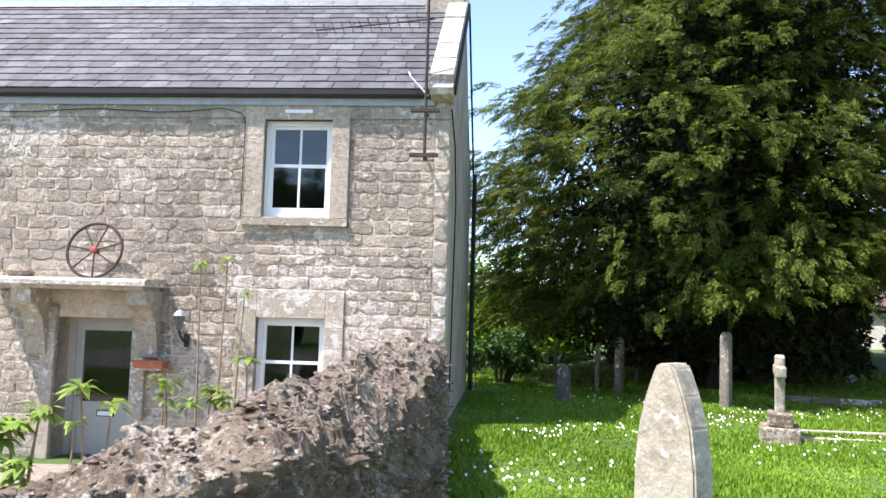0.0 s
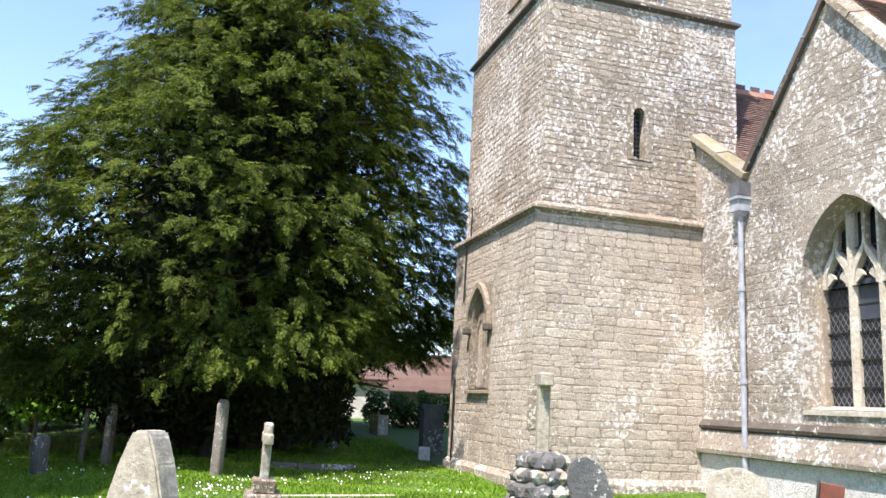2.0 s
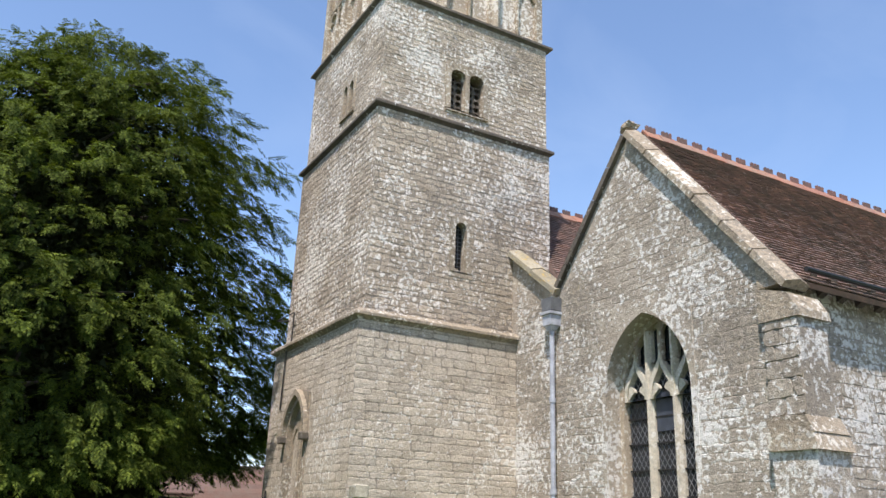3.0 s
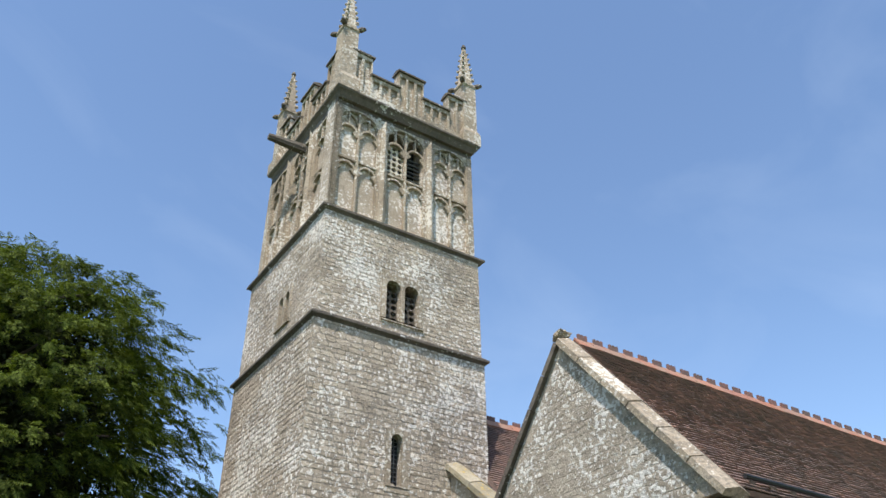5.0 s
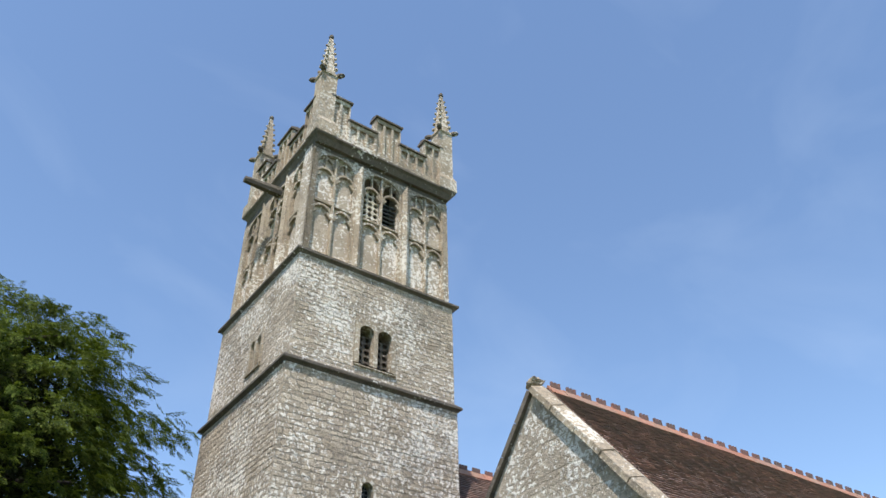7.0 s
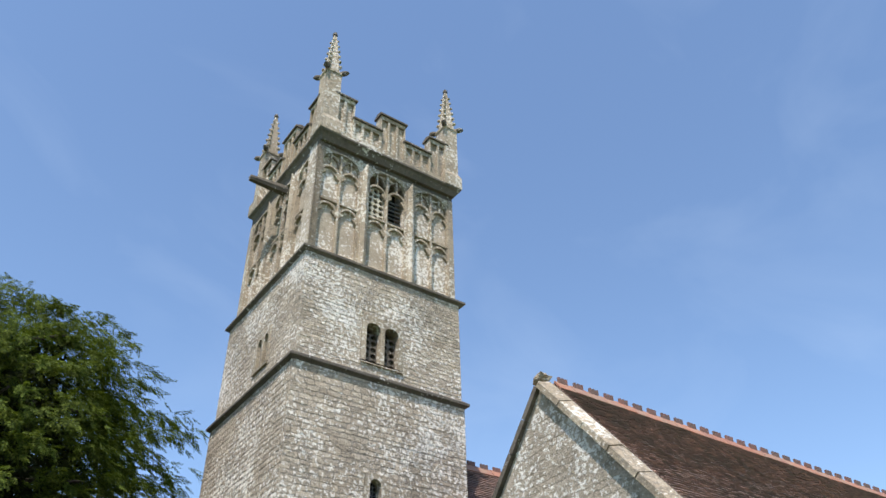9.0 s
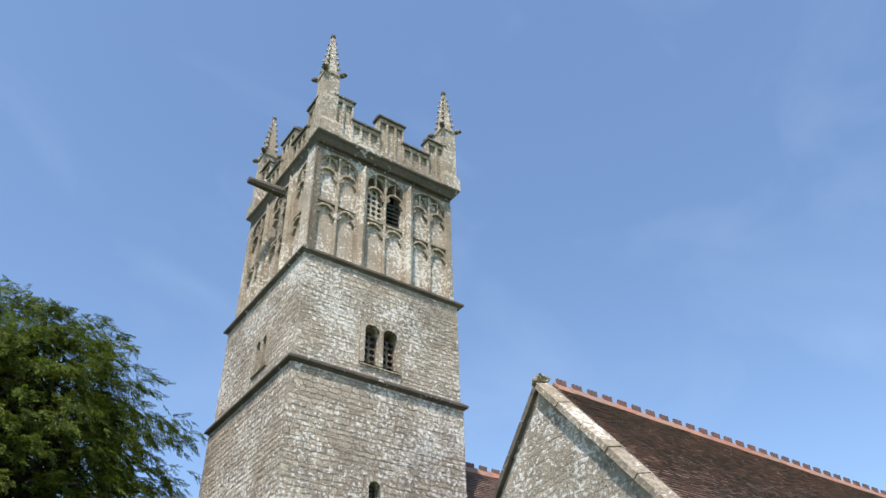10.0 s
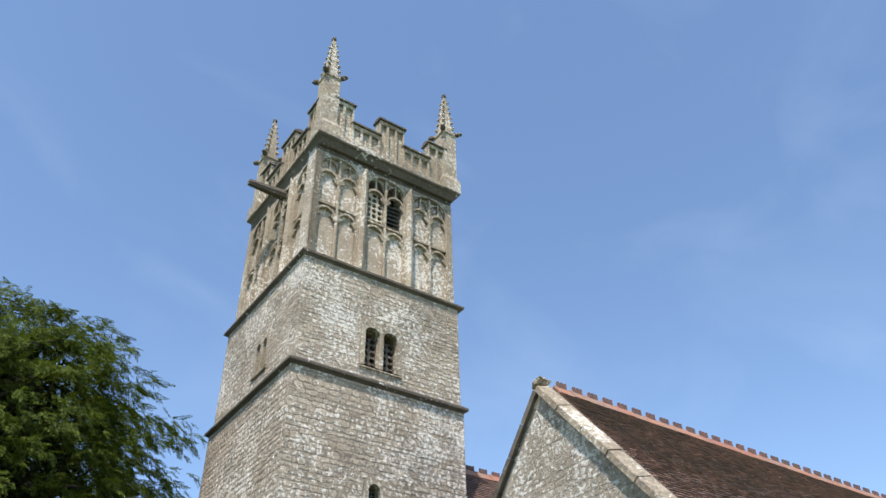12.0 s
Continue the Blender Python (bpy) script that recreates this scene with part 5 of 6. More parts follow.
def ground_z(x, y):
    """Churchyard at 0; the cottage garden lies lower behind its wall, and the land rises beyond the yew."""
    x, y = np.asarray(x, float), np.asarray(y, float)
    edge = np.interp(y, [4.2, 4.7, 5.6, 6.4, 11.8, 12.2], [-9.0, -1.25, -0.62, -0.3, -0.28, 0.0])
    garden = smooth(0.0, 0.12, edge - x) * smooth(4.3, 4.5, y) * (1 - smooth(18.4, 18.6, y))
    z = -0.66 * garden
    z += 0.75 * smooth(17, 28, y) * smooth(3, 10, x)
    z += 2.2 * smooth(34, 70, np.hypot(x, y)) * (1 - garden)
    z += (0.05 * np.sin(x * 0.9 + 1.2) * np.sin(y * 0.7) + 0.02 * np.sin(x * 2.3 + y * 1.7)) * smooth(6, 9, y) * smooth(0.3, 1.2, x) * (1 - garden)
    return z


xs = np.unique(np.concatenate([np.linspace(-500, -14, 20), np.linspace(-14, -3, 18), np.arange(-3, 2, 0.12), np.linspace(2, 18, 46), np.linspace(18, 60, 26), np.linspace(60, 500, 16)]))
ys = np.unique(np.concatenate([np.linspace(-500, -10, 18), np.linspace(-10, 4, 14), np.arange(4, 13, 0.15), np.linspace(13, 32, 46), np.linspace(32, 80, 22), np.linspace(80, 600, 14)]))
gx, gy = np.meshgrid(xs, ys)
gz = ground_z(gx, gy)
n_x, n_y = len(xs), len(ys)
quads = [(j * n_x + i, j * n_x + i + 1, (j + 1) * n_x + i + 1, (j + 1) * n_x + i) for j in range(n_y - 1) for i in range(n_x - 1)]
ground = mesh_part("ground", mesh_from("ground", np.stack([gx, gy, gz], -1).reshape(-1, 3).tolist(), quads), TURF, None, smooth=True)
tagged(ground, "mown churchyard grass with daisies", "grass", kind="structure")
# added, unseen: neutral ground over the turf, against green bounce on the cottage
gravel = part("path", boxed(-11.0, -1.3, 5.0, 11.75, -0.72, -0.645), GRAVEL, None)
tagged(gravel, "pale gravel sheet added before the cottage to keep green bounce off it", "path", kind="structure")
# added round the viewpoint, unseen; its grey keeps bounced light neutral
road = part("road", boxed(-60, 60, -6.0, 3.3, -0.1, 0.012), TARMAC, None)
tagged(road, "grey ground sheet added by the churchyard to keep bounce light neutral", "road", kind="structure")
npr = np.random.RandomState(7)


def tri_mesh(name, tris, material, parent=None):
    """A mesh of loose triangles from an array of shape (n, 3, 3)."""
    tris = np.asarray(tris, np.float32).reshape(-1, 3)
    n = len(tris) // 3
    me = bpy.data.meshes.new(name)
    me.vertices.add(3 * n), me.loops.add(3 * n), me.polygons.add(n)
    me.vertices.foreach_set("co", tris.ravel())
    me.loops.foreach_set("vertex_index", np.arange(3 * n, dtype=np.int32))
    me.polygons.foreach_set("loop_start", np.arange(0, 3 * n, 3, dtype=np.int32))
    me.update(calc_edges=True)
    return mesh_part(name, me, material, parent)


def free_of_walls(x, y):
    """Keeps points off the tower, the church, the cottage and the garden."""
    c, s = math.cos(radians(-16.8)), math.sin(radians(-16.8))
    lx, ly = (x - 10.89) * c + (y - 12.62) * s, -(x - 10.89) * s + (y - 12.62) * c
    on_church = ((lx > -0.32) & (ly > -0.32) & (lx < 6)) | ((lx > 3.7) & (ly > -7.9))
    on_house = (x < 0.25 + 0.08 * (y - 11.8)) & (y < 18.5)
    return ~on_church & ~on_house


# grass blades: denser near the path
N = 100000
az, r = radians(1) * npr.uniform(0, 62, N), 5.5 + 21 * npr.uniform(0, 1, N) ** 1.25
bx, by = r * np.sin(az), r * np.cos(az)
ok = free_of_walls(bx, by)
bx, by, r = bx[ok], by[ok], r[ok]
bz = ground_z(bx, by)
tris = []
for k in range(3):
    a = npr.uniform(0, 2 * np.pi, len(bx))
    h = npr.uniform(0.03, 0.075, len(bx)) * (0.75 + 0.5 * np.sin(bx * 1.7) * np.sin(by * 1.3))
    w = 0.006 + 0.0009 * r
    lean = npr.uniform(0.0, 0.05, len(bx))
    ox, oy = bx + npr.uniform(-0.05, 0.05, len(bx)), by + npr.uniform(-0.05, 0.05, len(bx))
    p0 = np.stack([ox - w * np.cos(a), oy - w * np.sin(a), bz - 0.005], -1)
    p1 = np.stack([ox + w * np.cos(a), oy + w * np.sin(a), bz - 0.005], -1)
    p2 = np.stack([ox - lean * np.sin(a), oy + lean * np.cos(a), bz + h], -1)
    tris.append(np.stack([p0, p1, p2], 1))
grass = tri_mesh("grass", np.concatenate(tris), GRASS_LEAF)
tagged(grass, "short bright green grass blades", "grass", kind="stuff")
# daisies in drifts
spots = []
for x, y, n, spread in [(2.3, 11.9, 130, 0.5), (0.7, 8.1, 150, 0.45), (1.7, 9.0, 60, 0.5), (4.9, 13.5, 110, 0.6), (4.1, 10.7, 60, 0.5), (4.4, 13.1, 90, 0.35), (8.9, 12.2, 60, 0.4), (8.1, 15.4, 80, 0.7), (1.5, 11.0, 70, 0.5), (7.7, 14.8, 60, 0.6), (11.1, 9.9, 110, 0.4), (5.4, 10.9, 90, 0.8), (5.3, 14.2, 120, 0.8), (9.4, 16.2, 50, 0.6), (3.4, 16.0, 70, 0.8), (1.4, 10.9, 60, 0.6)]:
    spots.append(np.stack([npr.normal(x, spread, n // 5), npr.normal(y, spread * 0.6, n // 5)], -1))
az, r = npr.uniform(0.02, 0.95, 70), npr.uniform(6, 20, 70)
spots.append(np.stack([r * np.sin(az), r * np.cos(az)], -1))
spots = np.concatenate(spots)
spots = spots[free_of_walls(spots[:, 0], spots[:, 1])]
tris = []
for k in range(8):
    a0, a1 = k * np.pi / 4, (k + 1) * np.pi / 4
    rad = npr.uniform(0.009, 0.016, len(spots)) if k == 0 else rad
    z = ground_z(spots[:, 0], spots[:, 1]) + 0.065
    mid = np.stack([spots[:, 0], spots[:, 1], z + 0.006], -1)
    e0 = np.stack([spots[:, 0] + rad * np.cos(a0), spots[:, 1] + rad * np.sin(a0), z - 0.012 * np.sin(a0) * -1], -1)
    e1 = np.stack([spots[:, 0] + rad * np.cos(a1), spots[:, 1] + rad * np.sin(a1), z - 0.012 * np.sin(a1) * -1], -1)
    tris.append(np.stack([mid, e0, e1], 1))
daisies = tri_mesh("daisies", np.concatenate(tris), PETAL)
tagged(daisies, "white daisies scattered in drifts over the grass", "daisies", kind="stuff")

# ---------------------------------------------------------------- tumbledown garden wall
# stations along its churchyard foot: x, y, height of the back edge, how far the near edge has slumped
WALL = [(0.03, 11.72, 1.25, 0.08), (0.06, 6.6, 1.4, 0.1), (0.0, 6.15, 1.38, 0.16), (-0.28, 5.3, 1.27, 0.36), (-0.46, 4.8, 1.18, 0.38), (-0.72, 4.3, 1.1, 0.14), (-1.2, 3.95, 0.98, 0.24),
        (-1.7, 3.95, 0.98, 0.3), (-2.1, 4.05, 0.72, 0.2), (-2.8, 4.2, 0.48, 0.12), (-4.6, 4.3, 0.44, 0.1)]
garden_wall = thing("garden_wall", pose(0, 0, 0), "tumbledown rubble garden wall with a broken top", "wall")
path = [Vector((x, y, 0)) for x, y, *_ in WALL]
dense = []
for (x0, y0, h0, s0), (x1, y1, h1, s1) in zip(WALL, WALL[1:]):
    k = max(2, round(math.hypot(x1 - x0, y1 - y0) / (0.022 if y0 < 7 else 0.06)))
    dense += [(x0 + (x1 - x0) * i / k, y0 + (y1 - y0) * i / k, h0 + (h1 - h0) * i / k, s0 + (s1 - s0) * i / k) for i in range(k)]
dense.append(WALL[-1])
for _ in range(7):  # ease the corners
    dense = [dense[0]] + [tuple((a + 2 * b + c) / 4 for a, b, c in zip(*t)) for t in zip(dense, dense[1:], dense[2:])] + [dense[-1]]
verts, ringsize = [], 0
skin = []
for i, (x, y, h, slump) in enumerate(dense):
    a, b = dense[max(i - 1, 0)], dense[min(i + 1, len(dense) - 1)]
    d = Vector((b[0] - a[0], b[1] - a[1], 0)).normalized()
    back = Vector((d.y, -d.x, 0))  # away from the churchyard
    foot = Vector((x, y, -0.7))
    rim, top = h - slump, h
    prof = [(0.0, 0.0)] + [(0.0 + 0.06 * f, 0.7 + rim * f) for f in np.linspace(0.08, 0.96, 18)] + [(0.09, 0.7 + rim)]
    prof += [(0.09 + 0.4 * f, 0.7 + rim + (top - rim) * math.sin(f * math.pi / 2)) for f in np.linspace(0.06, 0.94, 16)] + [(0.52, 0.7 + top - 0.02), (0.58, 0.7 + top - 0.12), (0.6, 0.0)]
    row = []
    for u, z in prof:
        p = foot + back * u + Vector((0, 0, z))
        if z > 0.05:
            n1 = noise.noise(p * 2.2) * 0.1 + noise.noise(p * 5.5) * 0.07 + noise.noise(p * 13) * 0.04 + noise.noise(p * 31) * 0.022
            face = -back if u < 0.08 else Vector((0, 0, 1)) - back * 0.4
            p = p + face * n1
        row.append(p)
    skin.append(row)
ringsize = len(skin[0])
verts = [p for row in skin for p in row]
faces = [(i * ringsize + j, (i + 1) * ringsize + j, (i + 1) * ringsize + j + 1, i * ringsize + j + 1) for i in range(len(skin) - 1) for j in range(ringsize - 1)]
core = mesh_part("wall_core", mesh_from("wall_core", verts, faces), RUBBLE, garden_wall, "crumbling brown mortar and rubble core")
# stones bedded in the faces and lying loose on the top
shapes = []
for k in range(10):
    bm = bmesh.new()
    bmesh.ops.create_icosphere(bm, subdivisions=2, radius=0.5)
    for v in bm.verts:
        q = v.co * 1.0
        v.co = Vector((q.x, q.y * 0.8, q.z * 0.55)) * (1 + 0.5 * noise.noise(q * 2.1 + Vector((k * 3.1, 0, 0))))
    me = bpy.data.meshes.new("stone")
    bm.to_mesh(me)
    bm.free()
    me.materials.append(RUBBLE)
    shapes.append(me)
count = 0
loose_v, loose_f = [], []
for k in range(3000):
    i = rng.randrange(2, len(skin) - 2)
    j = rng.randrange(2, ringsize - 2)
    p = skin[i][j] + Vector((rng.uniform(-0.03, 0.03), rng.uniform(-0.03, 0.03), rng.uniform(-0.02, 0.02)))
    if p.y > 7.5 and rng.random() < 0.7:
        continue
    on_top = j > 18
    s = rng.uniform(0.015, 0.05) if on_top else rng.uniform(0.03, 0.08)
    p = p - Vector((0, 0, s * 0.22)) if on_top else p + (Vector((-0.6, 5.5, p.z)) - p).normalized() * s * 0.2
    if rng.random() < 0.05:
        s *= 1.7
    m = Matrix.Translation(p) @ Euler((rng.uniform(-0.3, 0.3), rng.uniform(-0.3, 0.3), rng.uniform(0, 6.3))).to_matrix().to_4x4() @ Matrix.Diagonal((s * 1.4, s * 1.1, s * 0.8, 1))
    me = rng.choice(shapes)
    if count < 290 and p.y < 6.5 and s > 0.045:
        ob = new("stone", me)
        ob.parent = core
        ob.matrix_local = m
        count += 1
    else:
        base = len(loose_v)
        loose_v += [m @ v.co for v in me.vertices]
        loose_f += [tuple(base + q for q in f.vertices) for f in me.polygons]
tagged(mesh_part("rubble", mesh_from("rubble", loose_v, loose_f), RUBBLE, core), kind="stuff")
# dead creeper stems matted over the broken top
DEAD_STEM = plain_mat("dead_stem", (0.24, 0.2, 0.155), 0.9, 0, 0.45, 14, 0.5)
stem_v, stem_f = [], []
for k in range(1500):
    i, j = float(rng.randrange(8, len(skin) - 8)), float(rng.randrange(12, ringsize - 3))
    if not 4.4 < skin[int(i)][0].y < 8.5 or skin[int(i)][0].x < -1.9:
        continue
    di, dj = rng.uniform(-1.6, 1.6), rng.uniform(-1.0, 1.0)
    r, last = rng.uniform(0.0015, 0.0042), None
    for step in range(rng.randrange(5, 11)):
        if not (2 < i < len(skin) - 3 and 8 < j < ringsize - 2):
            break
        p = skin[int(i)][int(j)].lerp(skin[int(i) + 1][int(j)], i % 1) + Vector((rng.uniform(-0.008, 0.008), rng.uniform(-0.008, 0.008), rng.uniform(0.002, 0.02)))
        b = len(stem_v)
        stem_v += [p + Vector((-r, -r, 0)), p + Vector((r, -r, 0)), p + Vector((0, 0, 1.5 * r))]
        if last is not None:
            stem_f += [(last + q, last + (q + 1) % 3, b + (q + 1) % 3, b + q) for q in range(3)]
        last = b
        di, dj = di + rng.uniform(-0.6, 0.6), dj + rng.uniform(-0.5, 0.5)
        i, j = i + di, j + dj
tagged(mesh_part("creeper_stems", mesh_from("creeper_stems", stem_v, stem_f), DEAD_STEM, core, "matted grey dead creeper stems"), kind="stuff")

# ---------------------------------------------------------------- gravestones and crosses


def worn(bm, amount=0.012, scale=5.0, cuts=0):
    if cuts:
        bmesh.ops.subdivide_edges(bm, edges=bm.edges[:], cuts=cuts, use_grid_fill=True)
    for v in bm.verts:
        v.co += Vector((noise.noise(v.co * scale), noise.noise(v.co * scale + Vector((9, 0, 0))), noise.noise(v.co * scale + Vector((0, 9, 0))))) * amount
    return bm


def slab_stone(name, outline, thick, m, material, label, bevel=0.02):
    """A headstone cut from an outline (across, up), its foot in the ground."""
    bm = prismed(outline, "y", -thick / 2, thick / 2)
    bmesh.ops.bevel(bm, geom=bm.edges[:], offset=bevel, segments=2, affect="EDGES")
    bmesh.ops.triangulate(bm, faces=[f for f in bm.faces if len(f.verts) > 4])
    bmesh.ops.subdivide_edges(bm, edges=[e for e in bm.edges if e.calc_length() > 0.12], cuts=2)
    worn(bm, 0.004, 5)
    ob = part(name, bm, material, None, m=m)
    return tagged(ob, label, "gravestone", "gravestones in the churchyard")


def round_top(w, h, shoulder, n=10, power=1.0):
    pts = [(-w / 2, -0.3), (-w / 2, shoulder)]
    pts += [(-w / 2 * math.cos(math.pi * i / n), shoulder + (h - shoulder) * math.sin(math.pi * i / n) ** power) for i in range(1, n)]
    return pts + [(w / 2, shoulder), (w / 2, -0.3)]


near = [(-0.215, -0.3), (-0.225, 0.35), (-0.215, 0.75), (-0.185, 0.98), (-0.135, 1.17), (-0.07, 1.33), (-0.05, 1.36), (0.05, 1.36), (0.07, 1.33), (0.135, 1.17), (0.185, 0.98), (0.215, 0.75), (0.225, 0.35), (0.215, -0.3)]
slab_stone("gravestone", near, 0.2, pose(1.44, 4.99, 0, 0, 0, -50), GRAVE, "pale lichened gravestone with a pointed shoulder top", 0.014)
slab_stone("gravestone", round_top(0.42, 1.2, 0.9), 0.12, pose(6.62, 6.2, 0, 4, -20, -40), GRAVE_DARK, "dark grey gravestone leaning to one side")
slab_stone("gravestone", round_top(0.6, 1.12, 0.9), 0.14, pose(7.36, 5.3, 0, 0, 2, -52), GRAVE, "round-topped pale grey gravestone beside the church")
slab_stone("gravestone", round_top(0.62, 1.5, 1.3), 0.17, pose(5.6, 15.84, -0.02, 0, 5, 64), GRAVE_YEW_SHADE, "tall thin gravestone leaning under the yew")
slab_stone("gravestone", round_top(0.5, 0.72, 0.6), 0.11, pose(2.48, 16.1, 0, 0, -3, 60), GRAVE_DARK, "small dark gravestone standing edge-on in the grass")
slab_stone("gravestone", round_top(0.5, 1.26, 1.1), 0.13, pose(4.2, 18.95, 0, 0, 2, 66), GRAVE_YEW_SHADE, "narrow grey gravestone by the fence under the yew")
gzr = float(ground_z(10.9, 21.4))
slab_stone("gravestone", round_top(0.45, 1.05, 0.85), 0.14, pose(10.88, 21.4, gzr, 0, 0, 40), GRAVE_DARK, "dark upright gravestone behind the yew")
slab_stone("gravestone", round_top(0.4, 0.7, 0.55), 0.12, pose(10.5, 21.6, gzr, 0, -4, 30), GRAVE_DARK, "short dark gravestone behind the yew")
slab_stone("gravestone", [(-0.28, -0.2), (-0.28, 0.75), (0.28, 0.75), (0.28, -0.2)], 0.4, pose(14.0, 24.3, float(ground_z(14, 24.3)) - 0.1, 0, 0, 20), GRAVE, "squat pale pedestal tomb by the hedge")
slab_stone("gravestone", [(-0.16, -0.1), (-0.16, 0.38), (0.16, 0.38), (0.16, -0.1)], 0.05, pose(12.6, 19.2, float(ground_z(12.6, 19.2)), -20, 0, -30), WHITEWASH, "small white tablet leaning against a dark tomb")
slab_stone("gravestone", [(-0.3, -0.2), (-0.3, 1.25), (-0.36, 1.27), (-0.36, 1.4), (0.36, 1.4), (0.36, 1.27), (0.3, 1.25), (0.3, -0.2)], 0.6, pose(13.35, 20.05, float(ground_z(13.3, 20)), 0, 0, -20), GRAVE_DARK, "tall dark box tomb beside the church tower")


def stone_cross(m, label, height, arm_z, arm, wide, thick, base, material, head):
    """A Latin cross on stepped blocks."""
    c = thing("stone_cross", m, label, "cross", "crosses in the churchyard")
    z = 0.0
    for w, h in base:
        bm = worn(boxed(-w / 2, w / 2, -w / 2, w / 2, z - (0.1 if z == 0 else 0), z + h, 0.02), 0.02, 4)
        part("base_block", bm, head, c)
        z += h
    bm = bmesh.new()
    prism(bm, [(-wide / 2, -thick / 2), (wide / 2, -thick / 2), (wide / 2, thick / 2), (-wide / 2, thick / 2)], "z", z - 0.02, height)
    bmesh.ops.bevel(bm, geom=bm.edges[:], offset=0.02, segments=1, affect="EDGES")
    part("shaft", worn(bm, 0.01, 6), material, c)
    part("cross_arm", worn(boxed(-arm / 2, arm / 2, -thick / 2 - 0.004, thick / 2 + 0.004, arm_z - wide / 2, arm_z + wide / 2, 0.015), 0.008, 6), material, c)
    return c


stone_cross(pose(4.88, 11.62, 0, 0, -4, 72), "small weathered stone cross on a stepped brown base", 1.2, 0.98, 0.5, 0.15, 0.13, [(0.52, 0.2), (0.34, 0.2)], GRAVE, RUBBLE)
big = stone_cross(pose(8.92, 10.05, 0.0, 0, 0, 60), "tall grey stone cross on a mound of rough rocks", 2.2, 2.08, 0.62, 0.2, 0.2, [(0.4, 0.95)], GRAVE, GRAVE_DARK)
for k in range(46):
    lv = k // 12
    a = k * 2.399
    rad = 0.4 - 0.06 * lv
    bm = bmesh.new()
    bmesh.ops.create_icosphere(bm, subdivisions=2, radius=0.19)
    for v in bm.verts:
        q = v.co.copy()
        v.co = Vector((q.x * 1.15, q.y * 1.0, q.z * 0.8)) * (1 + 0.4 * noise.noise(q * 7 + Vector((k, 0, 0))))
    part("rock", bm, GRAVE_DARK if k % 3 else GRAVE, big, m=Matrix.Translation((rad * math.cos(a), rad * math.sin(a), 0.1 + lv * 0.23)) @ Matrix.Rotation(a, 4, "Z"))
# kerbs of two graves
kerb = thing("grave_kerb", pose(5.9, 11.5, 0.0, 0, 0, -8), "low stone kerb round a grassy grave", "kerb")
for i in range(4):
    part("kerb_stone", worn(boxed(-1.0 + i * 0.62, -0.4 + i * 0.62, -0.06, 0.06, -0.1, 0.05, 0.012), 0.01), GRAVE, kerb)
    part("kerb_stone", worn(boxed(-1.0 + i * 0.62, -0.4 + i * 0.62, 0.74, 0.86, -0.1, 0.06, 0.012), 0.01), GRAVE, kerb)
kerb = thing("grave_kerb", pose(8.4, 17.5, float(ground_z(8.4, 17.5)), 0, 0, -25), "long low kerb in the shade of the yew", "kerb")
for i in range(3):
    part("kerb_stone", worn(boxed(-1.0 + i * 0.68, -0.34 + i * 0.68, -0.08, 0.08, -0.1, 0.13, 0.02), 0.02), GRAVE_YEW_SHADE, kerb)
board = thing("wooden_board", pose(10.75, 6.35, 0, 0, 6, -60), "dark brown wooden board propped in the ground", "board")
part("panel", boxed(-0.15, 0.15, -0.03, 0.03, -0.1, 0.82, 0.008), plain_mat("dark_red_wood", (0.16, 0.05, 0.03), 0.5), board)
part("edge_strip", boxed(-0.19, -0.15, -0.05, 0.05, -0.1, 0.84, 0.006), BARK, board)
for i in range(5):
    ob = part("roof_tile", boxed(-0.13, 0.13, -0.09, 0.09, 0.0, 0.02, 0.004), BARN_TILE, None, m=pose(10.6 + 0.22 * i, 6.2 - 0.13 * i, 0.02 + 0.02 * (i % 2), 0, 0, 25 * i))
    tagged(ob, "orange clay tile lying by the church wall", "tile", "tiles by the church wall")
heap = [(7.62, 9.5, 0.13), (9.9, 9.2, 0.11), (9.7, 9.5, 0.08)]
for x, y, s in heap:
    bm = bmesh.new()
    bmesh.ops.create_icosphere(bm, subdivisions=2, radius=s)
    for v in bm.verts:
        v.co = Vector((v.co.x * 1.5, v.co.y, v.co.z * 0.6)) * (1 + 0.4 * noise.noise(v.co * 9))
    tagged(part("fallen_stone", bm, GRAVE, None, m=Matrix.Translation((x, y, s * 0.35))), "rough fallen stone lying in the grass", "stone")

# ---------------------------------------------------------------- foliage


YX, YY = 7.8, 21.6
yew = thing("yew_tree", pose(0, 0, 0), "huge dark green old yew tree with drooping sprays", "tree")
SIDE = math.atan2(-0.34, 0.94)  # the heading from the trunk past the tower
ENV_Z = [0.8, 3.0, 5.5, 7.6, 8.8, 10.0, 10.9, 11.8, 12.8, 13.7, 14.6]
ENV_L = [7.2, 7.8, 7.7, 6.7, 5.2, 4.6, 4.2, 4.0, 3.3, 2.2, 0.4]
ENV_R = [7.4, 7.9, 8.2, 8.1, 7.7, 6.8, 5.4, 4.9, 4.2, 3.0, 0.4]


def reach(z, a):
    """How far the crown reaches at a height and heading; it keeps clear of the tower."""
    w = (1 + math.cos(a - SIDE)) / 2
    r = w * np.interp(z, ENV_Z, ENV_R) + (1 - w) * np.interp(z, ENV_Z, ENV_L)
    return min(r, 8.0 - 2.6 * max(0.0, math.cos(a + radians(42))) ** 16 - 2.0 * max(0.0, math.cos(a + radians(80))) ** 4)


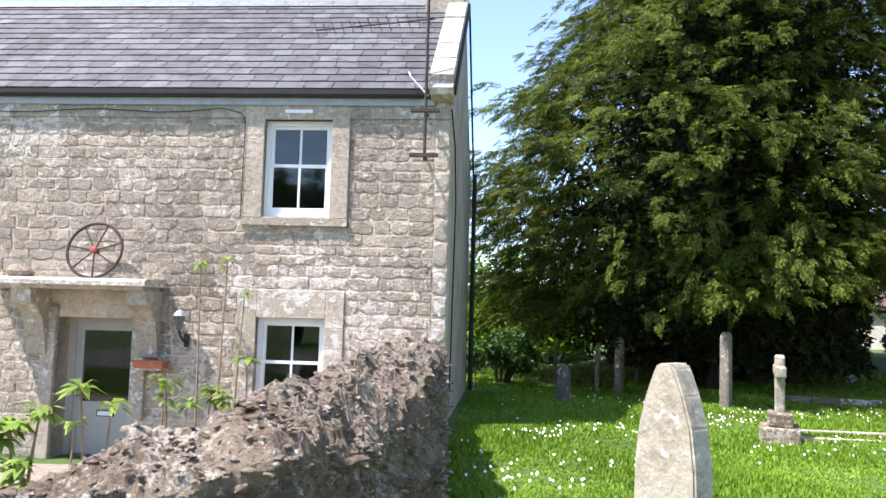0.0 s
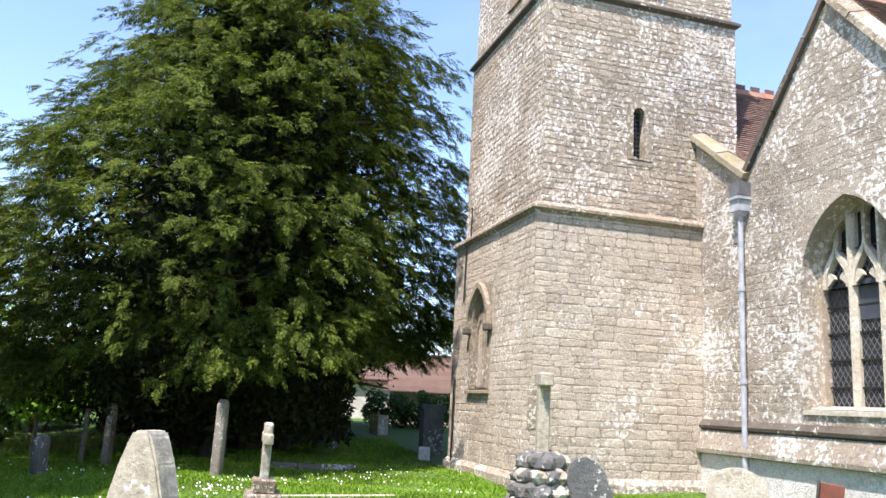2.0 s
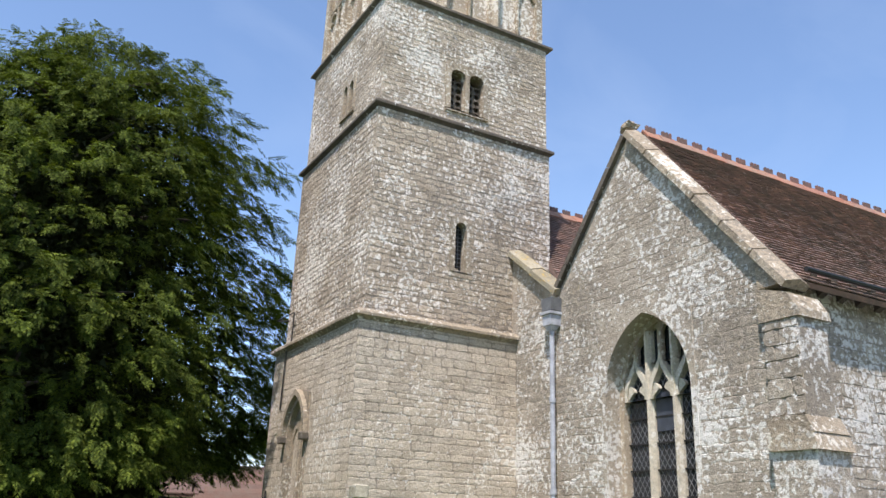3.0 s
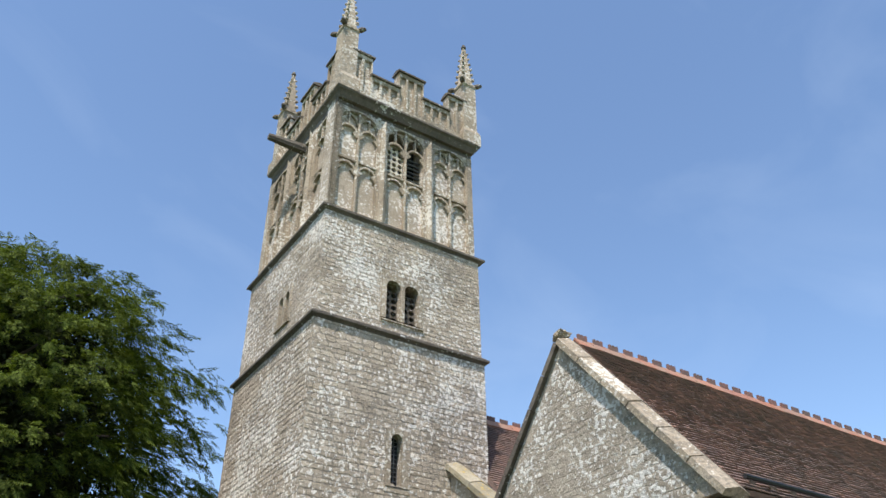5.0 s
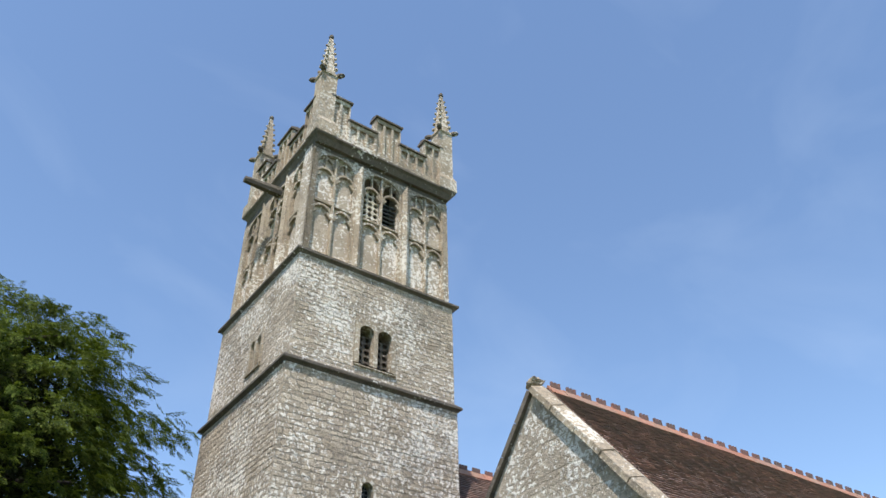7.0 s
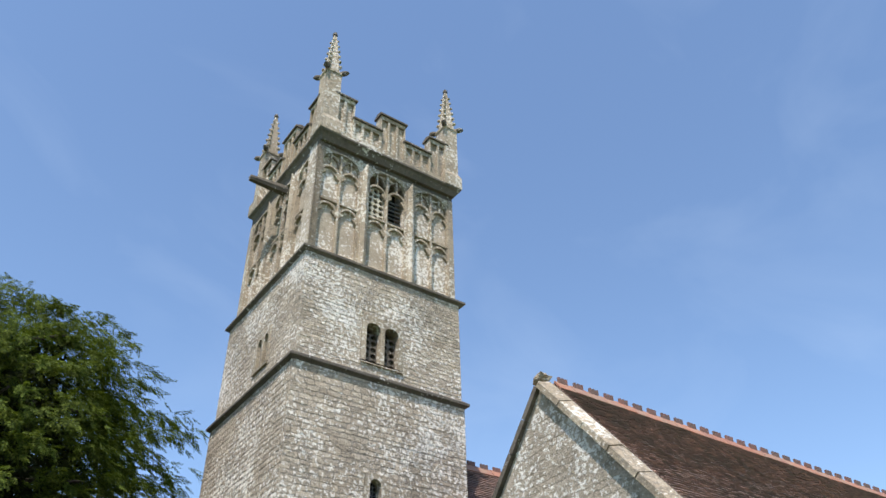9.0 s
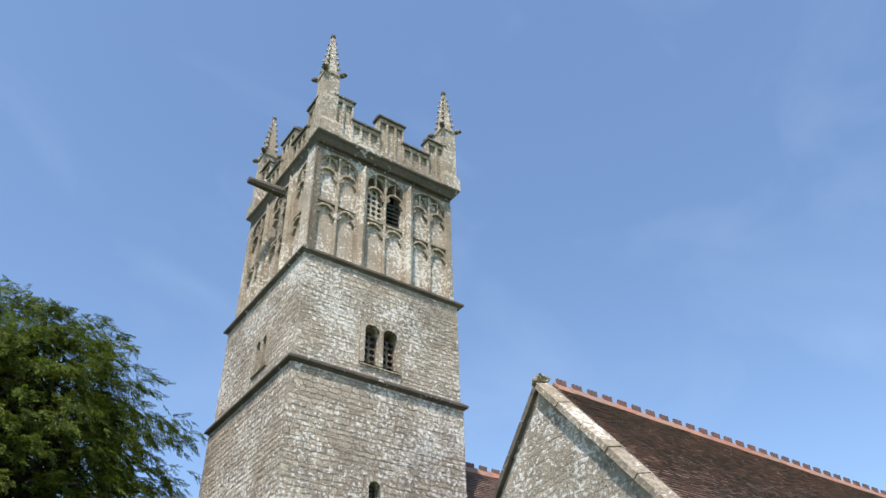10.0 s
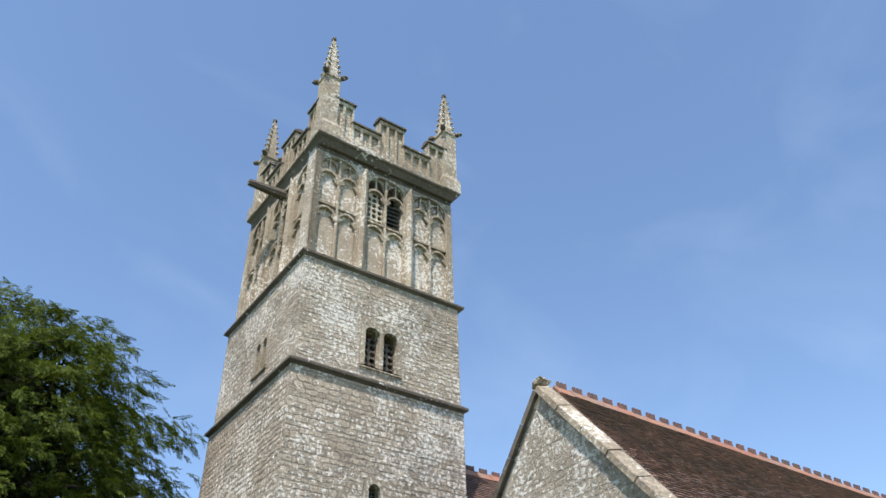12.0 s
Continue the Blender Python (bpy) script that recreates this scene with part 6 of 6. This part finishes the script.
def sprays(kinds, length, side, width):
    """Flat fans of needled shoots along a drooping twig, as diamonds; the twig points along +x."""
    out = []
    for _ in range(kinds):
        q = []
        for k in range(19):
            t = 0.06 + 0.94 * k / 18
            b = np.array([t * length, 0.0, -0.16 * length * t * t])
            ang = 0.0 if k == 18 else (1 if k % 2 else -1) * npr.uniform(0.6, 1.05)
            l = side * (1.15 - 0.6 * t) * npr.uniform(0.8, 1.25)
            d = np.array([math.cos(ang), math.sin(ang), npr.uniform(-0.45, 0.15)])
            n = np.array([-math.sin(ang), math.cos(ang), npr.uniform(-0.6, 0.6)]) * width * npr.uniform(0.8, 1.2)
            mid, tip = b + d * l * 0.5, b + d * l + np.array([0, 0, -0.14 * l])
            q.append([b, mid + n, tip, mid - n])
        out.append(np.array(q))
    return out


def spread(fans, place, heading, pitch, roll, size):
    """Copies of the fans at many places, as an array of four-cornered shoots."""
    out = []
    pick = npr.randint(0, len(fans), len(place))
    for k, f in enumerate(fans):
        i = np.where(pick == k)[0]
        ch, sh, cp, sp, cr, sr = np.cos(heading[i]), np.sin(heading[i]), np.cos(pitch[i]), np.sin(pitch[i]), np.cos(roll[i]), np.sin(roll[i])
        ex = np.stack([ch * cp, sh * cp, sp], -1)
        ey0 = np.stack([-sh, ch, 0 * ch], -1)
        ez0 = np.cross(ex, ey0)
        ey, ez = ey0 * cr[:, None] + ez0 * sr[:, None], ez0 * cr[:, None] - ey0 * sr[:, None]
        v = f.reshape(-1, 3)
        w = (v[None, :, 0, None] * ex[:, None] + v[None, :, 1, None] * ey[:, None] + v[None, :, 2, None] * ez[:, None]) * size[i][:, None, None] + place[i][:, None]
        out.append(w.reshape(-1, 4, 3))
    return np.concatenate(out)


def quad_mesh(name, quads, material, parent=None):
    """A mesh of loose four-cornered leaves from an array of shape (n, 4, 3)."""
    v = np.asarray(quads, np.float32).reshape(-1, 3)
    n = len(v) // 4
    me = bpy.data.meshes.new(name)
    me.vertices.add(4 * n), me.loops.add(4 * n), me.polygons.add(n)
    me.vertices.foreach_set("co", v.ravel())
    me.loops.foreach_set("vertex_index", np.arange(4 * n, dtype=np.int32))
    me.polygons.foreach_set("loop_start", np.arange(0, 4 * n, 4, dtype=np.int32))
    me.update(calc_edges=True)
    return mesh_part(name, me, material, parent)


fans = sprays(16, 0.34, 0.105, 0.013)
spots, heads, pitches, sizes, rolls = [], [], [], [], []


def plume(x, y, z, a, length, rise, n):
    """A bough's end: a twig that rises and arches over, with fans on both sides and hanging from it."""
    t = npr.uniform(0.05, 1.0, n) ** 0.8
    t[0] = 1.0
    flank = npr.choice([-1, 1], n)
    off = np.abs(npr.normal(0, 0.13, n)) * (1.15 - t) * length
    px = x + t * length * math.cos(a) - flank * off * math.sin(a)
    py = y + t * length * math.sin(a) + flank * off * math.cos(a)
    pz = z + rise * t * length - (rise + 0.12) * length * t ** 3 - 0.3 * off + npr.normal(0, 0.03, n)
    spots.append(np.stack([px, py, np.maximum(pz, 0.5)], -1))
    heads.append(a + flank * npr.uniform(0.1, 0.95, n) * (1.1 - t) + npr.normal(0, 0.12, n))
    pitches.append(0.12 - 0.55 * t + npr.normal(0, 0.22, n) - 0.5 * (npr.uniform(0, 1, n) < 0.25))
    sizes.append(npr.uniform(0.7, 1.2, n))
    rolls.append(flank * npr.uniform(-0.1, 0.5, n))


inner = []
CLUMPS = 2900
for k in range(CLUMPS):
    z = 1.0 + 13.3 * (1 - (1 - (k + 0.5) / CLUMPS) ** 0.78)
    a = k * 2.39996 + npr.uniform(-0.25, 0.25)
    front = math.cos(a - math.atan2(-YY, -YX))
    east, west = math.cos(a - SIDE), -math.cos(a - SIDE)
    floor_z = 1.7 + 0.25 * max(0.0, front) + 1.1 * max(0.0, east) - 0.35 * max(0.0, west)
    if z < floor_z:
        z = floor_z + npr.uniform(0, 1.4)
    r = reach(z, a)
    lump = noise.noise(Vector((math.cos(a) * 2.1, math.sin(a) * 2.1, z * 0.5))) + 0.6 * noise.noise(Vector((math.cos(a) * 5, math.sin(a) * 5, z * 1.1)))
    deep = npr.uniform() ** 2.2
    r = max(0.15, r * (0.93 + 0.16 * lump) - 1.15 - 1.5 * deep)
    if lump < -0.58 and deep < 0.6 and z < 13:  # gaps in the outer coat
        continue
    plume(YX + r * math.cos(a), YY + r * math.sin(a), z + npr.uniform(-0.15, 0.25), a + npr.normal(0, 0.35), npr.uniform(0.8, 1.45), npr.uniform(0.1, 0.5) + (0.4 if z > 13 else 0), 17)
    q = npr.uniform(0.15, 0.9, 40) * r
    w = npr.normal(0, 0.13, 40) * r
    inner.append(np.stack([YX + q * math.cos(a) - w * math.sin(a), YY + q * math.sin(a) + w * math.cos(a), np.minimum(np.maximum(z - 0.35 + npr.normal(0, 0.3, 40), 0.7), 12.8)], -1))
# long boughs that stand out of the coat, the longest of them on the tower's side
for k in range(90):
    z = npr.uniform(4.5, 13.8)
    a = npr.uniform(0, 2 * np.pi)
    r = reach(z, a)
    for d in (-0.9, -0.3, 0.3):
        plume(YX + max(0.1, r + d - 0.9) * math.cos(a), YY + max(0.1, r + d - 0.9) * math.sin(a), z + 0.2 * d, a + npr.normal(0, 0.12), npr.uniform(0.8, 1.2), npr.uniform(0.25, 0.6), 13)
for z, r, da in ((11.7, 5.5, 0.0), (12.3, 5.0, 0.08), (11.3, 4.9, -0.1), (11.2, 4.4, 0.3), (10.4, 5.3, 0.1)):
    a = SIDE + da
    for d in (-2.4, -1.8, -1.2, -0.6, 0.0):
        for flank in (-0.55, 0.45):
            plume(YX + (r + d) * math.cos(a), YY + (r + d) * math.sin(a), z + 0.1 * d, a + flank, npr.uniform(0.6, 0.95), npr.uniform(0.2, 0.5), 12)
spots, heads, pitches, sizes, rolls = (np.concatenate(v) for v in (spots, heads, pitches, sizes, rolls))
quad_mesh("crown", spread(fans, spots, heads, pitches, rolls, sizes), YEW_LEAF, yew)
# near-black leaf bits paint the crown's inner shade, thickest round stems down to ground
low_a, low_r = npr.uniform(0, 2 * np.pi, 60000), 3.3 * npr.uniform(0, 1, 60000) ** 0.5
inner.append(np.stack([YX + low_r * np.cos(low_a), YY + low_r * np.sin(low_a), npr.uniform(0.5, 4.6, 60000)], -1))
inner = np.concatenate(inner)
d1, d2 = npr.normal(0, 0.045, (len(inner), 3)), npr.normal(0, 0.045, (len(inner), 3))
tri_mesh("inner_foliage", np.stack([inner - d1, inner + d1, inner + d2 * 2], 1), YEW_SHADE, yew)
trunk_pts = [(YX, YY, -0.1), (YX + 0.1, YY, 1.5), (YX - 0.1, YY + 0.1, 4), (YX, YY, 8), (YX, YY, 13.5)]
part("trunk", tube(trunk_pts, 0.6, 14, [1.1, 0.8, 0.5, 0.3, 0.05]), BARK, yew)
for k in range(9):  # lesser stems round the old bole
    a, r = k * 2.4, npr.uniform(0.9, 2.4)
    x, y = YX + r * math.cos(a), YY + r * math.sin(a)
    part("stem", tube([(x, y, -0.1), (x + 0.1, y, 1.6), (x + 0.5 * math.cos(a), y + 0.5 * math.sin(a), 5.0)], 0.2, 9, [0.34, 0.22, 0.08]), BARK, yew)
for k in range(40):
    a = k * 2.4
    z = 1.6 + k * 0.29
    rr = reach(z, a) * 0.72
    pts = [(YX, YY, z), (YX + rr * 0.4 * math.cos(a), YY + rr * 0.4 * math.sin(a), z + 0.7), (YX + rr * math.cos(a + 0.15), YY + rr * math.sin(a + 0.15), z + 0.4)]
    part("limb", tube(pts, 0.1, 7, [0.16, 0.09, 0.025]), BARK, yew)


def leaf_cloud(centres, radii, per, leaf, squash=0.8):
    """Broad leaves in uneven clumps: triangles of about the given size."""
    out = []
    for c, r in zip(centres, radii):
        d = npr.normal(0, 1, (per, 3))
        d /= np.linalg.norm(d, axis=1)[:, None]
        d *= (r * npr.uniform(0.45, 1.05, per) ** 0.6)[:, None]
        d[:, 2] *= squash
        p = c + d
        u = npr.normal(0, 1, (per, 3))
        v = npr.normal(0, 1, (per, 3))
        u /= np.linalg.norm(u, axis=1)[:, None]
        v -= (u * v).sum(1)[:, None] * u
        v /= np.linalg.norm(v, axis=1)[:, None]
        s = leaf * npr.uniform(0.6, 1.4, per)[:, None]
        out.append(np.stack([p - u * s * 0.5, p + v * s * 0.38, p + u * s * 0.6], 1))
        out.append(np.stack([p - u * s * 0.5, p + u * s * 0.6, p - v * s * 0.38], 1))
    return np.concatenate(out)


def shrub(name, x, y, w, d, h, material, label, clumps=40, per=130, leaf=0.11, z_low=0.3, category="bush", group=""):
    """A bush: stems from the ground and clumps of leaves at uneven heights."""
    z0 = float(ground_z(x, y))
    b = thing(name, pose(x, y, z0), label, category, group)
    c = np.stack([npr.uniform(-w / 2, w / 2, clumps), npr.uniform(-d / 2, d / 2, clumps), npr.uniform(z_low, 1, clumps) ** 0.8 * h * npr.uniform(0.7, 1.0, clumps)], -1)
    r = npr.uniform(0.35, 0.75, clumps) * min(1.0, h / 2.2)
    tri_mesh("leaves", leaf_cloud(c, r, per, leaf), material, b)
    for i in range(6):
        q = c[i]
        part("stem", tube([(q[0] * 0.4, q[1] * 0.4, -0.05), (q[0] * 0.7, q[1] * 0.7, q[2] * 0.5), tuple(q)], 0.03, 6, [0.05, 0.035, 0.015]), BARK, b)
    return b


for i, (x, y, w, d, h) in enumerate([(1.9, 27.6, 2.6, 1.6, 2.4), (1.9, 31.5, 3.2, 2.5, 4.2), (4.3, 30.5, 3.5, 2.5, 2.4), (-2.6, 24.0, 3.0, 3.0, 4.4), (6.2, 30.5, 4.5, 2.5, 3.4), (10.5, 33.5, 5, 3, 3.2), (-6, 30, 6, 4, 6.0)]):
    shrub("hedge_bush", x, y, w, d, h, BUSH_LEAF, "sunlit bright green bush behind the churchyard", 46, 150, 0.15, 0.1, group="bushes behind the churchyard")
shrub("ivy_clump", 1.5, 20.2, 1.5, 0.9, 1.25, IVY_LEAF, "dark ivy grown over a low stump", 26, 130, 0.09, 0.25)
shrub("low_bush", 13.3, 28.0, 1.6, 1.4, 1.3, BUSH_LEAF, "pale green nettles beside the barn wall", 22, 120, 0.13, 0.1)
shrub("hedge", 17.0, 26.0, 5.0, 1.2, 1.25, IVY_LEAF, "clipped dark green hedge by the barn", 60, 160, 0.09, 0.05, category="hedge")
# trees along the lane behind, which the windows mirror
for x, y, h, w in ((3.5, -15, 10, 6), (9.5, -17, 11, 7), (-13, -19, 9, 6)):
    t = thing("lane_tree", pose(x, y, float(ground_z(x, y))), "broad green tree standing along the lane", "tree", "trees along the lane")
    part("trunk", tube([(0, 0, -0.1), (0.1, 0, h * 0.3), (0, 0.1, h * 0.75)], 0.3, 10, [0.34, 0.24, 0.06]), BARK, t)
    c = np.stack([npr.normal(0, w / 4, 70), npr.normal(0, w / 4, 70), npr.uniform(h * 0.28, h, 70)], -1)
    tri_mesh("crown", leaf_cloud(c, npr.uniform(0.7, 1.3, 70), 130, 0.28), IVY_LEAF, t)
# brushwood fence under the yew
fence = thing("brushwood_fence", pose(0, 0, 0), "ragged brown brushwood fence at the edge of the churchyard", "fence")
fv, ff = [], []
for k in range(900):
    x = rng.uniform(0.6, 7.5)
    y = 21.2 + rng.uniform(-0.2, 0.2) + 0.1 * (x - 4)
    z = rng.uniform(0.0, 0.55)
    dirn = Vector((rng.uniform(-1, 1), rng.uniform(-0.3, 0.3), rng.uniform(0.2, 1.3))).normalized() * rng.uniform(0.25, 0.6)
    p = Vector((x, y, z))
    s = Vector((0.008, 0.006, 0))
    k0 = len(fv)
    fv += [p - s, p + s, p + dirn]
    ff.append((k0, k0 + 1, k0 + 2))
tagged(mesh_part("brushwood", mesh_from("brushwood", fv, ff), TWIG, fence), kind="stuff")
for i in range(7):
    part("post", tube([(0.8 + i * 1.1, 21.2 + 0.1 * (i * 1.1 - 3), -0.1), (0.8 + i * 1.1 + rng.uniform(-0.06, 0.06), 21.2 + 0.1 * (i * 1.1 - 3), 1.0 + rng.uniform(-0.1, 0.2))], 0.05, 8), WOOD, fence)
post = part("wooden_post", tube([(3.7, 19.05, -0.1), (3.72, 19.05, 1.08)], 0.05, 8), WOOD, None)
tagged(post, "thin weathered wooden post beside a gravestone", "post")

# ---------------------------------------------------------------- barn beyond the churchyard
barn = thing("barn", pose(17.6, 32.0, 0.9, 0, 0, -30), "whitewashed barn with a red tiled roof", "barn")
part("wall", boxed(-3.5, 7, 0, 0.4, -0.6, 1.75), WHITEWASH, barn)
part("wall", boxed(-3.5, -3.1, 0.4, 5, -0.6, 1.75), WHITEWASH, barn)
part("roof", prismed([(-0.3, 1.65), (2.6, 3.0), (5.4, 1.65), (5.4, 1.5), (2.6, 2.85), (-0.3, 1.5)], "x", -1.6, 7.3), BARN_TILE, barn)
for i in range(9):
    y0, z0 = -0.33 + i * 0.32, 1.66 + i * 0.15
    part("tiling", prismed([(y0, z0), (y0 + 0.33, z0 + 0.17), (y0 + 0.33, z0 + 0.13), (y0, z0 - 0.05)], "x", -1.65, 7.35), BARN_TILE, barn)
shed = thing("outhouse", pose(18.2, 27.9, 0.8, 0, 0, -30), "low stone outhouse with a hipped red tile roof", "outhouse")
part("wall", boxed(-1.5, 3, 0, 2.8, -0.5, 1.3), HOUSE_STONE, shed)
bm = bmesh.new()
pts = [bm.verts.new(p) for p in ((-1.75, -0.25, 1.25), (3.2, -0.25, 1.25), (3.2, 3.05, 1.25), (-1.75, 3.05, 1.25), (-0.3, 1.4, 2.6), (2.2, 1.4, 2.6))]
for f in ((0, 1, 5, 4), (1, 2, 5), (2, 3, 4, 5), (3, 0, 4), (3, 2, 1, 0)):
    bm.faces.new([pts[i] for i in f])
part("roof", bm, BARN_TILE, shed)
for i in range(8):
    f = i / 8
    part("tiling", prismed([(-0.3 + 1.65 * f, 1.26 + 1.35 * f), (-0.3 + 1.65 * (f + 0.14), 1.3 + 1.35 * (f + 0.125)), (-0.3 + 1.65 * (f + 0.14), 1.26 + 1.35 * (f + 0.125)), (-0.3 + 1.65 * f, 1.22 + 1.35 * f)], "x", -1.78 + 1.45 * f, 3.25 - 1.0 * f), BARN_TILE, shed)

# ---------------------------------------------------------------- plants in the cottage garden


def garden_plant(m, stems, label, name="garden_plant", category="plant"):
    """Bare canes with tufts of long leaves at their tips."""
    p = thing(name, m, label, category)
    tr = []
    for x, y, h, n, leaf in stems:
        lean = rng.uniform(-0.12, 0.12)
        pts = [(x, y, 0), (x + lean * 0.4, y, h * 0.5), (x + lean, y, h)]
        part("stem", tube(pts, 0.016, 6, [0.02, 0.016, 0.009]), STEM, p)
        for k in range(n):
            a = rng.uniform(0, 6.28)
            up = rng.uniform(-0.35, 0.5)
            l = leaf * rng.uniform(0.7, 1.2)
            b = np.array([x + lean, y, h - rng.uniform(0, 0.1)])
            d = np.array([math.cos(a) * math.cos(up), math.sin(a) * math.cos(up), math.sin(up)])
            s = np.array([-math.sin(a), math.cos(a), 0]) * l * 0.2
            midp, tip = b + d * l * 0.5 + np.array([0, 0, 0.02]), b + d * l - np.array([0, 0, 0.06])
            tr += [[b, midp - s, midp + s], [midp - s, tip, midp + s]]
    tri_mesh("leaves", np.array(tr), ROSE_LEAF, p)
    return p


def pot(m, label):
    t = thing("flower_pot", m, label, "flower pot")
    part("body", lathe([(0.17, 0.0), (0.24, 0.34), (0.27, 0.34), (0.27, 0.42), (0.23, 0.42), (0.2, 0.36)], 20), TERRACOTTA, t)
    part("soil", lathe([(0.21, 0.3), (0.21, 0.37)], 16), BARK, t)


pot(HO @ Matrix.Translation((-3.98, -4.0, -0.645)), "terracotta flower pot in the cottage garden")
garden_plant(HO @ Matrix.Translation((-3.98, -4.0, -0.27)), [(0.0, 0.0, 0.72, 34, 0.26), (0.14, 0.05, 0.88, 26, 0.24), (-0.15, 0, 0.6, 26, 0.24), (0.2, -0.1, 0.35, 30, 0.22), (-0.2, 0.1, 0.3, 30, 0.22), (0.05, -0.15, 0.2, 24, 0.2)], "leafy shrub with yellow-green leaves in a terracotta pot")
garden_plant(HO @ Matrix.Translation((-3.8, -2.9, -0.65)), [(0.0, 0.0, 1.38, 24, 0.28), (0.14, 0.1, 1.2, 14, 0.24), (-0.25, 0.1, 0.95, 12, 0.22), (0.62, 0.75, 1.42, 16, 0.24), (0.55, 0.7, 1.2, 10, 0.2)], "young shrub with bare canes and tufts of green leaves")
garden_plant(HO @ Matrix.Translation((-3.2, -0.5, -0.65)), [(0.0, 0.0, 3.0, 10, 0.16), (-0.32, 0.1, 2.95, 10, 0.16), (0.2, 0.1, 2.6, 5, 0.12), (0.45, -0.05, 1.65, 16, 0.24), (-0.1, -0.2, 1.2, 18, 0.22), (0.1, -0.25, 1.05, 18, 0.22), (-0.4, -0.2, 1.0, 18, 0.22), (0.3, -0.3, 1.1, 18, 0.22)], "climbing plant with tall bare canes against the cottage wall", "climbing_plant")
